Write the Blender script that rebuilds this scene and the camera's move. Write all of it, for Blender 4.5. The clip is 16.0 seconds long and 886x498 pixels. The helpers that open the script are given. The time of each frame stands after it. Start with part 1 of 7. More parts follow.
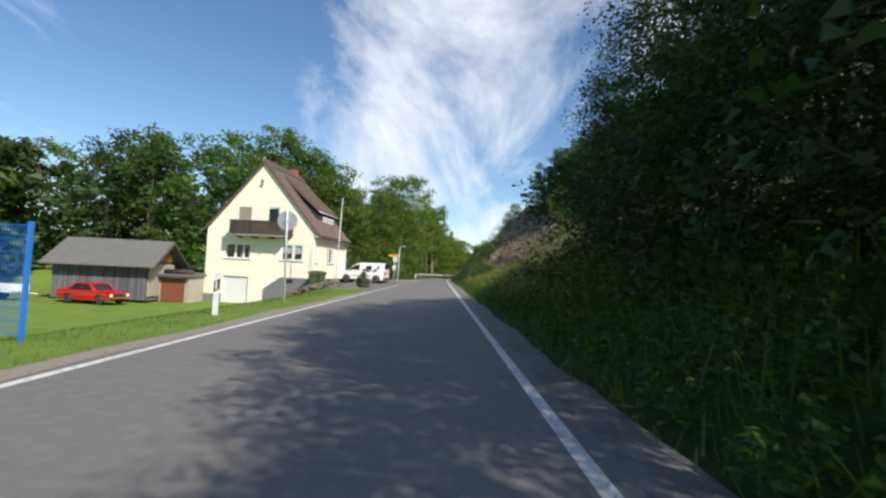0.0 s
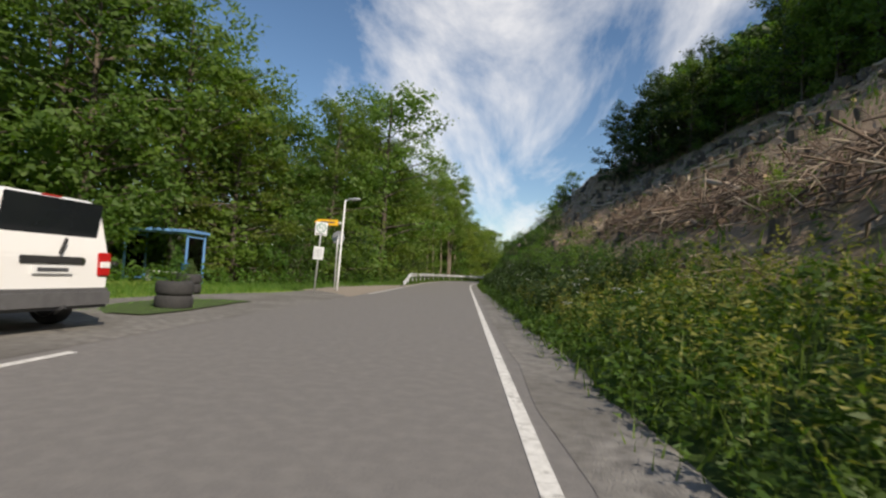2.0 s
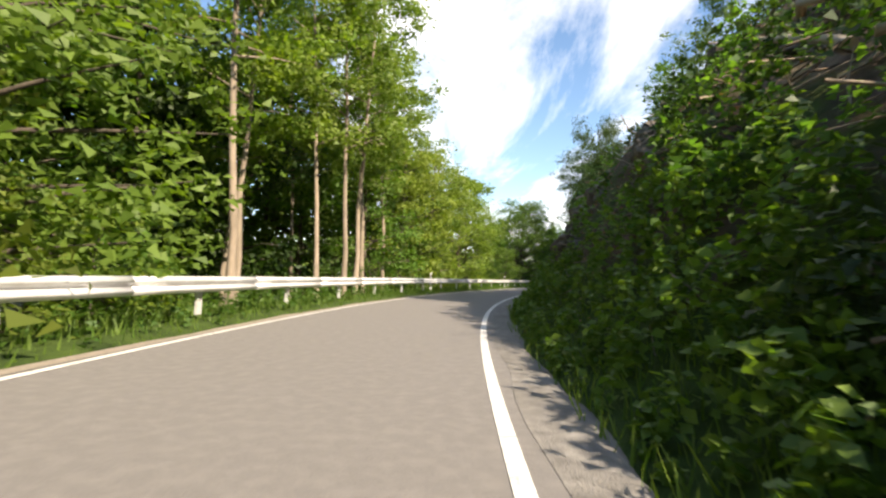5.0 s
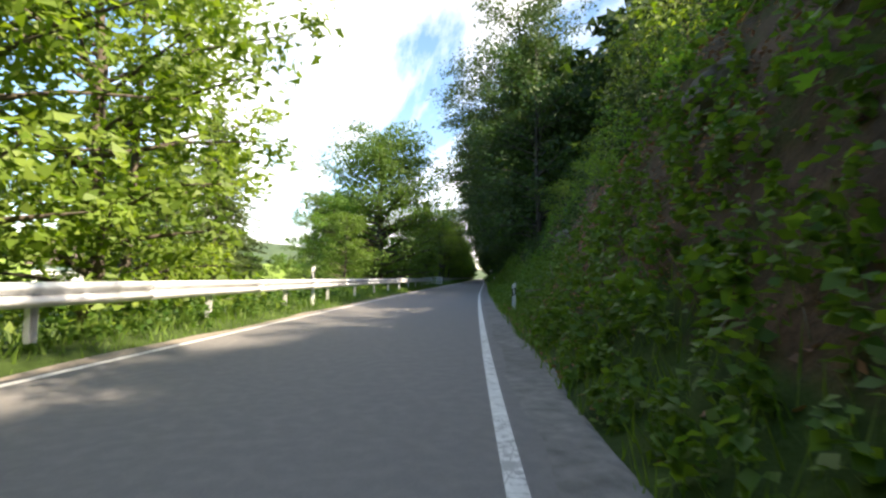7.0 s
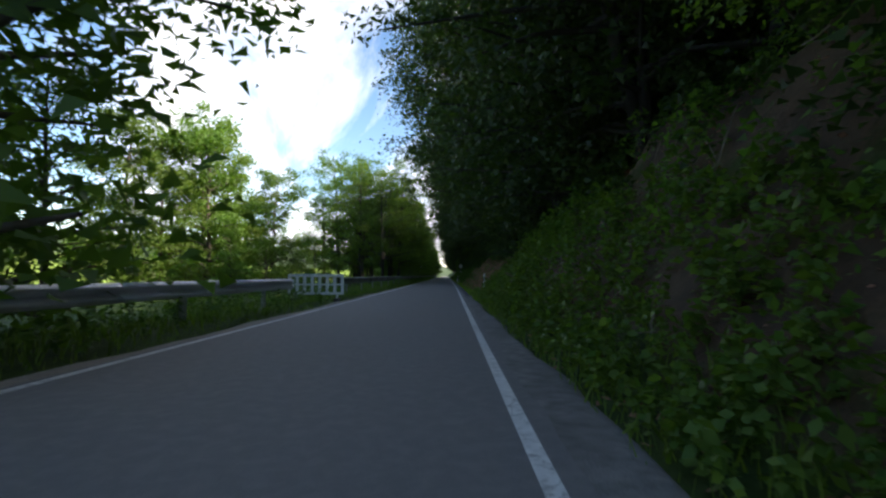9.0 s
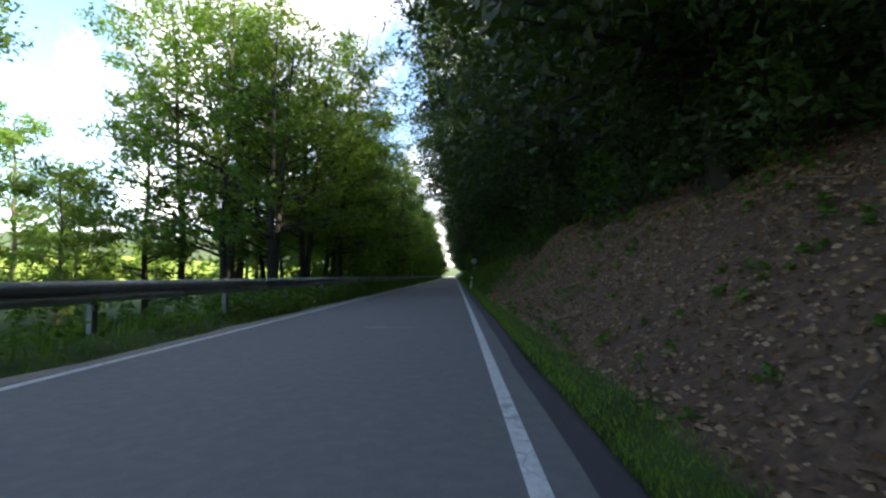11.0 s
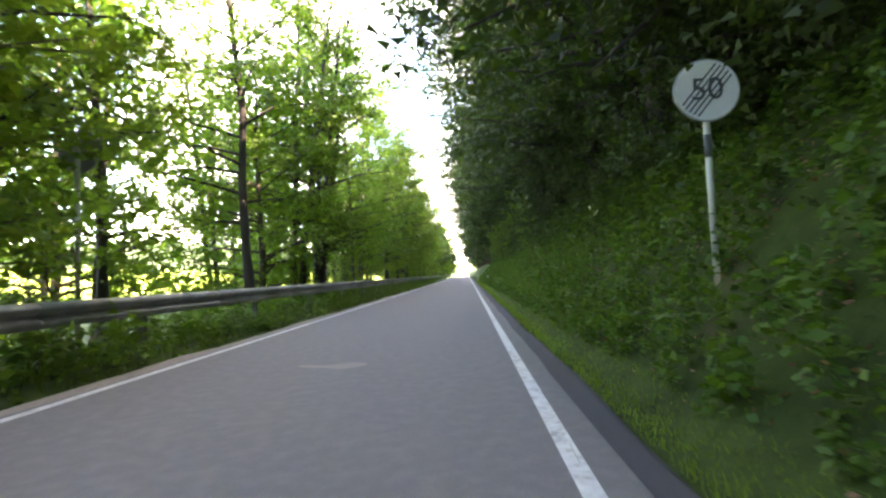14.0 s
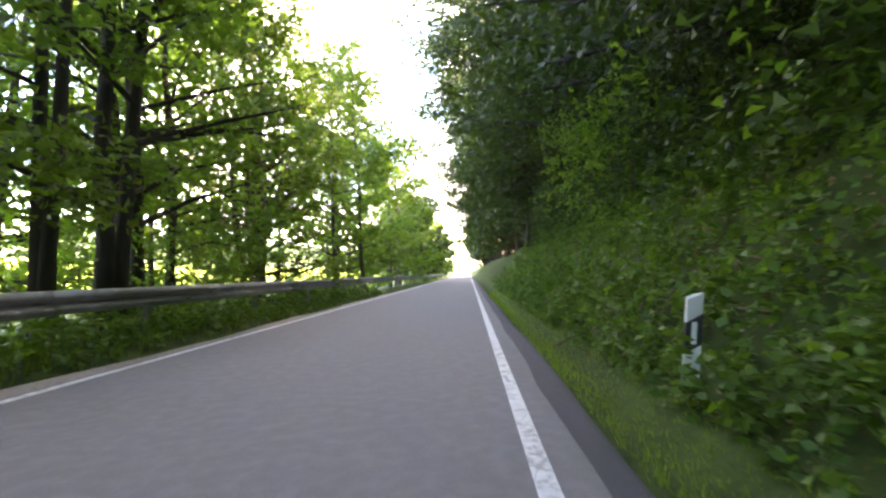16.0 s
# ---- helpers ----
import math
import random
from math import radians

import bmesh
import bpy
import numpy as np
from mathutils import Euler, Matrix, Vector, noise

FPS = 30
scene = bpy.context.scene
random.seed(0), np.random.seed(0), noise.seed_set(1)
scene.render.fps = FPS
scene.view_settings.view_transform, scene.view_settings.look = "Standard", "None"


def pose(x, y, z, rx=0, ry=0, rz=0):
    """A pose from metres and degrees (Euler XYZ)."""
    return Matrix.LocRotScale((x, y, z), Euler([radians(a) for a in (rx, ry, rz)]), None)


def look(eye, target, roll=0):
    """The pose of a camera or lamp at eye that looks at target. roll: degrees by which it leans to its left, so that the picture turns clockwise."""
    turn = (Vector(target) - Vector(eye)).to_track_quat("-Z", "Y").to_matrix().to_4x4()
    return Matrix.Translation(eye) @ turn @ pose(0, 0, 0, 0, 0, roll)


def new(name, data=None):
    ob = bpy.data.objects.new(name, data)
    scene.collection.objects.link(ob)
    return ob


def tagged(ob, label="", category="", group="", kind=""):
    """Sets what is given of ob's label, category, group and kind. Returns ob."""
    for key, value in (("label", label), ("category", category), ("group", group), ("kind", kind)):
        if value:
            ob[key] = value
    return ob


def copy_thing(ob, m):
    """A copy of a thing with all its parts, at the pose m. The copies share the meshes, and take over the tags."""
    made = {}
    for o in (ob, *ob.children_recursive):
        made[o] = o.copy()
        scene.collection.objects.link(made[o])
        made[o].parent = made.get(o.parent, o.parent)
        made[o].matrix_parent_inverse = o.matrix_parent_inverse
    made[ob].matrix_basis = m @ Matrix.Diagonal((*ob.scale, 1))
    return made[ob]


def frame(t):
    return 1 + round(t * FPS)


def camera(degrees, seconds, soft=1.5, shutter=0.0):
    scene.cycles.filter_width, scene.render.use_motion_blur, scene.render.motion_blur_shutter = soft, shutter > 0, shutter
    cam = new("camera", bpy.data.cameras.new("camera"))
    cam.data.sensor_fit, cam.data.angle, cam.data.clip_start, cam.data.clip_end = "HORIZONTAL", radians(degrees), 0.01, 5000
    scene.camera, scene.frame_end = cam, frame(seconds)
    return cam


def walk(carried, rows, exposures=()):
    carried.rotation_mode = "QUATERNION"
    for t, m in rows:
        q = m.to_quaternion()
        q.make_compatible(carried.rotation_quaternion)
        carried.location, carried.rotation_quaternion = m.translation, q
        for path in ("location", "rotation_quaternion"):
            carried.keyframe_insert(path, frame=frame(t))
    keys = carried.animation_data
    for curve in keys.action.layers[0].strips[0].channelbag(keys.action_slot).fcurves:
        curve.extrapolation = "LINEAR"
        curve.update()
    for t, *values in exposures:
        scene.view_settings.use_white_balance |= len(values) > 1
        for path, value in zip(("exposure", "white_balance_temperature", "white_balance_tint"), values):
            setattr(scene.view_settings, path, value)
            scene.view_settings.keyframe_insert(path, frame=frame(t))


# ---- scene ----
# heading of the road (degrees, left positive) along its length in metres
ROAD = [(-80, 0.0), (55, 0.0), (80, 0.0), (95, -1.4), (104, -3.6), (113, -7.3), (122, -13.0), (131, -16.7), (140, -20.2), (149, -21.7), (158, -22.1), (167, -22.3), (180, -23.2), (207, -23.3), (234, -22.8), (420, -22.6)]
EXPOSURES = [
    (0.0, 0.15, 6500, 11), (0.5, 0.4, 6800, 11), (1.0, 0.3, 6900, 12), (1.5, -0.05, 7000, 12), (2.5, 0.15, 7200, 12), (3.0, 0.5, 7500, 12), (5.5, 1.4, 7800, 14), (6.5, 1.75, 7800, 13), (7.0, 1.75, 7700, 13), (8.0, 1.45, 7200, 13),
    (10.5, 1.2, 7300, 14), (11.0, 2.2, 7500, 17), (11.5, 3.0, 7700, 22), (12.0, 4.1, 8500, 22), (12.5, 4.6, 9000, 29), (13.0, 4.5, 9000, 30), (13.5, 4.7, 9000, 32), (14.0, 4.6, 9000, 28), (14.5, 4.35, 9000, 28), (15.0, 4.3, 9200, 30), (15.5, 4.35, 9200, 32), (16.0, 4.65, 9200, 32),
]
cam = camera(84.6, 16.0, soft=2.4, shutter=0.04)
walk(cam, [
    (0.0, pose(-0.945, 5.209, 1.126, 92.94, -2.67, -0.19)),
    (0.5, pose(-0.814, 14.756, 1.112, 93.12, -3.11, 1.24)),
    (1.0, pose(-0.726, 24.978, 1.036, 92.95, -3.07, 3.08)),
    (1.5, pose(-0.650, 33.836, 1.047, 93.05, -1.99, 1.27)),
    (2.0, pose(-0.493, 42.934, 1.070, 92.91, -3.40, 2.60)),
    (2.5, pose(-0.648, 51.991, 1.079, 93.08, -3.32, 3.54)),
    (3.0, pose(-0.723, 61.924, 1.055, 93.58, -1.44, 1.33)),
    (3.5, pose(-0.638, 71.982, 1.061, 93.51, -1.49, 1.19)),
    (4.0, pose(-0.546, 82.043, 1.066, 93.44, -1.54, 0.84)),
    (4.5, pose(-0.342, 92.108, 1.071, 93.37, -1.60, -0.23)),
    (5.0, pose(0.104, 102.172, 1.077, 93.30, -1.65, -2.40)),
    (5.5, pose(1.080, 112.205, 1.082, 93.22, -1.70, -6.52)),
    (6.0, pose(2.931, 122.221, 1.080, 93.40, -1.64, -10.04)),
    (6.5, pose(5.512, 131.815, 1.064, 93.36, -1.05, -14.66)),
    (7.0, pose(8.597, 140.698, 1.069, 93.33, -0.66, -18.12)),
    (7.5, pose(11.607, 149.000, 1.088, 93.41, -0.49, -19.00)),
    (8.0, pose(15.026, 157.511, 1.085, 93.40, -0.67, -21.78)),
    (8.5, pose(18.506, 166.074, 1.084, 93.25, -0.43, -21.96)),
    (9.0, pose(22.061, 174.609, 1.084, 93.09, -0.19, -22.36)),
    (9.5, pose(25.673, 183.115, 1.083, 92.94, 0.05, -22.36)),
    (10.0, pose(29.296, 191.616, 1.082, 92.79, 0.29, -22.24)),
    (10.5, pose(32.926, 200.114, 1.081, 92.63, 0.53, -22.11)),
    (11.0, pose(36.767, 208.560, 1.072, 93.09, -0.22, -21.39)),
    (11.5, pose(40.498, 217.159, 1.084, 93.10, 0.97, -22.77)),
    (12.0, pose(44.071, 226.057, 1.073, 92.90, -0.75, -19.41)),
    (12.5, pose(47.834, 234.935, 1.071, 93.35, -0.04, -21.28)),
    (13.0, pose(51.601, 243.886, 1.097, 93.16, 1.85, -22.27)),
    (13.5, pose(55.804, 253.266, 1.057, 93.39, 0.59, -21.83)),
    (14.0, pose(59.719, 263.466, 1.109, 93.01, 2.31, -19.86)),
    (14.5, pose(63.932, 273.534, 1.079, 92.82, 3.04, -21.79)),
    (15.0, pose(68.232, 283.559, 1.077, 93.13, 1.32, -21.43)),
    (15.5, pose(72.532, 293.579, 1.083, 92.90, 2.23, -23.57)),
    (16.0, pose(76.771, 303.623, 1.075, 92.88, 1.37, -19.60)),
], EXPOSURES)


# ---- world and sun ----
SUN_DIR = Vector((0.96, -1.106, 1.2)).normalized()
sun = new("sun", bpy.data.lights.new("sun", "SUN"))
sun.data.energy, sun.data.angle, sun.data.color = 5.0, radians(0.53), (1.0, 0.93, 0.82)
sun.matrix_world = look(SUN_DIR * 100, (0, 0, 0))


def make_world():
    world = bpy.data.worlds.new("sky")
    scene.world = world
    world.use_nodes = True
    n, l = world.node_tree.nodes, world.node_tree.links
    n.clear()
    sky = n.new("ShaderNodeTexSky")
    sky.sky_type, sky.sun_disc = "NISHITA", False
    sky.sun_elevation, sky.sun_rotation = radians(39.3), radians(139)
    sky.air_density, sky.dust_density, sky.ozone_density = 1.0, 0.3, 1.8
    co = n.new("ShaderNodeTexCoord")
    sep = n.new("ShaderNodeSeparateXYZ")
    l.new(co.outputs["Generated"], sep.inputs[0])
    up = n.new("ShaderNodeMath")
    up.operation = "ADD"
    l.new(sep.outputs["Z"], up.inputs[0])
    up.inputs[1].default_value = 0.16
    safe = n.new("ShaderNodeMath")
    safe.operation = "MAXIMUM"
    l.new(up.outputs[0], safe.inputs[0])
    safe.inputs[1].default_value = 0.02
    flat = []
    for axis in "XY":
        d = n.new("ShaderNodeMath")
        d.operation = "DIVIDE"
        l.new(sep.outputs[axis], d.inputs[0])
        l.new(safe.outputs[0], d.inputs[1])
        flat.append(d)
    vec = n.new("ShaderNodeCombineXYZ")
    l.new(flat[0].outputs[0], vec.inputs[0])
    l.new(flat[1].outputs[0], vec.inputs[1])
    mp = n.new("ShaderNodeMapping")
    mp.inputs["Location"].default_value = (0.42, 0.3, 0.0)
    mp.inputs["Scale"].default_value = (1.5, 0.55, 1.0)
    l.new(vec.outputs[0], mp.inputs[0])
    big = n.new("ShaderNodeTexNoise")
    big.inputs["Scale"].default_value, big.inputs["Detail"].default_value = 0.9, 9
    big.inputs["Roughness"].default_value, big.inputs["Distortion"].default_value = 0.62, 0.5
    l.new(mp.outputs[0], big.inputs["Vector"])
    # the cloud field ends towards the west, where the sky is clear
    rim = n.new("ShaderNodeMath")
    rim.operation = "MULTIPLY_ADD"
    l.new(sep.outputs["Y"], rim.inputs[0])
    rim.inputs[1].default_value = 0.33
    l.new(sep.outputs["X"], rim.inputs[2])
    bias = n.new("ShaderNodeMapRange")
    bias.interpolation_type = "SMOOTHSTEP"
    bias.inputs["From Min"].default_value, bias.inputs["From Max"].default_value = -0.18, 0.22
    bias.inputs["To Min"].default_value, bias.inputs["To Max"].default_value = -0.2, 0.0
    l.new(rim.outputs[0], bias.inputs[0])
    cover = n.new("ShaderNodeMath")
    cover.operation = "ADD"
    l.new(big.outputs["Fac"], cover.inputs[0])
    l.new(bias.outputs[0], cover.inputs[1])
    ramp = n.new("ShaderNodeValToRGB")
    ramp.color_ramp.elements[0].position, ramp.color_ramp.elements[1].position = 0.4, 0.64
    l.new(cover.outputs[0], ramp.inputs[0])
    mix = n.new("ShaderNodeMixRGB")
    l.new(ramp.outputs[0], mix.inputs[0])
    deep = n.new("ShaderNodeHueSaturation")
    deep.inputs["Saturation"].default_value = 1.15
    l.new(sky.outputs[0], deep.inputs["Color"])
    l.new(deep.outputs[0], mix.inputs[1])
    mix.inputs[2].default_value = (8.0, 8.2, 8.5, 1)
    bg = n.new("ShaderNodeBackground")
    bg.inputs["Strength"].default_value = 0.128
    l.new(mix.outputs[0], bg.inputs["Color"])
    out = n.new("ShaderNodeOutputWorld")
    l.new(bg.outputs[0], out.inputs[0])


make_world()


# ---- materials ----
def material(name, c1, c2=None, rough=0.8, metal=0.0, scale=4.0, detail=6.0, bump=0.0, bump_scale=None, c3=None, big=0.35, object_random=0.0, stretch=(1, 1, 1), spec=0.5):
    """A surface that varies between c1 and c2 at a fine scale and towards c3 at a broad one."""
    m = bpy.data.materials.new(name)
    m.use_nodes = True
    n, l = m.node_tree.nodes, m.node_tree.links
    b = n["Principled BSDF"]
    b.inputs["Roughness"].default_value, b.inputs["Metallic"].default_value = rough, metal
    b.inputs["Specular IOR Level"].default_value = spec
    if c2 is None:
        c2 = tuple(v * 0.9 for v in c1)
    if c3 is None:
        c3 = tuple(v * 0.8 for v in c1)
    co = n.new("ShaderNodeTexCoord")
    mp = n.new("ShaderNodeMapping")
    mp.inputs["Scale"].default_value = stretch
    l.new(co.outputs["Object"], mp.inputs[0])
    fine = n.new("ShaderNodeTexNoise")
    fine.inputs["Scale"].default_value, fine.inputs["Detail"].default_value = scale, detail
    l.new(mp.outputs[0], fine.inputs["Vector"])
    ramp = n.new("ShaderNodeMapRange")
    ramp.inputs["From Min"].default_value, ramp.inputs["From Max"].default_value = 0.3, 0.7
    l.new(fine.outputs["Fac"], ramp.inputs[0])
    mix = n.new("ShaderNodeMixRGB")
    l.new(ramp.outputs[0], mix.inputs[0])
    mix.inputs[1].default_value, mix.inputs[2].default_value = (*c1, 1), (*c2, 1)
    broad = n.new("ShaderNodeTexNoise")
    broad.inputs["Scale"].default_value, broad.inputs["Detail"].default_value = scale * 0.12, 3
    l.new(mp.outputs[0], broad.inputs["Vector"])
    ramp2 = n.new("ShaderNodeMapRange")
    ramp2.inputs["From Min"].default_value, ramp2.inputs["From Max"].default_value = 0.42, 0.68
    ramp2.inputs["To Max"].default_value = big
    l.new(broad.outputs["Fac"], ramp2.inputs[0])
    mix2 = n.new("ShaderNodeMixRGB")
    l.new(ramp2.outputs[0], mix2.inputs[0])
    l.new(mix.outputs[0], mix2.inputs[1])
    mix2.inputs[2].default_value = (*c3, 1)
    last = mix2.outputs[0]
    if object_random:
        info = n.new("ShaderNodeObjectInfo")
        hsv = n.new("ShaderNodeHueSaturation")
        r = n.new("ShaderNodeMapRange")
        r.inputs["To Min"].default_value, r.inputs["To Max"].default_value = 1 - object_random, 1 + object_random
        l.new(info.outputs["Random"], r.inputs[0])
        l.new(r.outputs[0], hsv.inputs["Value"])
        l.new(last, hsv.inputs["Color"])
        last = hsv.outputs[0]
    l.new(last, b.inputs["Base Color"])
    if bump:
        bn = n.new("ShaderNodeTexNoise")
        bn.inputs["Scale"].default_value, bn.inputs["Detail"].default_value = bump_scale or scale * 3, 5
        l.new(mp.outputs[0], bn.inputs["Vector"])
        bp = n.new("ShaderNodeBump")
        bp.inputs["Strength"].default_value, bp.inputs["Distance"].default_value = bump, 0.02
        l.new(bn.outputs["Fac"], bp.inputs["Height"])
        l.new(bp.outputs[0], b.inputs["Normal"])
    return m


def leaf_material(name, c1, c2, glow=0.45, tree_random=0.25, rough=0.55):
    """Leaves: gloss, diffuse light and light that shines through; each leaf and each plant a little different."""
    m = bpy.data.materials.new(name)
    m.use_nodes = True
    n, l = m.node_tree.nodes, m.node_tree.links
    b, out = n["Principled BSDF"], n["Material Output"]
    geo = n.new("ShaderNodeNewGeometry")
    mix = n.new("ShaderNodeMixRGB")
    l.new(geo.outputs["Random Per Island"], mix.inputs[0])
    mix.inputs[1].default_value, mix.inputs[2].default_value = (*c1, 1), (*c2, 1)
    info = n.new("ShaderNodeObjectInfo")
    r = n.new("ShaderNodeMapRange")
    r.inputs["To Min"].default_value, r.inputs["To Max"].default_value = 1 - tree_random, 1 + tree_random
    l.new(info.outputs["Random"], r.inputs[0])
    h = n.new("ShaderNodeMapRange")
    h.inputs["To Min"].default_value, h.inputs["To Max"].default_value = 0.485, 0.515
    mul = n.new("ShaderNodeMath")
    mul.operation = "MULTIPLY"
    mul.inputs[1].default_value = 7.31
    frac = n.new("ShaderNodeMath")
    frac.operation = "FRACT"
    l.new(info.outputs["Random"], mul.inputs[0])
    l.new(mul.outputs[0], frac.inputs[0])
    l.new(frac.outputs[0], h.inputs[0])
    hsv = n.new("ShaderNodeHueSaturation")
    l.new(h.outputs[0], hsv.inputs["Hue"])
    l.new(r.outputs[0], hsv.inputs["Value"])
    l.new(mix.outputs[0], hsv.inputs["Color"])
    l.new(hsv.outputs[0], b.inputs["Base Color"])
    b.inputs["Roughness"].default_value = rough
    b.inputs["Specular IOR Level"].default_value = 0.35
    tr = n.new("ShaderNodeBsdfTranslucent")
    br = n.new("ShaderNodeMixRGB")
    br.blend_type = "MULTIPLY"
    br.inputs[0].default_value = 1
    br.inputs[2].default_value = (1.65, 1.75, 0.6, 1)
    l.new(hsv.outputs[0], br.inputs[1])
    l.new(br.outputs[0], tr.inputs["Color"])
    sh = n.new("ShaderNodeMixShader")
    sh.inputs[0].default_value = glow
    l.new(b.outputs[0], sh.inputs[1])
    l.new(tr.outputs[0], sh.inputs[2])
    l.new(sh.outputs[0], out.inputs[0])
    return m


M_ASPHALT = material("asphalt", (0.182, 0.17, 0.16), (0.132, 0.126, 0.122), 0.85, scale=60, bump=0.35, bump_scale=140, c3=(0.212, 0.2, 0.186), big=0.5)
M_ASPHALT_OLD = material("crumbled_asphalt", (0.24, 0.228, 0.21), (0.12, 0.113, 0.105), 0.9, scale=6, bump=0.8, bump_scale=50, c3=(0.1, 0.092, 0.08), big=0.7)
M_ASPHALT_NEW = material("dark_asphalt", (0.06, 0.06, 0.064), (0.045, 0.045, 0.05), 0.8, scale=50, bump=0.5, bump_scale=120)


def paint_material():
    """White road paint, chipped through to the asphalt and cracked."""
    m = bpy.data.materials.new("road_paint")
    m.use_nodes = True
    n, l = m.node_tree.nodes, m.node_tree.links
    bs = n["Principled BSDF"]
    bs.inputs["Roughness"].default_value = 0.7
    co = n.new("ShaderNodeTexCoord")

    def spread(fac, lo, hi):
        r = n.new("ShaderNodeMapRange")
        r.inputs["From Min"].default_value, r.inputs["From Max"].default_value = lo, hi
        l.new(fac, r.inputs[0])
        return r.outputs[0]

    fine = n.new("ShaderNodeTexNoise")
    fine.inputs["Scale"].default_value, fine.inputs["Detail"].default_value, fine.inputs["Roughness"].default_value = 9.0, 10, 0.75
    l.new(co.outputs["Object"], fine.inputs["Vector"])
    big = n.new("ShaderNodeTexNoise")
    big.inputs["Scale"].default_value = 0.7
    l.new(co.outputs["Object"], big.inputs["Vector"])
    mean = n.new("ShaderNodeMath")
    mean.operation = "MULTIPLY_ADD"
    mean.inputs[1].default_value, mean.inputs[2].default_value = 0.45, 0.0
    l.new(big.outputs["Fac"], mean.inputs[0])
    total = n.new("ShaderNodeMath")
    total.operation = "ADD"
    l.new(fine.outputs["Fac"], total.inputs[0])
    l.new(mean.outputs[0], total.inputs[1])
    chip = spread(total.outputs[0], 0.8, 0.84)
    cell = n.new("ShaderNodeTexVoronoi")
    cell.feature = "DISTANCE_TO_EDGE"
    cell.inputs["Scale"].default_value = 3.1
    l.new(co.outputs["Object"], cell.inputs["Vector"])
    crack = spread(cell.outputs["Distance"], 0.014, 0.004)
    worst = n.new("ShaderNodeMath")
    worst.operation = "MAXIMUM"
    l.new(chip, worst.inputs[0])
    l.new(crack, worst.inputs[1])
    tone = n.new("ShaderNodeMixRGB")
    tone.inputs[1].default_value, tone.inputs[2].default_value = (0.74, 0.73, 0.7, 1), (0.5, 0.49, 0.46, 1)
    l.new(spread(fine.outputs["Fac"], 0.35, 0.62), tone.inputs[0])
    mix = n.new("ShaderNodeMixRGB")
    l.new(worst.outputs[0], mix.inputs[0])
    l.new(tone.outputs[0], mix.inputs[1])
    mix.inputs[2].default_value = (0.36, 0.35, 0.33, 1)
    l.new(mix.outputs[0], bs.inputs["Base Color"])
    return m


M_PAINT = paint_material()
M_GRAVEL = material("gravel", (0.33, 0.28, 0.23), (0.2, 0.165, 0.13), 0.95, scale=16, bump=0.8, bump_scale=40, c3=(0.22, 0.2, 0.15))
M_BARK = material("bark", (0.11, 0.086, 0.066), (0.05, 0.04, 0.031), 0.95, scale=7, bump=0.8, bump_scale=18, stretch=(1, 1, 0.25), c3=(0.1, 0.1, 0.07), object_random=0.25)
# Backlight on the trunks is put into this darker copy of bark.
M_BARK_BACKLIT = material("bark_backlit", (0.05, 0.042, 0.036), (0.024, 0.02, 0.018), 0.95, scale=7, bump=0.8, bump_scale=18, stretch=(1, 1, 0.25), c3=(0.05, 0.055, 0.035), object_random=0.25)
M_BARK_PALE = material("pale_bark", (0.29, 0.235, 0.18), (0.15, 0.12, 0.092), 0.9, scale=5, bump=0.6, bump_scale=15, stretch=(1, 1, 0.3), c3=(0.25, 0.22, 0.15), object_random=0.2)
M_LEAF = leaf_material("leaf_green", (0.06, 0.12, 0.017), (0.11, 0.185, 0.032))
# Copy of leaf_green; shade on the trees is worked into its tone and glow.
M_LEAF_SHADE_TONE = leaf_material("leaf_shade_tone", (0.062, 0.13, 0.026), (0.11, 0.185, 0.04), 0.58)
# Lighter leaf, also used to colour trees and crest shrubs as sunlit.
M_LEAF_LIGHT = leaf_material("leaf_light_green", (0.095, 0.16, 0.02), (0.16, 0.22, 0.04))
# Shaded copy of leaf_green: the wood's shade is darkened into the colour.
M_LEAF_SHADED = leaf_material("leaf_green_shaded", (0.021, 0.049, 0.012), (0.047, 0.082, 0.017), 0.33)
M_NEEDLE = leaf_material("needles", (0.05, 0.085, 0.025), (0.1, 0.145, 0.045), 0.25)
M_HERB = leaf_material("herb_leaf", (0.045, 0.105, 0.016), (0.095, 0.16, 0.028), 0.4)
M_HERB_DRY = leaf_material("dry_herb", (0.13, 0.14, 0.03), (0.22, 0.2, 0.06), 0.4)
M_GRASS = leaf_material("grass_blade", (0.055, 0.115, 0.015), (0.115, 0.18, 0.032), 0.4)
M_GRASS_SHORT = leaf_material("short_grass", (0.11, 0.215, 0.022), (0.17, 0.3, 0.04), 0.4)
M_LITTER = leaf_material("dead_leaf", (0.22, 0.1, 0.058), (0.44, 0.26, 0.165), 0.1, 0.1, 0.8)
M_TWIG = material("dead_wood", (0.42, 0.34, 0.25), (0.24, 0.185, 0.135), 0.9, scale=6, bump=0.5, c3=(0.12, 0.09, 0.07), object_random=0.3)


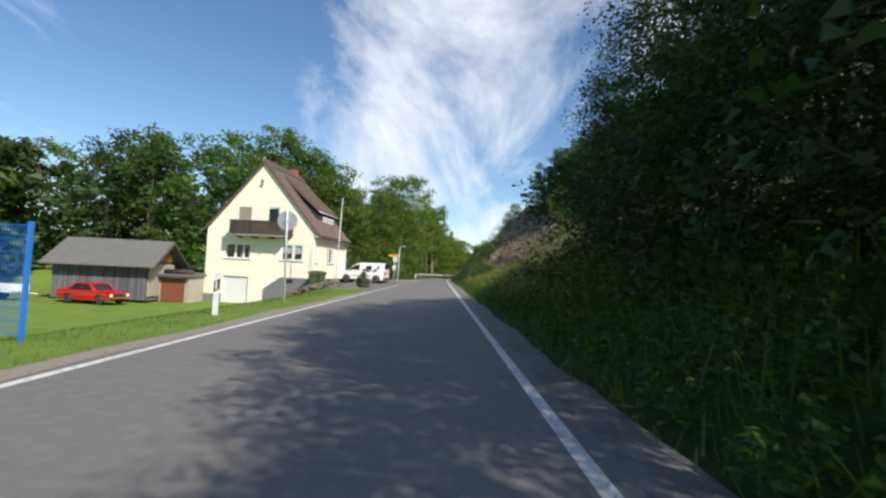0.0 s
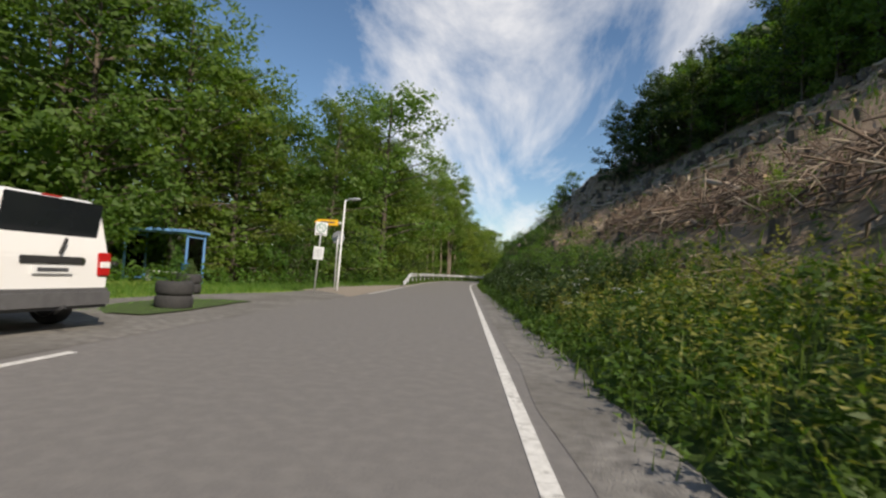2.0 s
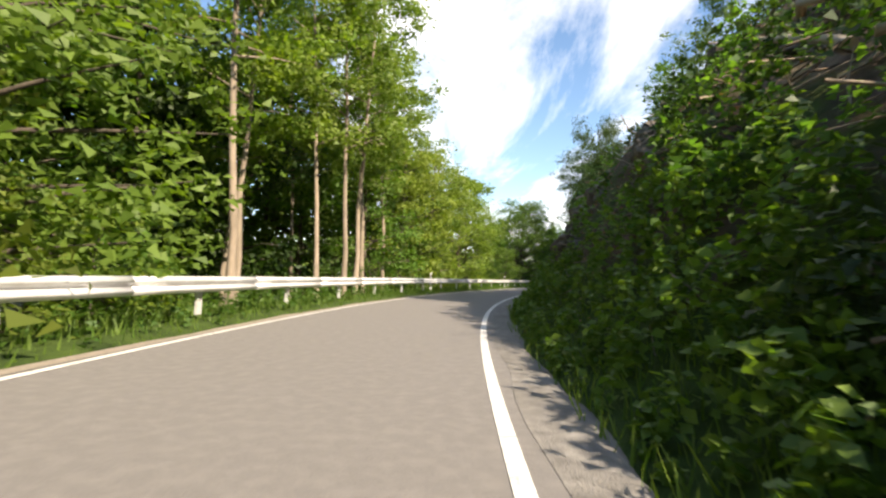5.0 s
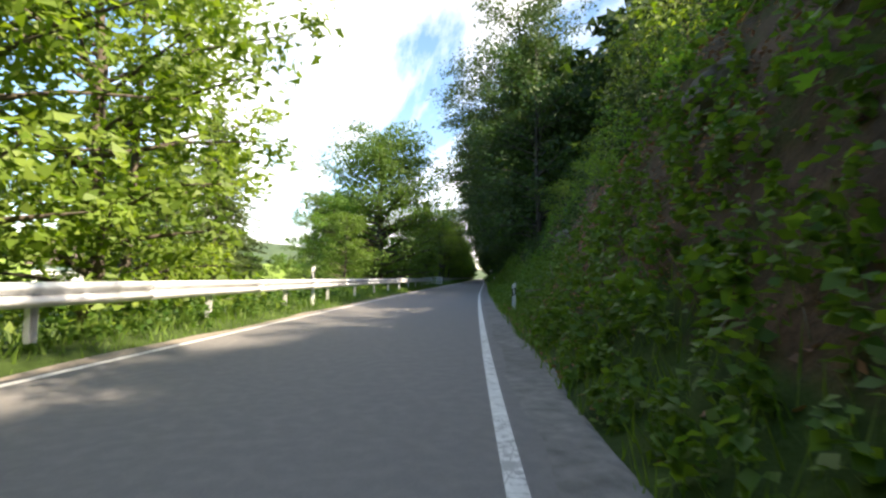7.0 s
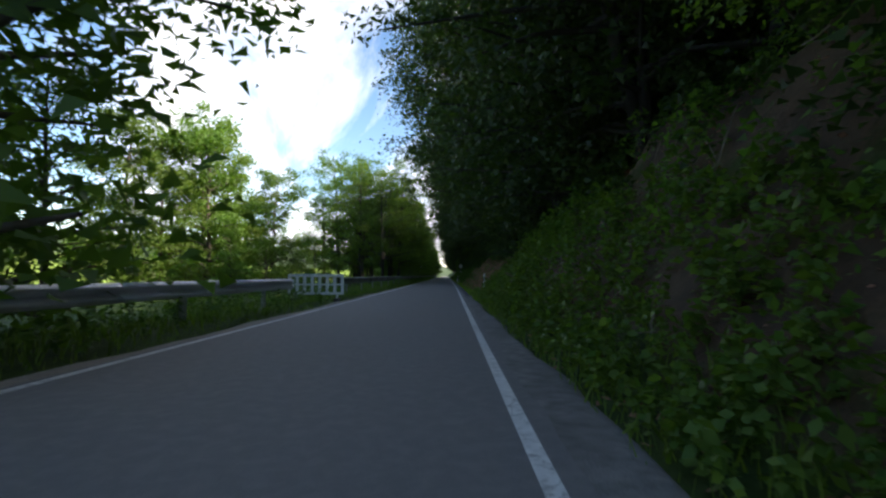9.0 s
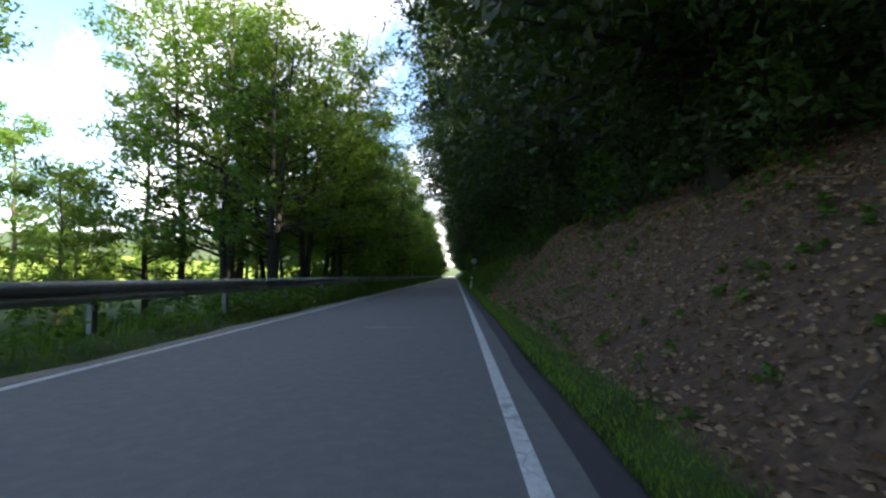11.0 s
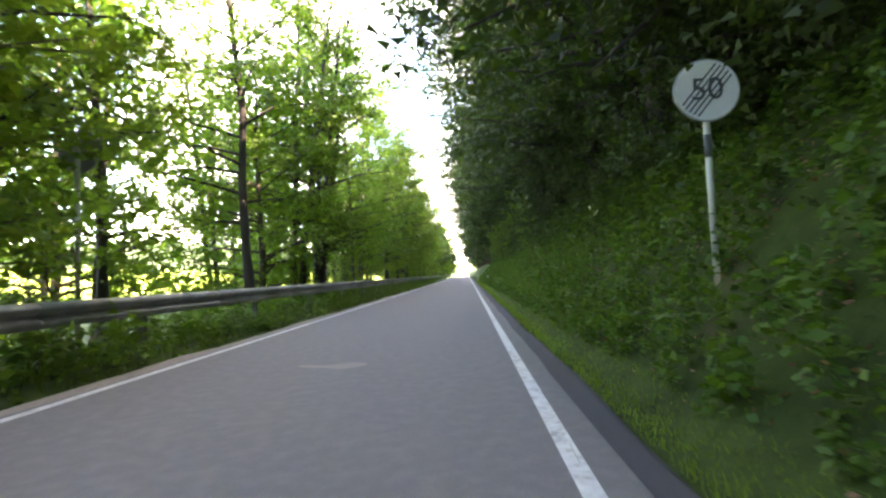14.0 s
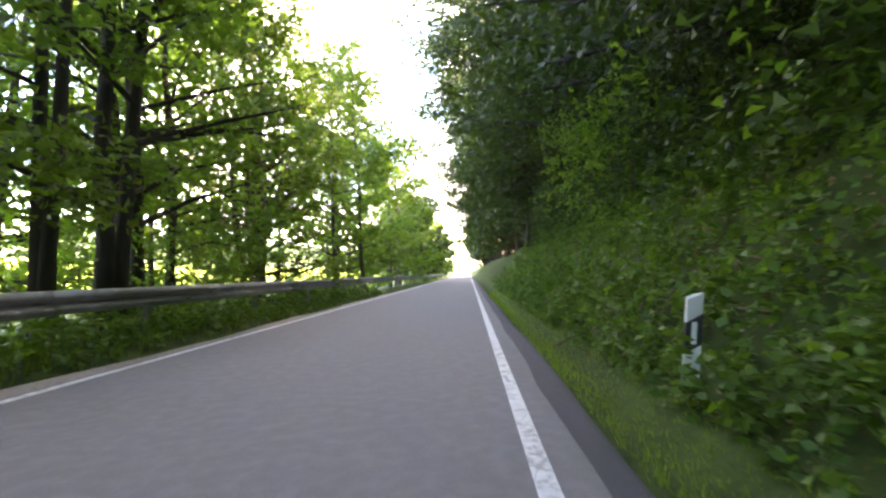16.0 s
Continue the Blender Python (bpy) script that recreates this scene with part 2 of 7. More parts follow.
def ground_material():
    """Grass, bare soil with brash, leaf litter and rock, mixed by what lies where."""
    m = bpy.data.materials.new("ground_cover")
    m.use_nodes = True
    n, l = m.node_tree.nodes, m.node_tree.links
    b = n["Principled BSDF"]
    b.inputs["Roughness"].default_value = 0.95
    b.inputs["Specular IOR Level"].default_value = 0.15
    co = n.new("ShaderNodeTexCoord")

    def noise_mix(c1, c2, scale, detail=8):
        t = n.new("ShaderNodeTexNoise")
        t.inputs["Scale"].default_value, t.inputs["Detail"].default_value = scale, detail
        t.inputs["Roughness"].default_value = 0.7
        l.new(co.outputs["Object"], t.inputs["Vector"])
        r = n.new("ShaderNodeMapRange")
        r.inputs["From Min"].default_value, r.inputs["From Max"].default_value = 0.35, 0.65
        l.new(t.outputs["Fac"], r.inputs[0])
        x = n.new("ShaderNodeMixRGB")
        l.new(r.outputs[0], x.inputs[0])
        x.inputs[1].default_value, x.inputs[2].default_value = (*c1, 1), (*c2, 1)
        return x.outputs[0], t.outputs["Fac"]

    # Grass and rock tones are darkened as the shade under herbs and trees.
    grass, _ = noise_mix((0.028, 0.05, 0.012), (0.06, 0.098, 0.021), 1.6)
    soil, rough_soil = noise_mix((0.38, 0.28, 0.19), (0.2, 0.14, 0.095), 2.2)
    litter, _ = noise_mix((0.19, 0.108, 0.07), (0.075, 0.048, 0.034), 11)
    rock, _ = noise_mix((0.13, 0.088, 0.06), (0.055, 0.04, 0.03), 1.3)
    field, _ = noise_mix((0.2, 0.28, 0.05), (0.13, 0.21, 0.035), 0.5)
    last = grass
    for name, colour in (("soil", soil), ("litter", litter), ("rock", rock), ("field", field)):
        at = n.new("ShaderNodeAttribute")
        at.attribute_name = name
        edge = n.new("ShaderNodeTexNoise")
        edge.inputs["Scale"].default_value, edge.inputs["Detail"].default_value = 0.9, 6
        l.new(co.outputs["Object"], edge.inputs["Vector"])
        add = n.new("ShaderNodeMath")
        add.operation = "ADD"
        l.new(at.outputs["Fac"], add.inputs[0])
        l.new(edge.outputs["Fac"], add.inputs[1])
        r = n.new("ShaderNodeMapRange")
        r.inputs["From Min"].default_value, r.inputs["From Max"].default_value = 0.9, 1.1
        l.new(add.outputs[0], r.inputs[0])
        x = n.new("ShaderNodeMixRGB")
        l.new(r.outputs[0], x.inputs[0])
        l.new(last, x.inputs[1])
        l.new(colour, x.inputs[2])
        last = x.outputs[0]
    l.new(last, b.inputs["Base Color"])
    bp = n.new("ShaderNodeBump")
    bp.inputs["Strength"].default_value, bp.inputs["Distance"].default_value = 0.9, 0.15
    l.new(rough_soil, bp.inputs["Height"])
    l.new(bp.outputs[0], b.inputs["Normal"])
    return m


M_GROUND = ground_material()

# ---- the road's line and the lie of the land ----
WIDTH = 4.62
S_AX = np.arange(-80, 420, 0.5)
_hd = np.interp(S_AX, [k[0] for k in ROAD], [k[1] for k in ROAD])
_hd = np.radians(np.convolve(np.pad(_hd, 7, "edge"), np.ones(15) / 15, "valid"))
_x, _y = np.cumsum(-np.sin(_hd)) * 0.5, np.cumsum(np.cos(_hd)) * 0.5
_x, _y = _x - _x[160], _y - _y[160]


def spot(s, d):
    """World x, y and heading of a place s along the road and d to the left of its right-hand edge line."""
    s, d = np.asarray(s, float), np.asarray(d, float)
    sc = np.clip(s, S_AX[0], S_AX[-1])
    h = np.interp(sc, S_AX, _hd)
    x = np.interp(sc, S_AX, _x) - (s - sc) * np.sin(h) - d * np.cos(h)
    y = np.interp(sc, S_AX, _y) + (s - sc) * np.cos(h) - d * np.sin(h)
    return x, y, h


def smooth(v):
    v = np.clip(v, 0, 1)
    return v * v * (3 - 2 * v)


def wobble(x, y, f, seed=0.0):
    """Cheap rolling noise in -1..1."""
    return (np.sin(x * f + seed) * np.cos(y * f * 1.13 - seed * 1.7) + 0.5 * np.sin(x * f * 2.3 - y * f * 1.9 + seed * 3.1) + 0.25 * np.sin(x * f * 5.1 + y * f * 4.7 - seed)) / 1.75


def height(s, d):
    """Height of the ground."""
    s, d = np.asarray(s, float), np.asarray(d, float)
    e = -d
    x, y, _ = spot(s, d)
    # the bank and hillside on the right
    hc = np.interp(s, [-100, 22, 34, 70, 90, 103, 115, 150, 190, 205, 222, 240, 500], [1.3, 1.3, 0.75, 0.8, 1.6, 3.0, 5.9, 6.2, 4.6, 2.2, 2.4, 3.2, 3.2])
    wc = np.interp(s, [-100, 70, 106, 150, 205, 500], [3.0, 3.0, 4.6, 4.6, 3.8, 3.8])
    sl = np.interp(s, [-100, 30, 90, 110, 117, 130, 146, 195, 205, 240, 500], [0.62, 0.68, 0.68, 0.8, 1.05, 1.0, 0.34, 0.36, 0.5, 0.6, 0.6])
    over = np.clip(e - wc - 0.6, 0, None)
    flat = np.interp(s, [-100, 30, 90, 108, 120, 175, 190, 205, 500], [0.62, 0.68, 0.68, 0.68, 0.42, 0.42, 0.6, 0.5, 0.5])
    foot = np.interp(s, [154, 162, 180, 196], [0.7, 1.7, 1.7, 0.7])
    right = hc * smooth((e - foot) / wc) + sl * np.minimum(over, 10) + flat * np.clip(over - 10, 0, 24) + 0.15 * np.clip(over - 34, 0, 60)
    right = right + smooth((e - 1.5) / 4) * (0.35 * wobble(x, y, 0.8, 1.0) + 0.18 * wobble(x, y, 2.6, 4.0)) * np.clip(hc / 2.5, 0.7, 1.6)
    # a low scarp under the felled slope, raised to turn the verge into shade
    right = right + 0.6 * smooth((s - 58) / 8) * (1 - smooth((s - 84) / 10)) * smooth((e - 1.2) / 2.4) * (1 - smooth((e - 6) / 10))
    # meadow, garden and valley on the left
    f = d - WIDTH
    left = -1.8 * smooth((f - np.interp(s, [31, 41], [1.8, 4.2])) / 7) * (1 - smooth((s - 47) / 6))
    left = left - 1.0 * smooth((f - 1.6) / 6) * smooth((s - 100) / 15) * (1 - 0.6 * smooth((s - 158) / 10) * (1 - smooth((s - 190) / 10)))
    left = left + 0.12 * smooth((f - 0.3) / 0.5) * smooth((s - 84) / 8)
    left = left + 9.0 * smooth((f - 45) / 90) * smooth((s - 120) / 60) + 12 * smooth((f - 120) / 250)
    left = left + smooth((f - 3) / 8) * 0.15 * wobble(x, y, 0.5, 2.0)
    z = np.where(e > 0, right, np.where(f > 0, left, 0.0))
    return z - 0.06


def forest_edge(s):
    """How far right of the road the standing forest begins above the felled slope and the bank."""
    return np.interp(s, [0, 60, 75, 85, 100, 109, 117, 165, 178, 500], [36, 35, 33, 29, 24, 19, 30, 31, 15, 12])


# ---- mesh helpers ----
def link_mesh(name, verts, faces, mat, parent=None, smooth_faces=False):
    """A mesh object from arrays; faces all have the same number of corners."""
    verts, faces = np.asarray(verts, np.float32), np.asarray(faces, np.int32)
    me = bpy.data.meshes.new(name)
    k = faces.shape[1]
    me.vertices.add(len(verts))
    me.vertices.foreach_set("co", verts.ravel())
    me.loops.add(faces.size)
    me.loops.foreach_set("vertex_index", faces.ravel())
    me.polygons.add(len(faces))
    me.polygons.foreach_set("loop_start", np.arange(0, faces.size, k, dtype=np.int32))
    me.polygons.foreach_set("loop_total", np.full(len(faces), k, np.int32))
    if smooth_faces:
        me.polygons.foreach_set("use_smooth", np.ones(len(faces), bool))
    me.update(calc_edges=True)
    me.validate()
    me.materials.append(mat)
    ob = new(name, me)
    ob.parent = parent
    return ob


def part(name, bm, mat, parent=None, label=""):
    """Link a bmesh as one mesh object under a thing or a part."""
    me = bpy.data.meshes.new(name)
    bm.normal_update()
    bm.to_mesh(me)
    bm.free()
    me.materials.append(mat)
    ob = new(name, me)
    ob.parent = parent
    return tagged(ob, label)


def empty(name, m=None, label="", category="", group="", kind=""):
    ob = new(name)
    ob.empty_display_size = 0.2
    if m is not None:
        ob.matrix_world = m
    return tagged(ob, label, category, group, kind)


def grid_faces(nu, nv):
    i, j = np.meshgrid(np.arange(nu - 1), np.arange(nv - 1), indexing="ij")
    a = (i * nv + j).ravel()
    return np.stack([a, a + nv, a + nv + 1, a + 1], 1)


def ribbon(name, s_vals, d_vals, mat, lift=0.0, parent=None):
    """A strip of ground cover laid along the road."""
    s, d = np.meshgrid(s_vals, d_vals, indexing="ij")
    x, y, _ = spot(s, d)
    z = np.full_like(x, lift)
    v = np.stack([x, y, z], -1).reshape(-1, 3)
    return link_mesh(name, v, grid_faces(len(s_vals), len(d_vals))[:, ::-1], mat, parent)


def tubes(paths, sides=6):
    """Vertices and quads of tapered tubes; each path is a list of (point, radius)."""
    vs, fs, base = [], [], 0
    for path in paths:
        pts = np.array([p for p, _ in path], float)
        rad = np.array([r for _, r in path], float)
        tan = np.gradient(pts, axis=0)
        tan /= np.linalg.norm(tan, axis=1)[:, None] + 1e-9
        ref = np.where(np.abs(tan[:, 2:3]) > 0.9, np.array([[1.0, 0, 0]]), np.array([[0, 0, 1.0]]))
        u = np.cross(tan, ref)
        u /= np.linalg.norm(u, axis=1)[:, None] + 1e-9
        w = np.cross(tan, u)
        a = np.linspace(0, 2 * np.pi, sides, endpoint=False)
        ring = pts[:, None] + rad[:, None, None] * (u[:, None] * np.cos(a)[None, :, None] + w[:, None] * np.sin(a)[None, :, None])
        k = len(pts)
        vs.append(ring.reshape(-1, 3))
        i, j = np.meshgrid(np.arange(k - 1), np.arange(sides), indexing="ij")
        i, j = i.ravel(), j.ravel()
        jn = (j + 1) % sides
        fs.append(base + np.stack([i * sides + j, i * sides + jn, (i + 1) * sides + jn, (i + 1) * sides + j], 1))
        base += k * sides
    return np.concatenate(vs), np.concatenate(fs)


def leaf_cards(centres, size, rng, droop=0.0, slim=0.6, flat=0.5, direction=None, corners=4, facing=None):
    """Small folded leaves at the given places: one four-cornered face each."""
    k = len(centres)
    size = np.broadcast_to(size, (k,))
    along = rng.normal(size=(k, 3)) if direction is None else direction + 0.45 * rng.normal(size=(k, 3))
    along[:, 2] = along[:, 2] * flat - droop
    along /= np.linalg.norm(along, axis=1)[:, None]
    if facing is None:
        nrm = rng.normal(size=(k, 3)) * 0.8
        nrm[:, 2] += 0.9
    else:
        nrm = facing + rng.normal(size=(k, 3)) * 0.42
        nrm[:, 2] += 0.35
    side = np.cross(along, nrm)
    side /= np.linalg.norm(side, axis=1)[:, None] + 1e-9
    up = np.cross(side, along)
    L, Wd = size[:, None], size[:, None] * slim
    c = centres
    if corners == 3:
        v = np.stack([c - along * L * 0.5 - side * Wd * 0.5, c - along * L * 0.3 + side * Wd * 0.6, c + along * L * 0.5], 1)
        return v.reshape(-1, 3), np.arange(3 * k).reshape(-1, 3)
    v = np.stack([c - along * L * 0.5, c + side * Wd * 0.5 + up * L * 0.1, c + along * L * 0.5, c - side * Wd * 0.5 + up * L * 0.1], 1)
    return v.reshape(-1, 3), np.arange(4 * k).reshape(-1, 4)


# ---- ground, road, markings ----
def build_ground():
    s_vals = np.concatenate([np.arange(-420, -40, 20), np.arange(-40, 340, 1.0), np.arange(340, 470, 5), np.arange(480, 1200, 40)])
    d_left = np.concatenate([[WIDTH + 0.25, WIDTH + 0.5], np.arange(WIDTH + 0.8, 14, 0.8), np.arange(14, 40, 2.5), np.arange(40, 130, 12), [150, 200, 300, 450, 700, 1100, 1800]])
    d_right = -np.concatenate([[0.3, 0.5], np.arange(0.75, 8, 0.45), np.arange(8, 24, 1.0), np.arange(24, 60, 3), np.arange(60, 130, 12)])
    d_vals = np.concatenate([d_right[::-1], [WIDTH / 2], d_left])
    s, d = np.meshgrid(s_vals, d_vals, indexing="ij")
    x, y, _ = spot(s, d)
    z = height(s, d)
    # out to the horizon on the hill side, along one direction so that the sheet never folds
    far = [60.0, 250.0, 900.0]
    x0, y0, z0 = x[:, :1], y[:, :1], z[:, :1]
    xs = np.concatenate([x0 + 0.97 * f for f in far[::-1]] + [x], 1)
    ys = np.concatenate([y0 - 0.22 * f for f in far[::-1]] + [y], 1)
    zs = np.concatenate([z0 + 0.05 * f for f in far[::-1]] + [z], 1)
    s = np.concatenate([s[:, :3], s], 1)
    d = np.concatenate([d[:, :3] * 0 - 200, d], 1)
    v = np.stack([xs, ys, zs], -1).reshape(-1, 3)
    ob = link_mesh("ground", v, grid_faces(*xs.shape)[:, ::-1], M_GROUND, smooth_faces=True)
    e = -d
    cut = smooth((s - 12) / 8) * (1 - smooth((s - 112 - 2 * np.clip(e - 7, 0, 14)) / 14))
    edge = forest_edge(s)
    soil = cut * smooth((e - 3.2) / 1.5) * (1 - smooth((e - edge - 2) / 6)) * 0.62 + 0.3 * smooth((e - 8) / 10) * cut * (1 - smooth((e - edge - 2) / 6))
    bank = smooth((s - 96) / 10) * (1 - smooth((s - 195) / 8))
    rock = bank * smooth((e - 1.5) / 1.0) * (1 - smooth((e - 7) / 3)) * 0.52
    lip = np.interp(s, [196, 206], [1.4, 1.0])
    litter = smooth((s - 112) / 25) * smooth((e - lip) / 0.4) * 0.6 * (1 - 0.5 * smooth((s - 250) / 8)) + 0.6 * smooth((e - 40) / 8) * (1 - smooth((e - 62) / 12)) + 0.55 * smooth((s - 66) / 6) * smooth((d - 10) / 3) * (1 - smooth((s - 150) / 10)) * (1 - smooth((d - 60) / 10))
    litter = litter + 0.4 * smooth((s - 200) / 10) * smooth((e - lip) / 0.3) * (1 - smooth((s - 250) / 8))
    litter = litter + 0.75 * smooth((s - 151) / 3) * (1 - smooth((s - 159) / 3)) * smooth((e - 0.7) / 0.3) * (1 - smooth((e - 3) / 1.5))
    field = np.maximum(smooth((d - 22) / 6) * smooth((s - 150) / 15), smooth((d - WIDTH - 0.3) / 0.4) * (1 - smooth((s - 62) / 6)))
    for name, values in (("soil", soil), ("litter", litter), ("rock", rock), ("field", field)):
        ob.data.attributes.new(name, "FLOAT", "POINT").data.foreach_set("value", values.astype(np.float32).ravel())
    return tagged(ob, "grassy valley ground rising into a bare felled hillside", "ground", kind="structure")


build_ground()
S_ROAD = np.concatenate([np.arange(-80, 420, 1.0), np.arange(420, 1000, 20)])
tagged(ribbon("road", S_ROAD, [-0.34, 0.0, 1.2, 2.3, 3.4, WIDTH, WIDTH + 0.28], M_ASPHALT), "worn grey asphalt country road between white edge lines", "road", kind="structure")
tagged(ribbon("right_edge_line", np.arange(-80, 420, 1.0), [-0.06, 0.06], M_PAINT, 0.006), "worn white edge line painted on asphalt", "road marking", kind="structure")
for a, b in ((-80, 49.0), (64.0, 420)):
    tagged(ribbon("left_edge_line", np.arange(a, b, 1.0), [WIDTH - 0.06, WIDTH + 0.06], M_PAINT, 0.006), "white edge line painted on asphalt", "road marking", kind="structure")

# ---- trees ----
RNG = np.random.default_rng(7)


def tree_frame(rng, h, crown_base, radius, limbs, trunk_r, lean=0.0, stems=1):
    """Trunk and limb paths, and the limb ends on which leaves grow."""
    trunk, branch, tips = [], [], []
    for k in range(stems):
        a = rng.uniform(0, 2 * np.pi)
        off = np.array([np.cos(a), np.sin(a), 0]) * (0.35 * k)
        drift = np.array([np.cos(a), np.sin(a), 0]) * (lean + 0.08 * k) * h
        zs = np.linspace(0, h * 0.93, 9)
        pts = [off + drift * (z / h) ** 1.4 + np.array([rng.normal() * 0.06, rng.normal() * 0.06, z - 0.15]) for z in zs]
        trunk.append([(p, trunk_r * (1.25 if i == 0 else 1) * (1 - 0.88 * z / h)) for i, (p, z) in enumerate(zip(pts, zs))])
        for j in range(limbs // stems):
            f = crown_base + (0.96 - crown_base) * (j + rng.uniform(0, 0.9)) / (limbs / stems)
            z = f * h * 0.93
            root = np.array([np.interp(z, zs, [p[i] for p in pts]) for i in range(3)])
            rel = (f - crown_base) / (1 - crown_base)
            reach = radius * (0.35 + 0.9 * math.sin(math.pi * min(1, 0.22 + rel * 0.75)) ** 1.0) * rng.uniform(0.65, 1.1)
            az = rng.uniform(0, 2 * np.pi)
            out = np.array([math.cos(az), math.sin(az), rng.uniform(0.1, 0.55) * (0.5 + rel)])
            mid = root + out * reach * 0.5 + np.array([0, 0, 0.1])
            end = root + out * reach + np.array([0, 0, rng.uniform(-0.4, 0.3)])
            r0 = trunk_r * (1 - 0.85 * f) * 0.5
            branch.append([(root, r0), (mid, r0 * 0.6), (end, r0 * 0.15)])
            for q in (0.45, 0.7, 0.88, 1.0):
                tips.append(root + (end - root) * q + rng.normal(size=3) * 0.25)
    return trunk, branch, np.array(tips)


def make_tree(name, seed, h, crown_base, radius, limbs, leaves, leaf_size, trunk_r, leaf_mat, bark=None, lean=0.02, stems=1, clump=0.85, label="", droop=0.15, corners=3, sides=7):
    rng = np.random.default_rng(seed)
    trunk, branch, tips = tree_frame(rng, h, crown_base, radius, limbs, trunk_r, lean, stems)
    root = empty(name, None, label, "tree")
    v, f = tubes(trunk + branch, sides)
    link_mesh("trunk", v, f, bark or M_BARK, root, True)
    # leaves gather in flat, ragged sprays round the limb ends
    k = len(tips)
    which = rng.integers(0, k, leaves)
    spread = clump * rng.uniform(0.6, 1.25, k)[which][:, None]
    centres = tips[which] + np.clip(rng.normal(size=(leaves, 3)), -1.8, 1.8) * spread * np.array([0.6, 0.6, 0.33])
    out = centres - tips[which]
    out /= np.linalg.norm(out, axis=1)[:, None] + 1e-6
    core = centres * np.array([1, 1, 0.0])
    core /= np.linalg.norm(core, axis=1)[:, None] + 1e-6
    v, f = leaf_cards(centres, leaf_size * rng.uniform(0.6, 1.3, leaves), rng, droop, 0.5, corners=corners, facing=0.75 * out + 0.6 * core)
    link_mesh("crown", v, f, leaf_mat, root)
    return root


def make_spruce(name, seed, h, radius, rows, leaf_size, label):
    rng = np.random.default_rng(seed)
    root = empty(name, None, label, "tree")
    paths, cs, dirs = [[(np.array([0, 0, -0.2]), 0.2), (np.array([0.03, 0, h * 0.5]), 0.12), (np.array([0, 0.02, h]), 0.015)]], [], []
    for i in range(rows):
        z = 1.4 + (h - 1.8) * i / rows
        reach = radius * (1 - z / h) ** 0.8 * rng.uniform(0.8, 1.1) + 0.15
        for j in range(9):
            az = rng.uniform(0, 2 * np.pi)
            o = np.array([math.cos(az), math.sin(az), 0])
            r = reach * rng.uniform(0.75, 1.1)
            tip = np.array([0, 0, z - 0.18 * r]) + o * r
            paths.append([(np.array([0, 0, z]), 0.03), (tip, 0.006)])
            n = max(6, int(r * 15))
            q = rng.uniform(0.15, 1, n)[:, None]
            side = np.cross(o, [0, 0, 1.0])
            cs.append(np.array([0, 0, z]) + (tip - np.array([0, 0, z])) * q + side * rng.normal(size=(n, 1)) * 0.22 * r * (1.1 - q) + rng.normal(size=(n, 3)) * 0.07)
            dirs.append(np.tile(o - np.array([0, 0, 0.35]), (n, 1)))
    v, f = tubes(paths, 5)
    link_mesh("trunk", v, f, M_BARK, root, True)
    c = np.concatenate(cs)
    v, f = leaf_cards(c, leaf_size * rng.uniform(0.7, 1.3, len(c)), rng, 0.1, 0.35, 0.6, np.concatenate(dirs))
    link_mesh("crown", v, f, M_NEEDLE, root)
    return root


USED = set()


def plant(proto, s, d, scale=1.0, turn=None, group="", sink=0.0, label="", tilt=0.0):
    """Set a tree or bush on the ground, leaning tilt degrees to the road's left; the first use moves the original itself."""
    x, y, h = spot(s, d)
    z = float(height(s, d)) - sink
    turn = RNG.uniform(0, 360) if turn is None else turn
    lean = Matrix.Rotation(-radians(tilt), 4, Vector((-math.sin(float(h)), math.cos(float(h)), 0)))
    m = Matrix.Translation((float(x), float(y), z)) @ lean @ pose(0, 0, 0, 0, 0, turn)
    if proto.name in USED:
        ob = copy_thing(proto, m)
    else:
        ob = proto
        USED.add(proto.name)
        ob.matrix_world = m
    ob.scale = (scale * RNG.uniform(0.92, 1.08), scale * RNG.uniform(0.92, 1.08), scale)
    return tagged(ob, label, group=group)


L_EDGE = "leafy green deciduous tree at the roadside"
L_TALL = "tall slender deciduous tree with bare lower trunk"
NEAR = [make_tree("deciduous_tree", 10 + i, 13 + i, 0.04, 3.5, 52, 10500, 0.27, 0.2, m, lean=0.03, clump=0.75, label=L_EDGE, sides=6) for i, m in enumerate((M_LEAF, M_LEAF_LIGHT, M_LEAF))]
TALL = [make_tree("slender_tree", 20 + i, 16 + 1.5 * i, 0.16, 2.6, 36, 6200, 0.21, 0.15, m, M_BARK_BACKLIT, 0.05, st, clump=0.6, label=L_TALL, sides=5) for i, (m, st) in enumerate(((M_LEAF_SHADE_TONE, 1), (M_LEAF, 2), (M_LEAF_SHADE_TONE, 1)))]
PALE = [make_tree("pale_trunked_tree", 30 + i, 18 + i, 0.38, 2.5, 28, 7000, 0.24, 0.125, m, M_BARK_PALE, 0.05, clump=0.65, label="tall leafy tree with pale brown trunk", sides=8) for i, m in enumerate((M_LEAF_LIGHT, M_LEAF_LIGHT))]
MID = [make_tree("forest_tree", 40 + i, 14 + i, 0.05, 3.6, 30, 3000, 0.46, 0.18, m, clump=0.9, label="dense green deciduous forest tree", sides=4) for i, m in enumerate((M_LEAF, M_LEAF, M_LEAF_SHADED))]
DARK = [make_tree("shady_tree", 50 + i, 14 + 1.5 * i, 0.03, 3.3, 56, 11500, 0.24, 0.18, M_LEAF_SHADED, M_BARK_BACKLIT, lean=0.02, clump=0.8, label="broadleaf tree on a shady bank, its leaves coloured dark as shade", sides=5) for i in range(2)]
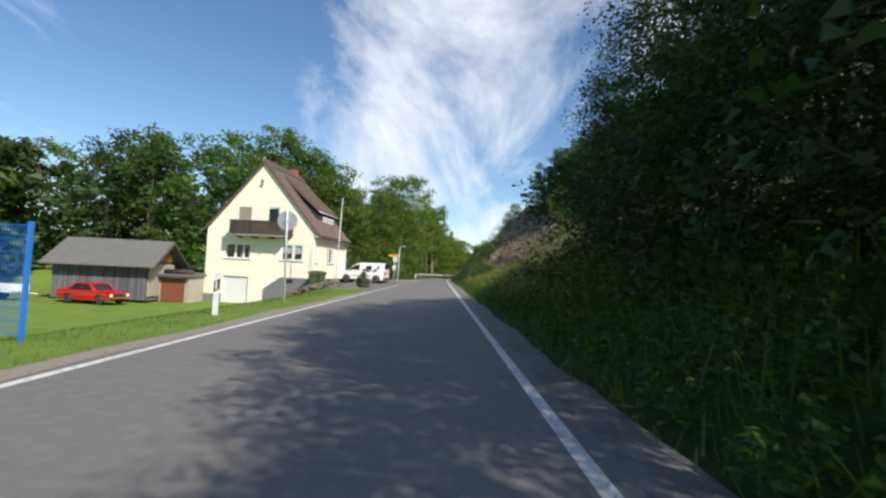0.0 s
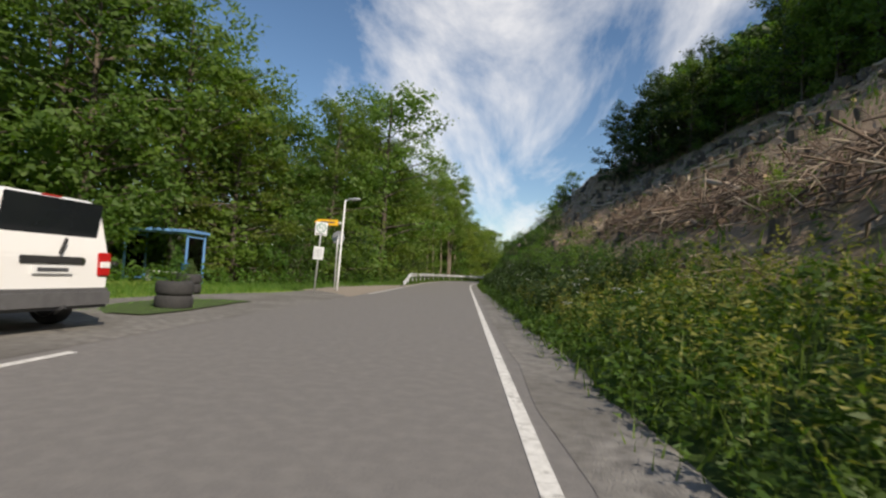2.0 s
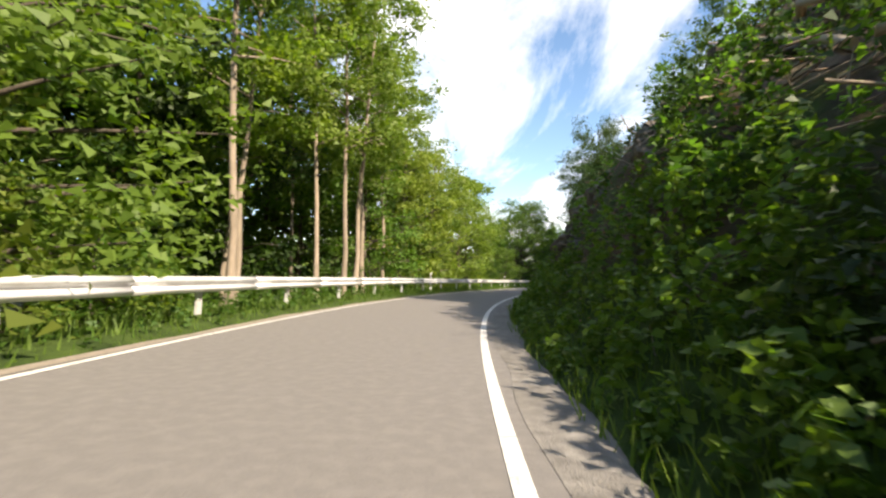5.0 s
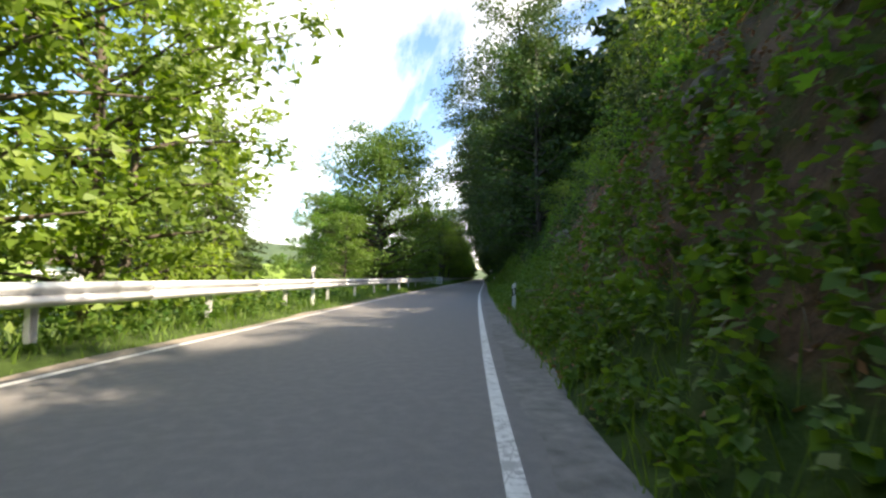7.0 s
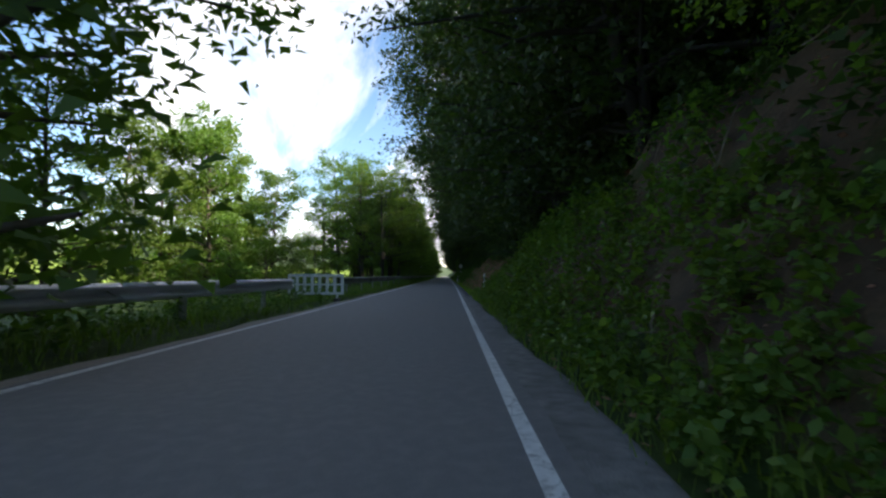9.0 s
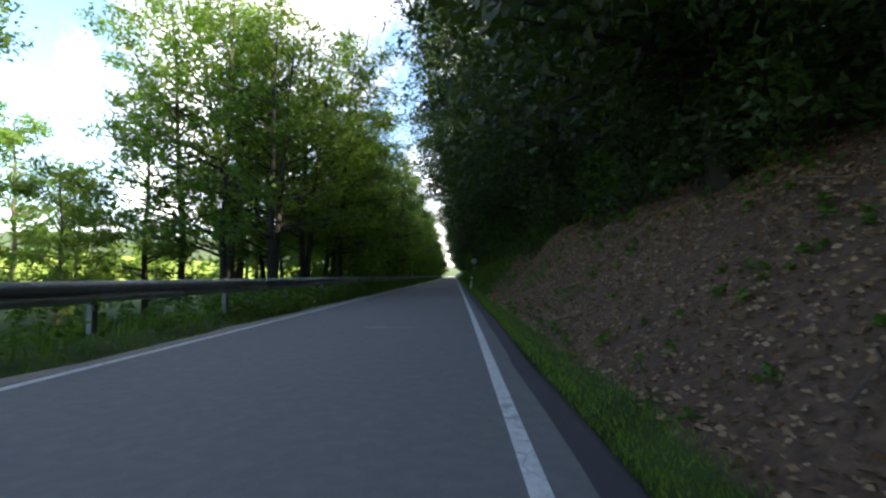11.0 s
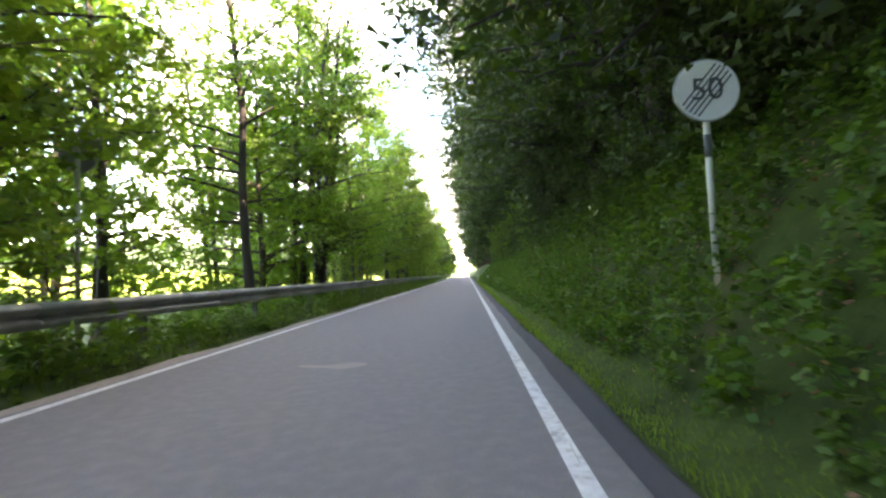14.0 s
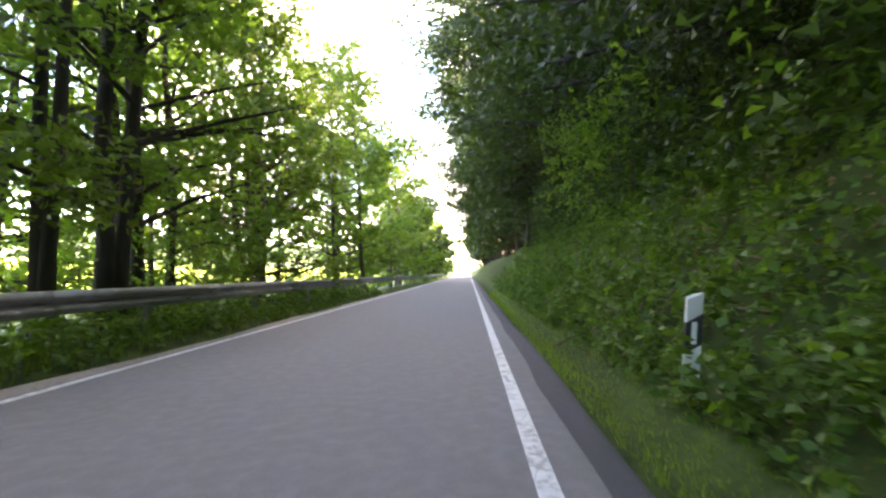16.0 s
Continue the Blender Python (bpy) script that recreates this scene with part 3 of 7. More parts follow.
FAR = [make_tree("distant_tree", 60 + i, 13 + i, 0.08, 3.8, 22, 1050, 1.02, 0.18, m, clump=1.0, label="distant green deciduous tree on a hill", sides=4) for i, m in enumerate((M_LEAF, M_LEAF_SHADED))]
BUSH = [make_tree("bush", 70 + i, 2.6, 0.02, (1.3, 1.3, 0.95)[i], 18, 1100, 0.135, 0.03, m, lean=0.05, stems=2, clump=0.34, label="leafy green bush on the bank", sides=3) for i, m in enumerate((M_LEAF_SHADE_TONE, M_LEAF_LIGHT, M_LEAF_SHADED))]
for ob in BUSH:
    tagged(ob, category="bush")
START = make_tree("roadside_tree", 53, 15, 0.03, 3.4, 64, 15500, 0.19, 0.17, M_LEAF_SHADED, M_BARK_BACKLIT, lean=0.02, clump=0.8, corners=4, label="broadleaf tree on a shady bank, its leaves coloured dark as shade", sides=5)
OVER = [make_tree("overhanging_tree", 55, 19, 0.12, 5.0, 66, 15500, 0.25, 0.24, M_LEAF_SHADED, M_BARK_BACKLIT, lean=0.03, clump=0.95, label="tall broadleaf tree overhanging the road, leaves coloured dark as shade", sides=6)]
SPRUCE = [make_spruce("spruce", 80 + i, 15 + i, 4.6, 36, 0.36, "tall green spruce on a lawn") for i in range(2)]


ALDER = [make_tree("alder_tree", 92 + i, 16 + i, 0.17, 3.5, 46, 8200, 0.235, 0.19, m, M_BARK_BACKLIT, 0.06, 2 - i, clump=0.75, label="leafy alder behind the guardrail, trunk coloured dark as backlit", sides=7) for i, m in enumerate((M_LEAF_SHADE_TONE, M_LEAF))]


def pick(protos):
    return protos[RNG.integers(0, len(protos))]


# shady trees over the start's bank; those below s 8 are unseen shade casters
for s, d, k, tilt in ((22.6, -4.8, 0.29, 3), (21.0, -4.7, 0.33, 4), (19.2, -4.5, 0.38, 6), (20.4, -6.5, 0.38, 0), (24.3, -7.0, 0.3, 0), (17.0, -4.4, 0.42, 7), (14.6, -4.3, 0.45, 8), (12.8, -4.0, 0.47, 9), (11.0, -4.0, 0.48, 9), (9.3, -4.2, 0.49, 8), (7.6, -4.0, 0.5, 6), (6.0, -4.2, 0.5, 4), (4.3, -4.0, 0.46, 3), (2.4, -4.2, 0.42, 2), (0.6, -4.2, 0.4, 2), (16.2, -6.6, 0.46, 2), (13.4, -6.4, 0.5, 0), (10.6, -6.6, 0.54, 0), (7.8, -6.8, 0.54, 0), (5.0, -6.6, 0.5, 0), (9.0, -9.2, 0.5, 0), (12.4, -9.4, 0.5, 0)):
    plant(START, s, d, k, tilt=tilt)
# wood behind the house and shed
for i in range(20):
    d = RNG.uniform(18, 62)
    plant(pick(MID), RNG.uniform(62, 82), d, RNG.uniform(0.95, 1.15))
for i in range(18):
    plant(pick(FAR), RNG.uniform(30, 58), RNG.uniform(36, 66), RNG.uniform(0.8, 1.0))
for s, d, k in ((64, 19.5, 1.15), (68, 24, 1.2), (60, 26, 1.15), (58, 33, 1.1), (72, 18, 1.0), (66, 30, 1.15)):
    plant(pick(MID[:2]), s, d, k)
plant(NEAR[0], 86, 8.2, 1.42)
for s, d, k in ((63, 17.0, 1.22), (67.5, 15.8, 1.2), (60, 20, 1.2), (72.5, 14.6, 1.05)):
    plant(pick(NEAR), s, d, k)
# edge of the wood on the left
for s in np.arange(70, 112, 4.0):
    plant(pick(NEAR), s + RNG.uniform(-1, 1), np.interp(s, [67, 80, 110], [14.0, 10.0, 9.0]) + RNG.uniform(-0.8, 1.2), RNG.uniform(0.8, 1.0) if s < 85 else RNG.uniform(0.95, 1.15))
for i in range(26):
    plant(pick(MID), RNG.uniform(72, 138), RNG.uniform(15, 30), RNG.uniform(0.85, 1.1))
for s, d in ((115.5, 7.4), (118.6, 9.2), (122.2, 7.9), (122.9, 6.9), (125.0, 7.2), (128.2, 8.3), (132.5, 8.8), (136.0, 10.5), (121.0, 11.5), (127.0, 12.0)):
    plant(pick(PALE), s, d, RNG.uniform(0.95, 1.1))
for s, d in ((113, 15), (118, 17), (123, 15.5), (128, 18), (133, 15.5), (139, 16.5), (110, 20), (145, 18)):
    plant(MID[0], s, d, RNG.uniform(0.8, 1.05))
for s, d in ((148.5, 8.3), (152, 8.6), (155, 10.2)):
    plant(NEAR[1], s, d, RNG.uniform(0.85, 0.95))
for s, d in ((134, 16), (139, 14.5), (144, 15.5), (149, 14), (129, 15)):
    plant(MID[0], s, d, RNG.uniform(0.95, 1.15))
for s in np.arange(133, 148, 3.0):
    plant(NEAR[1] if RNG.uniform() < 0.6 else NEAR[0], s, RNG.uniform(8.6, 11.5), RNG.uniform(0.8, 1.0))
for s, d in ((106, 14), (110, 13), (114, 13.5), (119, 14), (124, 13), (130, 13.5), (116, 20), (127, 20)):
    plant(pick(MID), s, d, RNG.uniform(0.85, 1.1))
# lawn with spruces, then the big tree
for s, d, k in ((186.7, 25.8, 1.25), (183.0, 33.0, 1.32), (190.5, 32.5, 1.05), (196.5, 31.0, 1.22), (180.5, 26.5, 0.95)):
    plant(pick(SPRUCE), s, d, k)
BIG = make_tree("big_ash_tree", 90, 15.0, 0.04, 5.0, 120, 32000, 0.27, 0.36, M_LEAF, clump=1.05, label="big broad ash tree beside the guardrail")
plant(BIG, 183, 8.8, 0.95)
plant(NEAR[0], 177, 10.0, 0.5)
plant(NEAR[2], 180, 12.0, 0.58)
plant(NEAR[0], 190, 10.5, 0.55)
# trees along the valley side of the straight
for s, d, k in ((221, 22, 1.15), (226, 25, 1.2), (230, 19.5, 0.95), (217, 27, 1.1), (247, 30, 0.9), (223, 23.5, 1.1), (227.5, 23, 0.9), (231, 20.5, 0.8), (219, 25, 1.0), (224, 18, 0.4), (229, 17, 0.42), (234, 16, 0.45), (220, 19.5, 0.42), (238, 18.5, 0.5)):
    plant(NEAR[2], s, d, k)
for s, d, k in ((236.5, 8.6, 0.9), (239.5, 8.2, 0.95), (241.5, 10.5, 0.95), (244.0, 7.4, 0.95), (246.5, 8.8, 0.9), (252, 8.4, 0.85), (266.5, 7.4, 0.95), (270, 7.6, 0.9), (281, 8.6, 0.85), (297, 7.6, 0.95), (299.5, 8.4, 1.0), (309, 8.2, 0.9), (317, 7.6, 1.0), (319, 8.0, 0.95), (327, 7.2, 1.0), (329, 7.8, 0.95), (337, 8.4, 1.0)):
    plant(pick(ALDER), s, d, k)
for s, d, k in ((238, 11.5, 1.1), (242.5, 12.5, 1.15), (240, 14.5, 1.1)):
    plant(pick(ALDER), s, d, k)
plant(NEAR[2], 240, 16.5, 0.85)
plant(NEAR[0], 247, 8.6, 0.6)
for s in np.arange(249, 348, 5.2):
    plant(pick(TALL), s + RNG.uniform(-1, 1), RNG.uniform(7.0, 9.6), RNG.uniform(0.9, 1.15))
for s in np.arange(243, 348, 8.0):
    plant(pick(TALL), s + RNG.uniform(-1, 1), RNG.uniform(10.5, 15), RNG.uniform(0.85, 1.1))
for s in np.arange(252, 348, 14.0):
    plant(pick(NEAR), s + RNG.uniform(-1, 1), RNG.uniform(7.6, 9.5), RNG.uniform(0.5, 0.85))
for s in np.arange(252, 348, 6.2):
    plant(pick(MID[:2]), s + RNG.uniform(-1, 1), RNG.uniform(13, 19), RNG.uniform(0.8, 1.05))
for s in np.arange(348, 470, 5.5):
    plant(pick(MID if s < 385 else FAR), s + RNG.uniform(-1, 1), RNG.uniform(7.5, 11), RNG.uniform(0.9, 1.15))
for i in range(18):
    plant(pick(FAR), RNG.uniform(190, 420), RNG.uniform(55, 130), RNG.uniform(0.5, 0.8))
for i in range(9):
    plant(FAR[0], RNG.uniform(225, 300), RNG.uniform(32, 52), RNG.uniform(0.3, 0.6))
# wood on the bank on the right; back rows added to block the sun
for s in np.arange(178, 207, 3.4):
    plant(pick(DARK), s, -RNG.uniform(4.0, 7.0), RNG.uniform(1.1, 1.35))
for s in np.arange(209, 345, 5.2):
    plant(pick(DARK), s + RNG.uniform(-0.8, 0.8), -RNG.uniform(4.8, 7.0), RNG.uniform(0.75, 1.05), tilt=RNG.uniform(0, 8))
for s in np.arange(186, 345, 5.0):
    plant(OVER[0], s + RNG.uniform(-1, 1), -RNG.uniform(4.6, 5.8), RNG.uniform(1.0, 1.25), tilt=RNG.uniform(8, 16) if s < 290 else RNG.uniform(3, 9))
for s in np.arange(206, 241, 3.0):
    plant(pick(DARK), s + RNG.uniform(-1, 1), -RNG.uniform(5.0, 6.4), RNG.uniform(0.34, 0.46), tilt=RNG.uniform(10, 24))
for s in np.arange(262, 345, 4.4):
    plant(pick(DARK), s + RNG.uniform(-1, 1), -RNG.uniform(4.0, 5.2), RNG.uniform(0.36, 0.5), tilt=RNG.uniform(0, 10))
for s in np.arange(196, 345, 5.0):
    plant(FAR[1], s, -RNG.uniform(26, 31), RNG.uniform(1.0, 1.3))
for s in np.arange(206, 345, 7.0):
    plant(MID[2], s + RNG.uniform(-1.5, 1.5), -RNG.uniform(9.5, 12), RNG.uniform(1.0, 1.25))
for s in np.arange(345, 395, 5.5):
    plant(OVER[0], s, -RNG.uniform(4.6, 5.8), RNG.uniform(1.0, 1.2), tilt=RNG.uniform(6, 14))
for s in np.arange(346, 470, 4.2):
    plant(MID[2] if s < 392 else FAR[1], s, -RNG.uniform(3.4, 5.5), RNG.uniform(0.9, 1.15))
for s in np.arange(346, 470, 5.0):
    plant(FAR[1], s, -RNG.uniform(8, 13), RNG.uniform(1.1, 1.4))
    plant(FAR[1], s + 2, -RNG.uniform(15, 22), RNG.uniform(1.1, 1.4))
for s in np.arange(186, 350, 4.2):
    plant(FAR[1], s, -RNG.uniform(13, 17.5), RNG.uniform(1.0, 1.3))
for i in range(56):
    s = RNG.uniform(177, 212)
    plant(pick([FAR[1], FAR[1], MID[2]]), s, -RNG.uniform(np.interp(s, [177, 184, 212], [13, 9, 8]), 36), RNG.uniform(1.1, 1.35))
for s in np.arange(205, 345, 6.0):
    plant(FAR[1], s, -RNG.uniform(19, 25), RNG.uniform(1.0, 1.3))
# forest above the felled slope
for i in range(76):
    s = RNG.uniform(48, 176)
    plant(pick([MID[0], MID[1], MID[1], MID[2]]), s, -float(forest_edge(s)) - RNG.uniform(0.5, 6), RNG.uniform(0.62, 0.85))
for i in range(110):
    s = RNG.uniform(30, 176)
    plant(pick([FAR[0], FAR[0], FAR[1]]), s, -float(forest_edge(s)) - RNG.uniform(6, 26), RNG.uniform(0.68, 0.88))

# dark wood on the crest behind the bank
for s in np.arange(154, 179, 2.5):
    plant(pick(DARK), s + RNG.uniform(-1, 1), -RNG.uniform(10.0, 14.0), RNG.uniform(0.62, 0.85))
for s, e in ((109.5, 17.5), (111.5, 19.0), (107.5, 19.0), (110.5, 22.0), (113.5, 23.0), (105.5, 21.0)):
    plant(MID[2], s, -e, RNG.uniform(0.55, 0.7))

# young trees on top of the cutting
for s, d, k in ((129, -11.0, 0.4), (132.5, -10.0, 0.42), (136, -9.5, 0.45), (139.5, -10.5, 0.45), (126, -12.5, 0.42)):
    plant(pick(MID[:2]), s, d, k)
# shrubs on the crest and face of the bank
for s in np.arange(139, 186, 3.1):
    plant(BUSH[1] if RNG.uniform() < 0.6 else BUSH[0], s + RNG.uniform(-1, 1), -RNG.uniform(5.0, 6.6), RNG.uniform(0.7, 1.15), tilt=RNG.uniform(5, 25))
for s in np.concatenate([np.arange(102, 113, 2.4), np.arange(136, 146, 2.0)]):
    plant(pick([BUSH[0], BUSH[2]]), s, -RNG.uniform(7.0, 9.6), RNG.uniform(0.7, 1.2))
for s in np.arange(114, 136, 2.7):
    plant(pick([BUSH[0], BUSH[2]]), s, -RNG.uniform(9.5, 12.5), RNG.uniform(0.5, 1.0))
for s in np.arange(54, 97, 1.3):
    plant(pick([BUSH[0], BUSH[2], BUSH[2]]), s, -RNG.uniform(2.6, 4.4), RNG.uniform(0.35, 0.6))
for s in np.arange(238, 345, 4.5):
    plant(pick([BUSH[0], BUSH[2]]), s, -RNG.uniform(5.5, 9.0), RNG.uniform(0.9, 1.6))

for s in np.arange(211, 240, 2.6):
    plant(BUSH[2], s, -RNG.uniform(4.6, 6.4), RNG.uniform(1.3, 1.8))

# bushes: under the edge of the wood, behind the rail, on the bank
for s in np.arange(69, 112, 2.8):
    plant(pick(BUSH), s, np.interp(s, [66, 80, 110], [12.6, 8.6, 7.4]) + RNG.uniform(-0.4, 1.0), RNG.uniform(0.8, 1.7))
for s in np.arange(104, 156, 3.2):
    plant(pick(BUSH[:2]), s, RNG.uniform(8.2, 11.5), RNG.uniform(0.4, 1.0))
for s in np.arange(163, 200, 5):
    plant(pick(BUSH[:2]), s, RNG.uniform(8.5, 14), RNG.uniform(0.5, 0.8))
for s in np.arange(234, 350, 3.6):
    plant(pick(BUSH), s, RNG.uniform(6.8, 10.0), RNG.uniform(0.5, 1.3) * (0.45 if s < 258 else 1.0))
for s in np.arange(294, 345, 2.2):
    plant(pick([BUSH[0], BUSH[2]]), s, -RNG.uniform(3.4, 4.4), RNG.uniform(1.0, 1.4))
for s, d, k in ((17.5, -3.2, 1.3), (20.5, -3.6, 1.2), (14.5, -3.0, 1.35), (11.5, -2.9, 1.4), (8.5, -2.9, 1.4), (25.5, -5.5, 1.3), (29.5, -6.2, 0.95), (31.0, -3.4, 0.6), (34.5, -3.6, 0.55), (22.0, -4.4, 1.4)):
    plant(BUSH[2] if s < 24 else BUSH[0], s, d, k)
for s in np.arange(24, 96, 5):
    plant(pick(BUSH[:2]), s, -RNG.uniform(2.6, 8), RNG.uniform(0.35, 0.75))
for s in np.arange(138, 180, 3.0):
    plant(pick([BUSH[0], BUSH[2]]), s, -RNG.uniform(5.8, 9.0), RNG.uniform(0.8, 1.35))
for s in np.concatenate([np.arange(97, 112, 3.0), np.arange(138, 206, 3.0)]):
    plant(pick([BUSH[0], BUSH[2], BUSH[2]]), s, -RNG.uniform(3.3, 8.5), RNG.uniform(0.45, 0.95))
for s in np.arange(206, 350, 3.4):
    plant(pick([BUSH[0], BUSH[2], BUSH[2]]), s, -RNG.uniform(3.5, 5.6), RNG.uniform(0.7, 1.5))

# ---- more materials ----
M_WALL = material("cream_render", (0.89, 0.835, 0.705), (0.855, 0.8, 0.67), 0.9, scale=30, bump=0.15, bump_scale=150, c3=(0.775, 0.72, 0.55), big=0.3)
M_PLINTH = material("grey_plinth", (0.2, 0.2, 0.21), (0.15, 0.15, 0.16), 0.85, scale=12, bump=0.2)
M_TILE = material("roof_tile", (0.17, 0.125, 0.1), (0.11, 0.08, 0.066), 0.85, scale=8, bump=0.3, bump_scale=40, c3=(0.1, 0.09, 0.075), object_random=0.22)
M_SLATE = material("slate_cladding", (0.05, 0.05, 0.055), (0.035, 0.035, 0.04), 0.6, scale=14, bump=0.4)
M_PVC = material("white_plastic", (0.82, 0.82, 0.8), (0.78, 0.78, 0.76), 0.4, scale=3)
M_WOOD_DARK = material("brown_boards", (0.075, 0.05, 0.038), (0.045, 0.03, 0.024), 0.7, scale=6, bump=0.4, stretch=(4, 4, 0.5), object_random=0.25)
M_WOOD_GREY = material("weathered_boards", (0.16, 0.165, 0.175), (0.09, 0.093, 0.1), 0.9, scale=6, bump=0.5, stretch=(4, 4, 0.4), object_random=0.3)
M_WOOD_ORANGE = material("varnished_wood", (0.5, 0.24, 0.06), (0.4, 0.18, 0.04), 0.6, scale=6, stretch=(0.5, 4, 4))
M_BITUMEN = material("roofing_felt", (0.15, 0.15, 0.145), (0.11, 0.11, 0.105), 0.95, scale=20, bump=0.4, c3=(0.19, 0.18, 0.16))
M_BRICK = material("red_brick", (0.36, 0.13, 0.08), (0.25, 0.09, 0.06), 0.9, scale=12, bump=0.4, object_random=0.2)
M_RUST_DOOR = material("rust_red_boards", (0.26, 0.085, 0.04), (0.19, 0.06, 0.03), 0.8, scale=5, stretch=(4, 4, 0.5))
M_BEIGE = material("beige_panel", (0.42, 0.38, 0.33), (0.36, 0.33, 0.28), 0.8, scale=4)
M_RED = material("red_car_paint", (0.55, 0.015, 0.02), (0.5, 0.012, 0.018), 0.25, scale=2, c3=(0.45, 0.02, 0.02))
M_WHITE = material("white_car_paint", (0.8, 0.8, 0.8), (0.77, 0.77, 0.76), 0.28, scale=1.5, c3=(0.68, 0.67, 0.64), big=0.4)
M_BLACK = material("black_plastic", (0.022, 0.022, 0.024), (0.03, 0.03, 0.03), 0.6, scale=9)
M_GREYPL = material("grey_plastic", (0.11, 0.11, 0.115), (0.08, 0.08, 0.085), 0.65, scale=9)
M_RUBBER = material("tyre_rubber", (0.03, 0.03, 0.032), (0.045, 0.044, 0.043), 0.85, scale=14, bump=0.5)
M_CHROME = material("chrome", (0.7, 0.7, 0.7), (0.6, 0.6, 0.6), 0.2, 1.0, scale=3)
M_RIM = material("wheel_metal", (0.3, 0.3, 0.31), (0.2, 0.2, 0.21), 0.4, 0.8, scale=6)
M_STEEL = material("galvanised_steel", (0.72, 0.73, 0.74), (0.6, 0.61, 0.62), 0.5, 0.35, scale=5, bump=0.1, c3=(0.5, 0.49, 0.46), big=0.5)
# Darker, greenish copy of the steel; the rail's shade is in its colour.
M_STEEL_SHADED = material("steel_shaded", (0.34, 0.35, 0.34), (0.22, 0.24, 0.21), 0.7, 0.3, scale=5, bump=0.2, c3=(0.12, 0.14, 0.09), big=0.7)
M_BLUE = material("blue_paint", (0.03, 0.19, 0.62), (0.025, 0.16, 0.54), 0.45, scale=3)
M_BLUE_PALE = material("pale_blue_paint", (0.16, 0.34, 0.66), (0.13, 0.29, 0.58), 0.5, scale=3)
M_YELLOW = material("yellow_sign_face", (0.9, 0.5, 0.02), (0.85, 0.46, 0.02), 0.5, scale=2)
M_SIGN_WHITE = material("white_sign_face", (0.78, 0.79, 0.79), (0.72, 0.73, 0.73), 0.5, scale=3, c3=(0.6, 0.61, 0.6))
M_SIGN_GREY = material("grey_sign_back", (0.36, 0.37, 0.39), (0.31, 0.32, 0.34), 0.5, 0.3, scale=3)
M_SIGN_INK = material("sign_ink", (0.06, 0.065, 0.075), (0.08, 0.085, 0.095), 0.5, scale=8)
M_GREEN_INK = material("green_ink", (0.03, 0.25, 0.16), (0.03, 0.22, 0.14), 0.5, scale=8)
M_POST = material("white_post_plastic", (0.76, 0.77, 0.77), (0.68, 0.69, 0.68), 0.5, scale=5, c3=(0.55, 0.57, 0.52), big=0.5)
M_REFLECT = material("reflector", (0.85, 0.85, 0.85), (0.75, 0.75, 0.75), 0.2, scale=40)
M_REDLAMP = material("red_lamp_glass", (0.5, 0.02, 0.02), (0.4, 0.015, 0.015), 0.15, scale=20)
M_BIN = material("green_bin_plastic", (0.07, 0.11, 0.05), (0.055, 0.09, 0.04), 0.6, scale=5)
M_STONE = material("garden_stone", (0.2, 0.165, 0.135), (0.1, 0.085, 0.07), 0.9, scale=6, bump=0.6, object_random=0.3)
M_ROCK = material("bank_rock", (0.17, 0.14, 0.115), (0.08, 0.066, 0.055), 0.95, scale=2.5, bump=0.9, bump_scale=7, c3=(0.09, 0.1, 0.05), big=0.7, object_random=0.2)
M_STUMP_TOP = material("cut_wood", (0.5, 0.36, 0.2), (0.38, 0.26, 0.14), 0.85, scale=10, c3=(0.28, 0.2, 0.13), object_random=0.3)
M_CURTAIN = material("white_curtain", (0.7, 0.7, 0.68), (0.6, 0.6, 0.58), 0.9, scale=8, stretch=(6, 6, 0.3))
M_CONCRETE = material("concrete", (0.4, 0.38, 0.35), (0.32, 0.3, 0.28), 0.9, scale=9, bump=0.3)


def glass_material(name, tint, clear):
    """Window glass: mostly mirror-like at a slant, dark behind."""
    m = bpy.data.materials.new(name)
    m.use_nodes = True
    n, l = m.node_tree.nodes, m.node_tree.links
    out = n["Material Output"]
    gl = n.new("ShaderNodeBsdfGlossy")
    gl.inputs["Roughness"].default_value = 0.03
    tr = n.new("ShaderNodeBsdfTransparent")
    tr.inputs["Color"].default_value = (*tint, 1)
    fr = n.new("ShaderNodeFresnel")
    fr.inputs["IOR"].default_value = 1.5
    mx = n.new("ShaderNodeMixShader")
    l.new(fr.outputs[0], mx.inputs[0])
    l.new(tr.outputs[0], mx.inputs[1])
    l.new(gl.outputs[0], mx.inputs[2])
    l.new(mx.outputs[0], out.inputs[0])
    return m


M_GLASS = glass_material("window_glass", (0.75, 0.8, 0.8), 0.8)
M_GLASS_DARK = material("dark_car_glass", (0.012, 0.015, 0.018), (0.016, 0.019, 0.022), 0.06, scale=2)


# ---- small modelling helpers ----
def box(bm, x0, x1, y0, y1, z0, z1, bevel=0.0, m=None):
    ret = bmesh.ops.create_cube(bm, size=1.0)
    vs = ret["verts"]
    for v in vs:
        v.co = Vector((x0 + (v.co.x + 0.5) * (x1 - x0), y0 + (v.co.y + 0.5) * (y1 - y0), z0 + (v.co.z + 0.5) * (z1 - z0)))
    if m is not None:
        bmesh.ops.transform(bm, matrix=m, verts=vs)
    if bevel:
        edges = list({e for v in vs for e in v.link_edges})
        bmesh.ops.bevel(bm, geom=edges, offset=bevel, segments=2, affect="EDGES")
    return bm


def box_bm(*a, **k):
    return box(bmesh.new(), *a, **k)


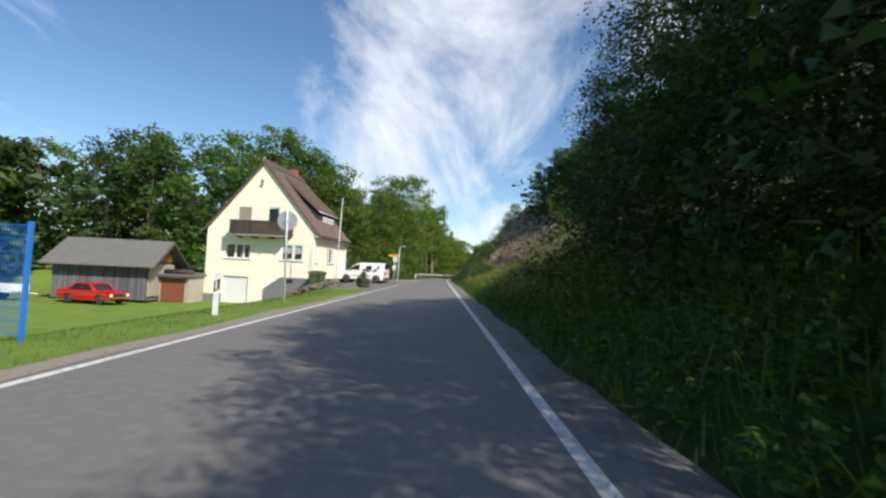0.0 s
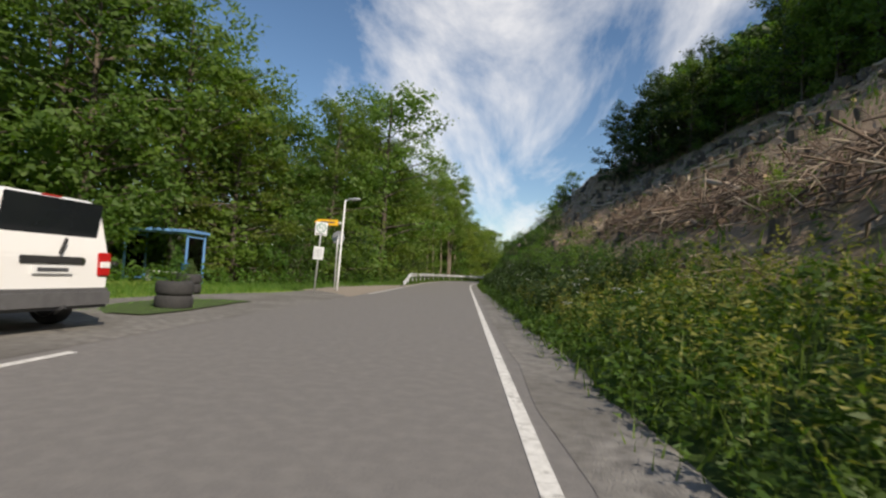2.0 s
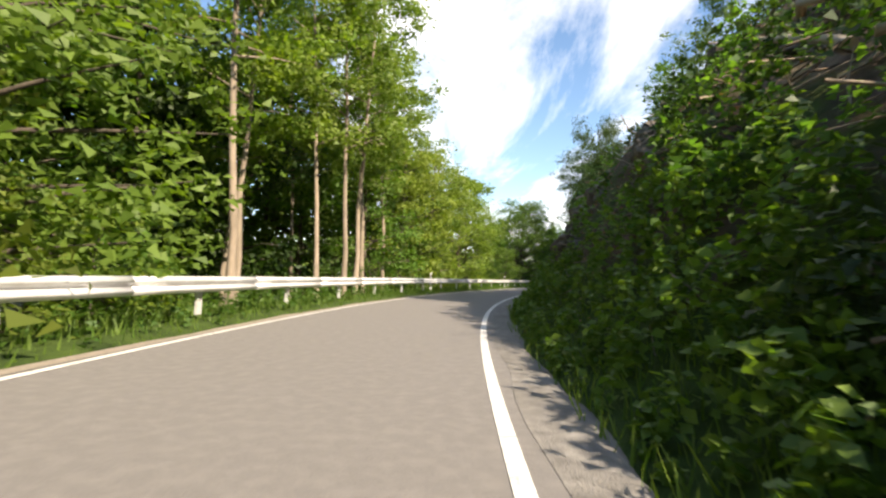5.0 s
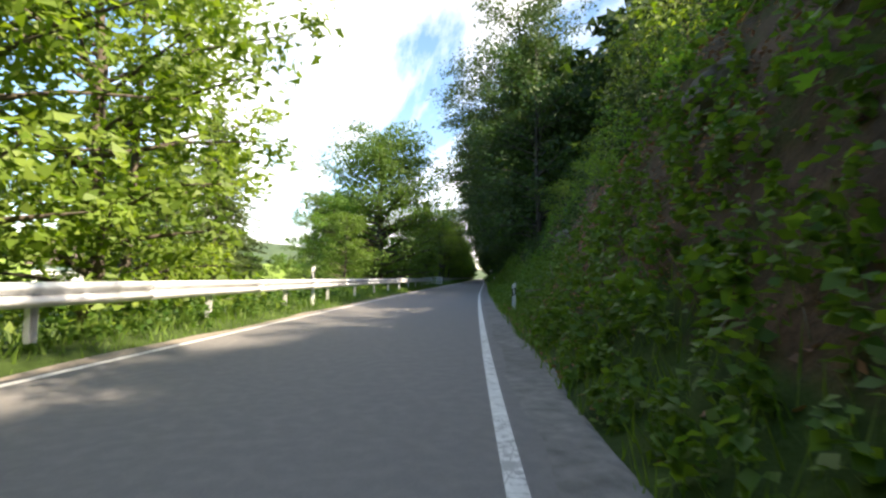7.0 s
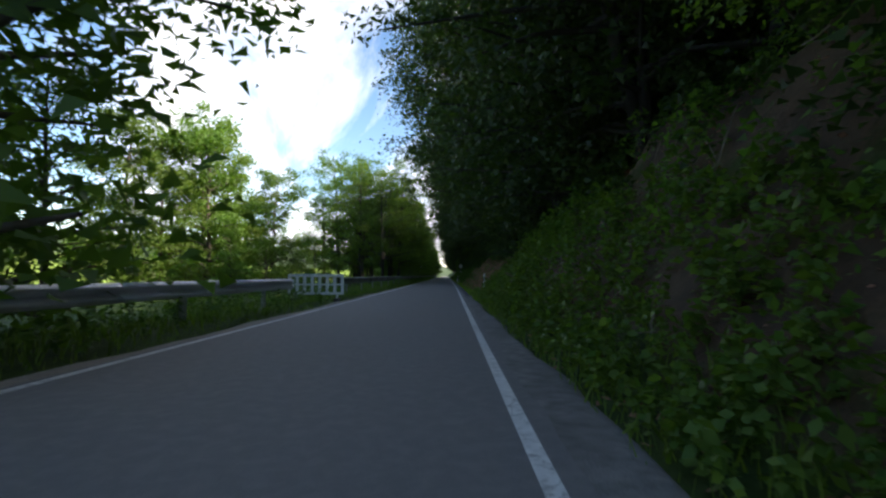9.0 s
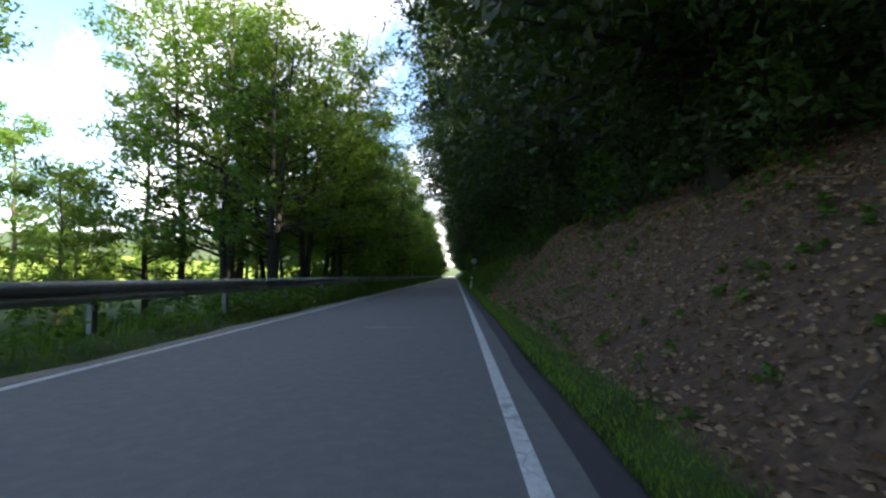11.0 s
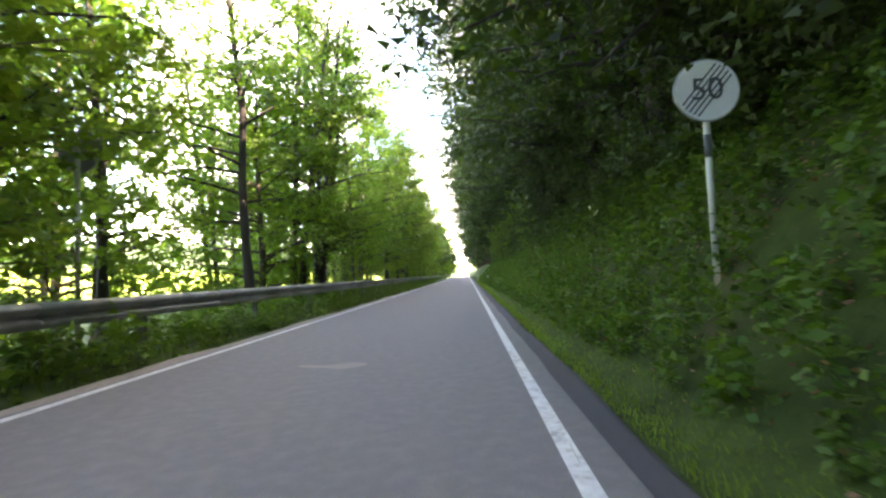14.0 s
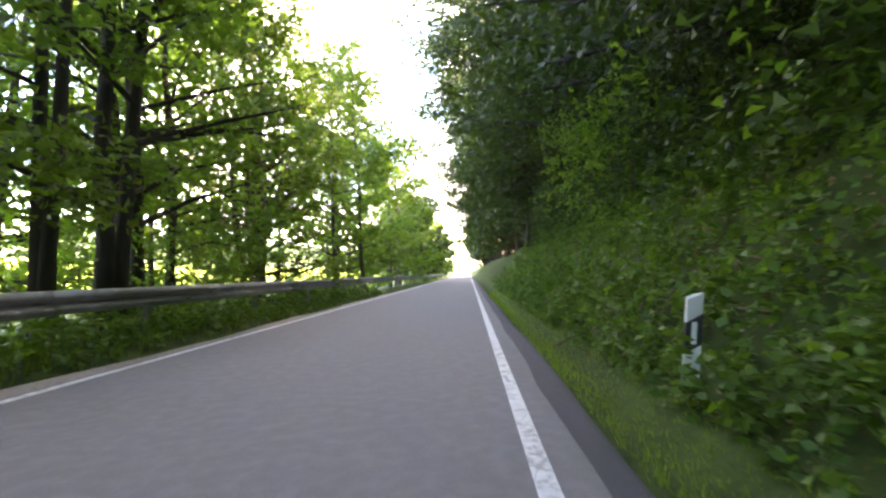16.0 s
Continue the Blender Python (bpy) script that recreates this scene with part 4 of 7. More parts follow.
def prism(bm, pts, y0, y1):
    """A polygon in x, z pushed from y0 to y1."""
    a = [bm.verts.new((x, y0, z)) for x, z in pts]
    b = [bm.verts.new((x, y1, z)) for x, z in pts]
    bm.faces.new(a)
    bm.faces.new(b[::-1])
    for i in range(len(pts)):
        j = (i + 1) % len(pts)
        bm.faces.new((a[j], a[i], b[i], b[j]))
    bmesh.ops.recalc_face_normals(bm, faces=bm.faces)
    return bm


def lathe(profile, seg=20, bm=None, m=None):
    """A turned body about z from (radius, height) pairs."""
    bm = bm or bmesh.new()
    rings = []
    for r, z in profile:
        rings.append([bm.verts.new((r * math.cos(2 * math.pi * i / seg), r * math.sin(2 * math.pi * i / seg), z)) for i in range(seg)])
    for a, b in zip(rings, rings[1:]):
        for i in range(seg):
            j = (i + 1) % seg
            f = bm.faces.new((a[i], a[j], b[j], b[i]))
            f.smooth = True
    bm.faces.new(rings[0][::-1])
    bm.faces.new(rings[-1])
    if m is not None:
        bmesh.ops.transform(bm, matrix=m, verts=[v for r in rings for v in r])
    return bm


def pole_bm(r, z0, z1, seg=12, m=None):
    return lathe([(r, z0), (r, z1 - 0.01), (r * 0.8, z1)], seg, None, m)


def letters(text, size, m, mat, parent, depth=0.004):
    """Raised characters in the built-in font."""
    cu = bpy.data.curves.new("letters", "FONT")
    cu.body, cu.size, cu.extrude, cu.align_x, cu.align_y = text, size, depth, "CENTER", "CENTER"
    tmp = bpy.data.objects.new("letters_form", cu)
    me = bpy.data.meshes.new_from_object(tmp)
    bpy.data.objects.remove(tmp)
    me.materials.clear()
    me.materials.append(mat)
    ob = new("letters", me)
    ob.parent = parent
    ob.matrix_local = m
    return ob


def on_ground(s, d, turn=0.0, lift=0.0):
    """Pose on the ground beside the road; turn 0 looks along the road."""
    x, y, h = spot(s, d)
    return pose(float(x), float(y), float(height(s, d)) + lift, 0, 0, math.degrees(float(h)) + turn)


# short pale line across the lane
tagged(ribbon("cross_line", np.arange(262.0, 262.2, 0.06), [1.0, 1.5, 2.1, 2.62], M_PAINT, 0.006), "faint worn white line across the lane", "road marking", kind="structure")

M_SCUFF = material("scuffed_asphalt", (0.27, 0.24, 0.215), (0.2, 0.182, 0.168), 0.9, scale=24, bump=0.3, c3=(0.3, 0.25, 0.21), big=0.6)
M_TURF = material("turf", (0.06, 0.1, 0.02), (0.035, 0.06, 0.014), 0.95, scale=9, bump=0.6)
for s, d0, d1, w in ((225.2, 1.25, 2.3, 0.26), (280.9, 1.9, 2.8, 0.3), (66.0, 1.6, 1.95, 0.16), (70.2, 2.9, 3.5, 0.3)):
    dd = np.linspace(d0, d1, 9)
    rr = w * np.sin(np.linspace(0.25, math.pi - 0.2, 9)) * (0.7 + 0.3 * np.cos(dd * 9))
    x0, y0, _ = spot(s - rr + 0.05 * np.sin(dd * 5), dd)
    x1, y1, _ = spot(s + rr * 0.6 + 0.06 * np.sin(dd * 7), dd)
    v = np.concatenate([np.stack([x0, y0, np.full(9, 0.004)], 1), np.stack([x1, y1, np.full(9, 0.004)], 1)])
    i = np.arange(8)
    tagged(link_mesh("scuff_mark", v, np.stack([i, i + 1, i + 10, i + 9], 1)[:, ::-1], M_SCUFF), "pale scuff mark worn into the asphalt", "road mark", kind="structure")

# ---- paved places beside the road ----
def patch(name, s_vals, d_of_s, mat, lift, label, category):
    """A paved or gravel patch between two edges that wander along the road."""
    s_vals = np.asarray(s_vals, float)
    rows = []
    for s in s_vals:
        a, b = d_of_s(s)
        dd = np.linspace(a, b, 7)
        x, y, _ = spot(np.full(7, s), dd)
        rows.append(np.stack([x, y, height(np.full(7, s), dd) + 0.06 + lift - np.array([0, 0, 0, 0, 0, 0.01, 0.075])], 1))
    v = np.concatenate(rows)
    ob = link_mesh(name, v, grid_faces(len(s_vals), 7)[:, ::-1], mat)
    return tagged(ob, label, category, kind="structure")


def wav(s, a, f):
    return a * (math.sin(s * f) + 0.6 * math.sin(s * f * 2.7 + 1.3) + 0.4 * math.sin(s * f * 6.1 + 0.4))


patch("forecourt", np.arange(33, 67, 1.0), lambda s: (WIDTH + 0.26, WIDTH + 0.4 + 4.6 * float(smooth((s - 34) / 6)) * (1 - 0.45 * float(smooth((s - 55) / 10))) + wav(s, 0.12, 0.9)), M_ASPHALT_OLD, 0.004, "worn asphalt forecourt and bus lay-by beside the road", "pavement")
patch("grass_island", np.arange(51.4, 56.4, 0.5), lambda s: (6.15 + wav(s, 0.08, 1.4), 6.4 + 2.0 * math.sin((s - 51.2) / 5.2 * math.pi) ** 0.6), M_TURF, 0.03, "small grassy island under the planters", "grass")
patch("gravel_verge", np.arange(61, 84, 1.0), lambda s: (WIDTH + 0.14 + wav(s, 0.03, 1.9), WIDTH + 0.4 + 3.2 * float(smooth((s - 61) / 5)) * (1 - float(smooth((s - 70) / 14))) + wav(s, 0.1, 1.1)), M_GRAVEL, 0.01, "brown gravel verge beside the road", "gravel")
patch("left_gravel_edge", np.arange(-20, 33, 1.0), lambda s: (WIDTH + 0.15 + wav(s, 0.03, 1.9), WIDTH + 0.62 + wav(s, 0.08, 0.8)), M_GRAVEL, 0.004, "dusty gravel edge of the road", "gravel")
patch("left_rail_edge", np.arange(82, 420, 1.0), lambda s: (WIDTH + 0.13 + wav(s, 0.02, 1.9), WIDTH + 0.42 + wav(s, 0.05, 0.9)), M_GRAVEL, 0.007, "narrow gravel edge of the road", "gravel")
patch("right_shoulder", np.arange(-30, 205, 0.7), lambda s: (-0.2 - wav(s, 0.03, 1.7), -0.76 - 0.3 * float(smooth((s - 38) / 8) * (1 - smooth((s - 68) / 10))) + 0.12 * float(smooth((s - 180) / 15)) - wav(s, 0.05, 0.9)), M_ASPHALT_OLD, 0.004, "crumbled grey asphalt shoulder", "shoulder")
patch("right_dark_strip", np.arange(203, 420, 1.0), lambda s: (-0.27 - wav(s, 0.015, 1.3), -0.56 - wav(s, 0.03, 0.7)), M_ASPHALT_NEW, 0.009, "dark patched asphalt strip along the edge", "shoulder")


# ---- the house ----
HW, HD, EAVE, RIDGE = 8.7, 7.7, 3.9, 9.05


def make_window(parent, m, w, h, sashes, curtain=False, sill=True):
    """A white plastic window in its opening: frame, panes, sill; m puts its lower middle, facing -y."""
    bm = bmesh.new()
    t = 0.09
    box(bm, -w / 2, w / 2, 0.03, 0.1, 0, t)
    box(bm, -w / 2, w / 2, 0.03, 0.1, h - t, h)
    box(bm, -w / 2, -w / 2 + t, 0.03, 0.1, t, h - t)
    box(bm, w / 2 - t, w / 2, 0.03, 0.1, t, h - t)
    edges = [-w / 2 + t] + [-w / 2 + w * f for f in sashes] + [w / 2 - t]
    bmesh.ops.remove_doubles(bm, verts=list(bm.verts), dist=0.001)
    win = part("window", bm, M_PVC, parent, "white plastic window")
    win.matrix_local = m
    for x in edges[1:-1]:
        part("mullion", box_bm(x - 0.085, x + 0.085, 0.025, 0.095, t, h - t), M_PVC, win)
    for a, b in zip(edges, edges[1:]):
        p = part("pane", box_bm(a, b, 0.06, 0.07, t, h - t), M_GLASS, win)
        p.visible_shadow = False
    if sill:
        part("sill", box_bm(-w / 2 - 0.12, w / 2 + 0.12, -0.1, 0.04, -0.05, 0.0, 0.01), M_PVC, win)
    if curtain:
        bm = bmesh.new()
        n = 24
        a = [bm.verts.new((-w / 2 + t + (w - 2 * t) * i / n, 0.14 + 0.02 * math.sin(i * 1.9), h * 0.42)) for i in range(n + 1)]
        b = [bm.verts.new((-w / 2 + t + (w - 2 * t) * i / n, 0.14 + 0.02 * math.sin(i * 1.9), h - t)) for i in range(n + 1)]
        for i in range(n):
            bm.faces.new((a[i], a[i + 1], b[i + 1], b[i]))
        part("curtain", bm, M_CURTAIN, win)
    return win


def wall_bm(x0, x1, base, top, holes, y0, y1):
    """A wall in x, z with openings; base and top give heights at x."""
    bm = bmesh.new()
    cuts = sorted({x0, x1, *[h[0] for h in holes], *[h[1] for h in holes], *([-HW / 2] if x0 < -HW / 2 < x1 and top(-HW / 2) > EAVE + 1 else [])})
    for a, b in zip(cuts, cuts[1:]):
        mid = (a + b) / 2
        z = None
        for h in sorted((h for h in holes if h[0] - 1e-6 <= a and b <= h[1] + 1e-6), key=lambda h: h[2]):
            lo = (base(a), base(b)) if z is None else (z, z)
            prism(bm, [(a, lo[0]), (b, lo[1]), (b, h[2]), (a, h[2])], y0, y1)
            z = h[3]
        lo = (base(a), base(b)) if z is None else (z, z)
        prism(bm, [(a, lo[0]), (b, lo[1]), (b, top(b)), (a, top(a))], y0, y1)
    bmesh.ops.remove_doubles(bm, verts=list(bm.verts), dist=0.001)
    return bm


def build_house():
    house = empty("house", pose(-10.7, 42.3, 0, 0, 0, -6), "cream rendered two-storey house with steep brown tiled roof", "house")
    slope = (RIDGE - EAVE) / (HW / 2)
    roofline = lambda x: min(EAVE + slope * (x + HW), EAVE - slope * x) - 0.05
    flat = lambda x: EAVE
    low = lambda x: -2.2
    holes = [(-7.1, -5.1, 1.6, 2.75), (-2.6, -0.9, 1.62, 2.85), (-7.2, -5.15, -2.2, 0.22), (-6.25, -5.2, 3.75, 5.6), (-3.9, -2.9, 3.75, 5.67)]
    part("wall", wall_bm(-HW, 0, low, roofline, holes, 0, 0.3), M_WALL, house)
    part("wall", wall_bm(-HW, 0, low, roofline, [], HD - 0.3, HD), M_WALL, house)
    bm = wall_bm(0.3, HD - 0.3, low, flat, [(0.35, 0.75, 1.55, 2.8), (2.95, 4.65, 1.55, 2.75)], 0, 0.3)
    side = part("wall", bm, M_WALL, house)
    side.matrix_local = pose(0, 0, 0, 0, 0, 90) @ pose(0, 0, 0)
    w = part("wall", wall_bm(0.3, HD - 0.3, low, flat, [], 0, 0.3), M_WALL, house)
    w.matrix_local = pose(-HW, 0, 0, 0, 0, 90) @ Matrix.Diagonal((1, -1, 1, 1))
    # grey plinth, stepped down towards the garage
    bm = prism(bmesh.new(), [(-3.9, -0.65), (-2.55, 0.3), (0.02, 0.3), (0.02, -2.2), (-3.9, -2.2)], -0.025, 0.0)
    part("plinth", bm, M_PLINTH, house, "dark grey plinth")
    part("plinth", box_bm(-HW - 0.02, -7.25, -0.025, 0.0, -2.2, -1.2), M_PLINTH, house, "dark grey plinth")
    part("plinth", box_bm(0.0, 0.025, -0.02, HD, -1.0, 0.3), M_PLINTH, house, "dark grey plinth")
    part("cellar_window", box_bm(-2.25, -1.55, -0.04, -0.026, -0.12, 0.2, 0.004), M_BLACK, house)
    part("cellar_window", box_bm(0.026, 0.04, 3.3, 4.1, 0.05, 0.24, 0.004), M_BLACK, house)
    # windows
    make_window(house, pose(-6.1, 0, 1.6), 2.0, 1.15, (0.4, 0.72))
    make_window(house, pose(-1.75, 0, 1.62), 1.7, 1.23, (0.55,), True)
    make_window(house, pose(-3.4, 0, 3.75), 1.0, 1.9, (), False, False)
    blind = box_bm(-6.24, -5.21, 0.08, 0.12, 3.75, 5.58)
    shutter = part("roller_shutter", blind, M_BEIGE, house, "closed beige roller shutter")
    for i in range(18):
        part("slat", box_bm(-6.22, -5.23, 0.055, 0.079, 3.8 + i * 0.1, 3.87 + i * 0.1), M_BEIGE, shutter)
    make_window(house, pose(0, 0.55, 1.55, 0, 0, 90), 0.4, 1.25, ())
    make_window(house, pose(0, 3.8, 1.55, 0, 0, 90), 1.7, 1.2, (0.3, 0.72), True)
    # garage door with ribs
    bm = box_bm(-7.19, -5.16, 0.16, 0.2, -2.1, 0.2)
    door = part("garage_door", bm, M_PVC, house, "white ribbed garage door")
    for i in range(7):
        part("rib", box_bm(-7.18, -5.17, 0.14, 0.159, -1.9 + i * 0.3, -1.66 + i * 0.3, 0.004), M_PVC, door)
    # balcony
    bm = box_bm(-6.0, -1.9, -1.05, 0.0, 3.32, 3.48, 0.01)
    part("balcony_slab", bm, M_CONCRETE, house)
    for i in range(38):
        x = -6.3 + 4.55 * i / 38
        part("balcony_board", box_bm(x, x + 0.105, -1.12, -1.09, 3.48, 4.45, 0.004), M_WOOD_DARK, house)
    for i in range(7):
        for x in (-6.3, -1.78):
            part("balcony_board", box_bm(x, x + 0.03, -1.07 + i * 0.15, -0.94 + i * 0.15, 3.48, 4.45), M_WOOD_DARK, house)
    part("balcony_rail", box_bm(-6.33, -1.72, -1.15, -1.04, 4.45, 4.5, 0.01), M_WOOD_DARK, house)
    for x in (-5.9, -4.6, -3.3, -2.1):
        part("balcony_bracket", box_bm(x, x + 0.1, -1.08, 0, 3.2, 3.32, 0.01), M_WOOD_DARK, house)
    # gable ornament, cable pipe
    bm = box_bm(-4.5, -4.42, -0.08, 0, 7.25, 7.75, 0.01)
    box(bm, -4.72, -4.5, -0.07, 0, 7.25, 7.33, 0.01)
    box(bm, -4.55, -4.36, -0.1, 0, 7.68, 7.78, 0.01)
    part("wall_ornament", bm, M_GREYPL, house)
    part("cable_pipe", pole_bm(0.02, 0.3, 1.6, 8, pose(-1.75, -0.03, 0)), M_GREYPL, house)
    # roof: two slabs with a flared foot, verge boards, gutter
    for sgn in (1, -1):
        ridge = (-HW / 2, RIDGE + 0.14)
        foot = (0.05, EAVE + 0.14) if sgn > 0 else (-HW - 0.05, EAVE + 0.14)
        eave = (0.5, EAVE - 0.28) if sgn > 0 else (-HW - 0.5, EAVE - 0.28)
        bm = prism(bmesh.new(), [ridge, foot, eave, (eave[0], eave[1] - 0.14), (foot[0], foot[1] - 0.16), (ridge[0], ridge[1] - 0.16)], -0.18, HD + 0.22)
        part("roof", bm, M_TILE, house, "brown clay tile roof")
        part("gutter", lathe([(0.06, -0.2), (0.06, HD + 0.2)], 10, None, pose(eave[0] + 0.05 * sgn, 0, eave[1] - 0.1, -90, 0, 0)), M_WOOD_DARK, house)
    part("eave_soffit", prism(bmesh.new(), [(0.0, EAVE - 0.15), (0.48, EAVE - 0.42), (0.48, EAVE - 0.46), (0.0, EAVE - 0.46)], -0.1, HD + 0.1), M_BEIGE, house)
    part("downpipe", lathe([(0.045, 0.05), (0.045, EAVE - 0.75)], 10, None, pose(0.09, HD - 0.1, 0)), M_PVC, house, "white downpipe")
    part("downpipe_bend", lathe([(0.045, 0), (0.045, 0.62)], 10, None, pose(0.09, HD - 0.1, EAVE - 0.76, 0, 42, 0)), M_PVC, house)
    # chimney
    ch = part("chimney", box_bm(-4.85, -4.25, 5.5, 6.15, 8.3, 9.9, 0.01), M_BRICK, house, "red brick chimney")
    part("chimney_cap", box_bm(-4.95, -4.15, 5.4, 6.25, 9.9, 10.05, 0.02), M_SLATE, ch)
    for i in range(7):
        z = 8.75 + i * 0.16
        part("brick_course", box_bm(-4.86, -4.24, 5.49, 6.16, z, z + 0.13, 0.01), M_BRICK, ch)
    # shed dormer on the road side
    y0, y1 = 2.3, 6.75
    bm = bmesh.new()
    front = -0.78
    zf = EAVE - slope * front
    for a in (y0, y1 - 0.12):
        part("dormer_cheek", prism(bmesh.new(), [(front, zf - 0.1), (front, 5.62), (-3.2, 7.35)], a, a + 0.12), M_SLATE, house, "dark slate dormer cheek")

    bm = bmesh.new()
    wins = [3.62 + 0.66 * i for i in range(4)]
    box(bm, front - 0.1, front, y0 + 0.12, y1 - 0.12, zf - 0.1, 4.55)
    box(bm, front - 0.1, front, y0 + 0.12, y1 - 0.12, 5.45, 5.64)
    gaps = [y0 + 0.12] + [v for a in wins for v in (a, a + 0.55)] + [y1 - 0.12]
    for a, b in zip(gaps[::2], gaps[1::2]):
        if b - a > 0.01:
            box(bm, front - 0.1, front, a, b, 4.55, 5.45)
    bmesh.ops.remove_doubles(bm, verts=list(bm.verts), dist=0.001)
    part("dormer_front", bm, M_SLATE, house, "dark slate dormer front")
    for a in wins:
        make_window(house, pose(front + 0.1, a + 0.275, 4.55, 0, 0, 90), 0.55, 0.9, (), True, False)
    bm = prism(bmesh.new(), [(-0.62, 5.68), (-3.9, 8.55), (-3.9, 8.68), (-0.62, 5.82)], y0 - 0.2, y1 + 0.2)
    part("dormer_roof", bm, M_TILE, house, "brown tiled dormer roof")
    part("dormer_gutter", lathe([(0.05, y0 - 0.2), (0.05, y1 + 0.3)], 10, None, pose(-0.58, 0, 5.7, -90, 0, 0)), M_STEEL, house)
    # tiles of the road-side slope, courses from the eave upwards
    tile_me = bpy.data.meshes.new("tile")
    bm = bmesh.new()
    n = 4
    ring = []
    for k, (u, lift) in enumerate(((0.0, 0.035), (0.4, 0.0))):
        ring.append([bm.verts.new((-u, 0.27 * i / n, lift + 0.022 * math.sin(math.pi * 2 * i / n))) for i in range(n + 1)])
    for i in range(n):
        bm.faces.new((ring[0][i], ring[0][i + 1], ring[1][i + 1], ring[1][i]))
    base = [bm.verts.new((0, 0.27 * i / n, -0.01)) for i in range(n + 1)]
    for i in range(n):
        bm.faces.new((base[i], base[i + 1], ring[0][i + 1], ring[0][i]))
    bm.to_mesh(tile_me)
    tile_me.materials.append(M_TILE)
    tv = np.array([v.co for v in bm.verts])
    tf = [[v.index for v in f.verts] for f in bm.faces]
    bm.free()
    ang = math.degrees(math.atan(slope))
    rows = [(0.5, EAVE - 0.28, math.degrees(math.atan2(0.42, 0.45)))] + [(0.05 - 0.34 * math.cos(radians(ang)) * i, EAVE + 0.14 + 0.34 * math.sin(radians(ang)) * i, ang) for i in range(21)]
    made, vs, fs = 0, [], []
    for x, z, a in rows:
        for j in range(30):
            y = -0.16 + 0.27 * j
            if y + 0.27 > HD + 0.22:
                continue
            if y0 - 0.25 < y < y1 and front < x + 1e-3 < 9 and False:
                continue
            if y0 - 0.3 < y < y1 + 0.1 and -4.1 < x < front + 0.05:
                continue
            mt = pose(x, y, z + 0.012, 0, a, 0)
            if made < 300:
                o = new("tile", tile_me)
                o.parent = house
                o.matrix_local = mt
                made += 1
            else:
                mm = np.array(mt)
                fs += [[q + sum(len(w) for w in vs) for q in f] for f in tf]
                vs.append(tv @ mm[:3, :3].T + mm[:3, 3])
    da = math.degrees(math.atan2(2.86, 3.28))
    for i in range(12):
        for j in range(18):
            mm = np.array(pose(-0.62 - 0.37 * math.cos(radians(da)) * i, y0 - 0.18 + 0.27 * j, 5.84 + 0.37 * math.sin(radians(da)) * i, 0, da, 0))
            fs += [[q + sum(len(w) for w in vs) for q in f] for f in tf]
            vs.append(tv @ mm[:3, :3].T + mm[:3, 3])
    rest = link_mesh("tiles", np.concatenate(vs), fs, M_TILE, house)
    tagged(rest, kind="stuff")
    bm = bmesh.new()
    for j in range(22):
        lathe([(0.13, 0), (0.11, 0.36)], 8, bm, pose(-HW / 2, -0.18 + 0.36 * j, RIDGE + 0.1, -88, 0, 0))
    part("ridge_tiles", bm, M_TILE, house)
    return house


build_house()


# ---- shed, annex ----
def build_shed():
    shed = empty("shed", pose(-21.6, 39.6, -1.75, 0, 0, 4), "dark weathered board shed with grey felt roof", "shed")
    L, D, h, r = 6.4, 4.0, 2.85, 4.35
    part("wall", box_bm(-L, -0.05, 0.06, D - 0.06, 0, h), M_WOOD_GREY, shed)
    n = 44
    for i in range(n):
        x = -L + L * i / n
        part("board", box_bm(x, x + L / n - 0.02, 0.0 + 0.02 * (i % 2), 0.055, 0.05, h), M_WOOD_GREY, shed)
    part("gable_panel", box_bm(-0.05, 0.03, 0.15, D - 0.15, 0.3, 2.6, 0.01), M_BEIGE, shed, "beige gable panel")
    part("gable", prism(bmesh.new(), [(0.02, h), (D - 0.02, h), (D / 2, r - 0.12)], -0.05, 0.04), M_WOOD_ORANGE, shed, "varnished orange gable boards").matrix_local = pose(0, 0, 0, 0, 0, 90)
    for sgn in (0, 1):
        bm = prism(bmesh.new(), [(D / 2, r), (-0.75, 2.45), (-0.75, 2.35), (D / 2, r - 0.12)], -0.75, L + 0.45)
        o = part("roof", bm, M_BITUMEN, shed, "grey roofing felt")
        o.matrix_local = pose(0, 0, 0, 0, 0, 90) if sgn == 0 else pose(-L + 0.3, D, 0, 0, 0, -90)
    part("verge_board", prism(bmesh.new(), [(-0.75, 2.33), (D / 2, r - 0.13), (D + 0.75, 2.33), (D + 0.75, 2.2), (D / 2, r - 0.28), (-0.75, 2.2)], -0.79, -0.755), M_WOOD_DARK, shed).matrix_local = pose(0, 0, 0, 0, 0, 90)
    return shed


build_shed()
annex = empty("annex", pose(-20.6, 41.2, -1.9, 0, 0, -4), "low lean-to with rust red boarded front", "lean-to")
part("wall", box_bm(-1.1, 1.1, 0.05, 2.2, 0, 1.9), M_BEIGE, annex)
for i in range(9):
    part("board", box_bm(-0.95 + i * 0.2, -0.77 + i * 0.2, 0.0, 0.05, 0.05, 1.75), M_RUST_DOOR, annex)
part("roof", box_bm(-1.3, 1.3, -0.3, 2.4, 1.9, 2.08, 0.02, m=pose(0, 0, 0, 3, 0, 0)), M_BITUMEN, annex)
part("log_stack", lathe([(0.16, -1.1), (0.16, 1.1)], 10, None, pose(0, 0.6, 2.28, 0, 90, 0)), M_WOOD_DARK, annex)


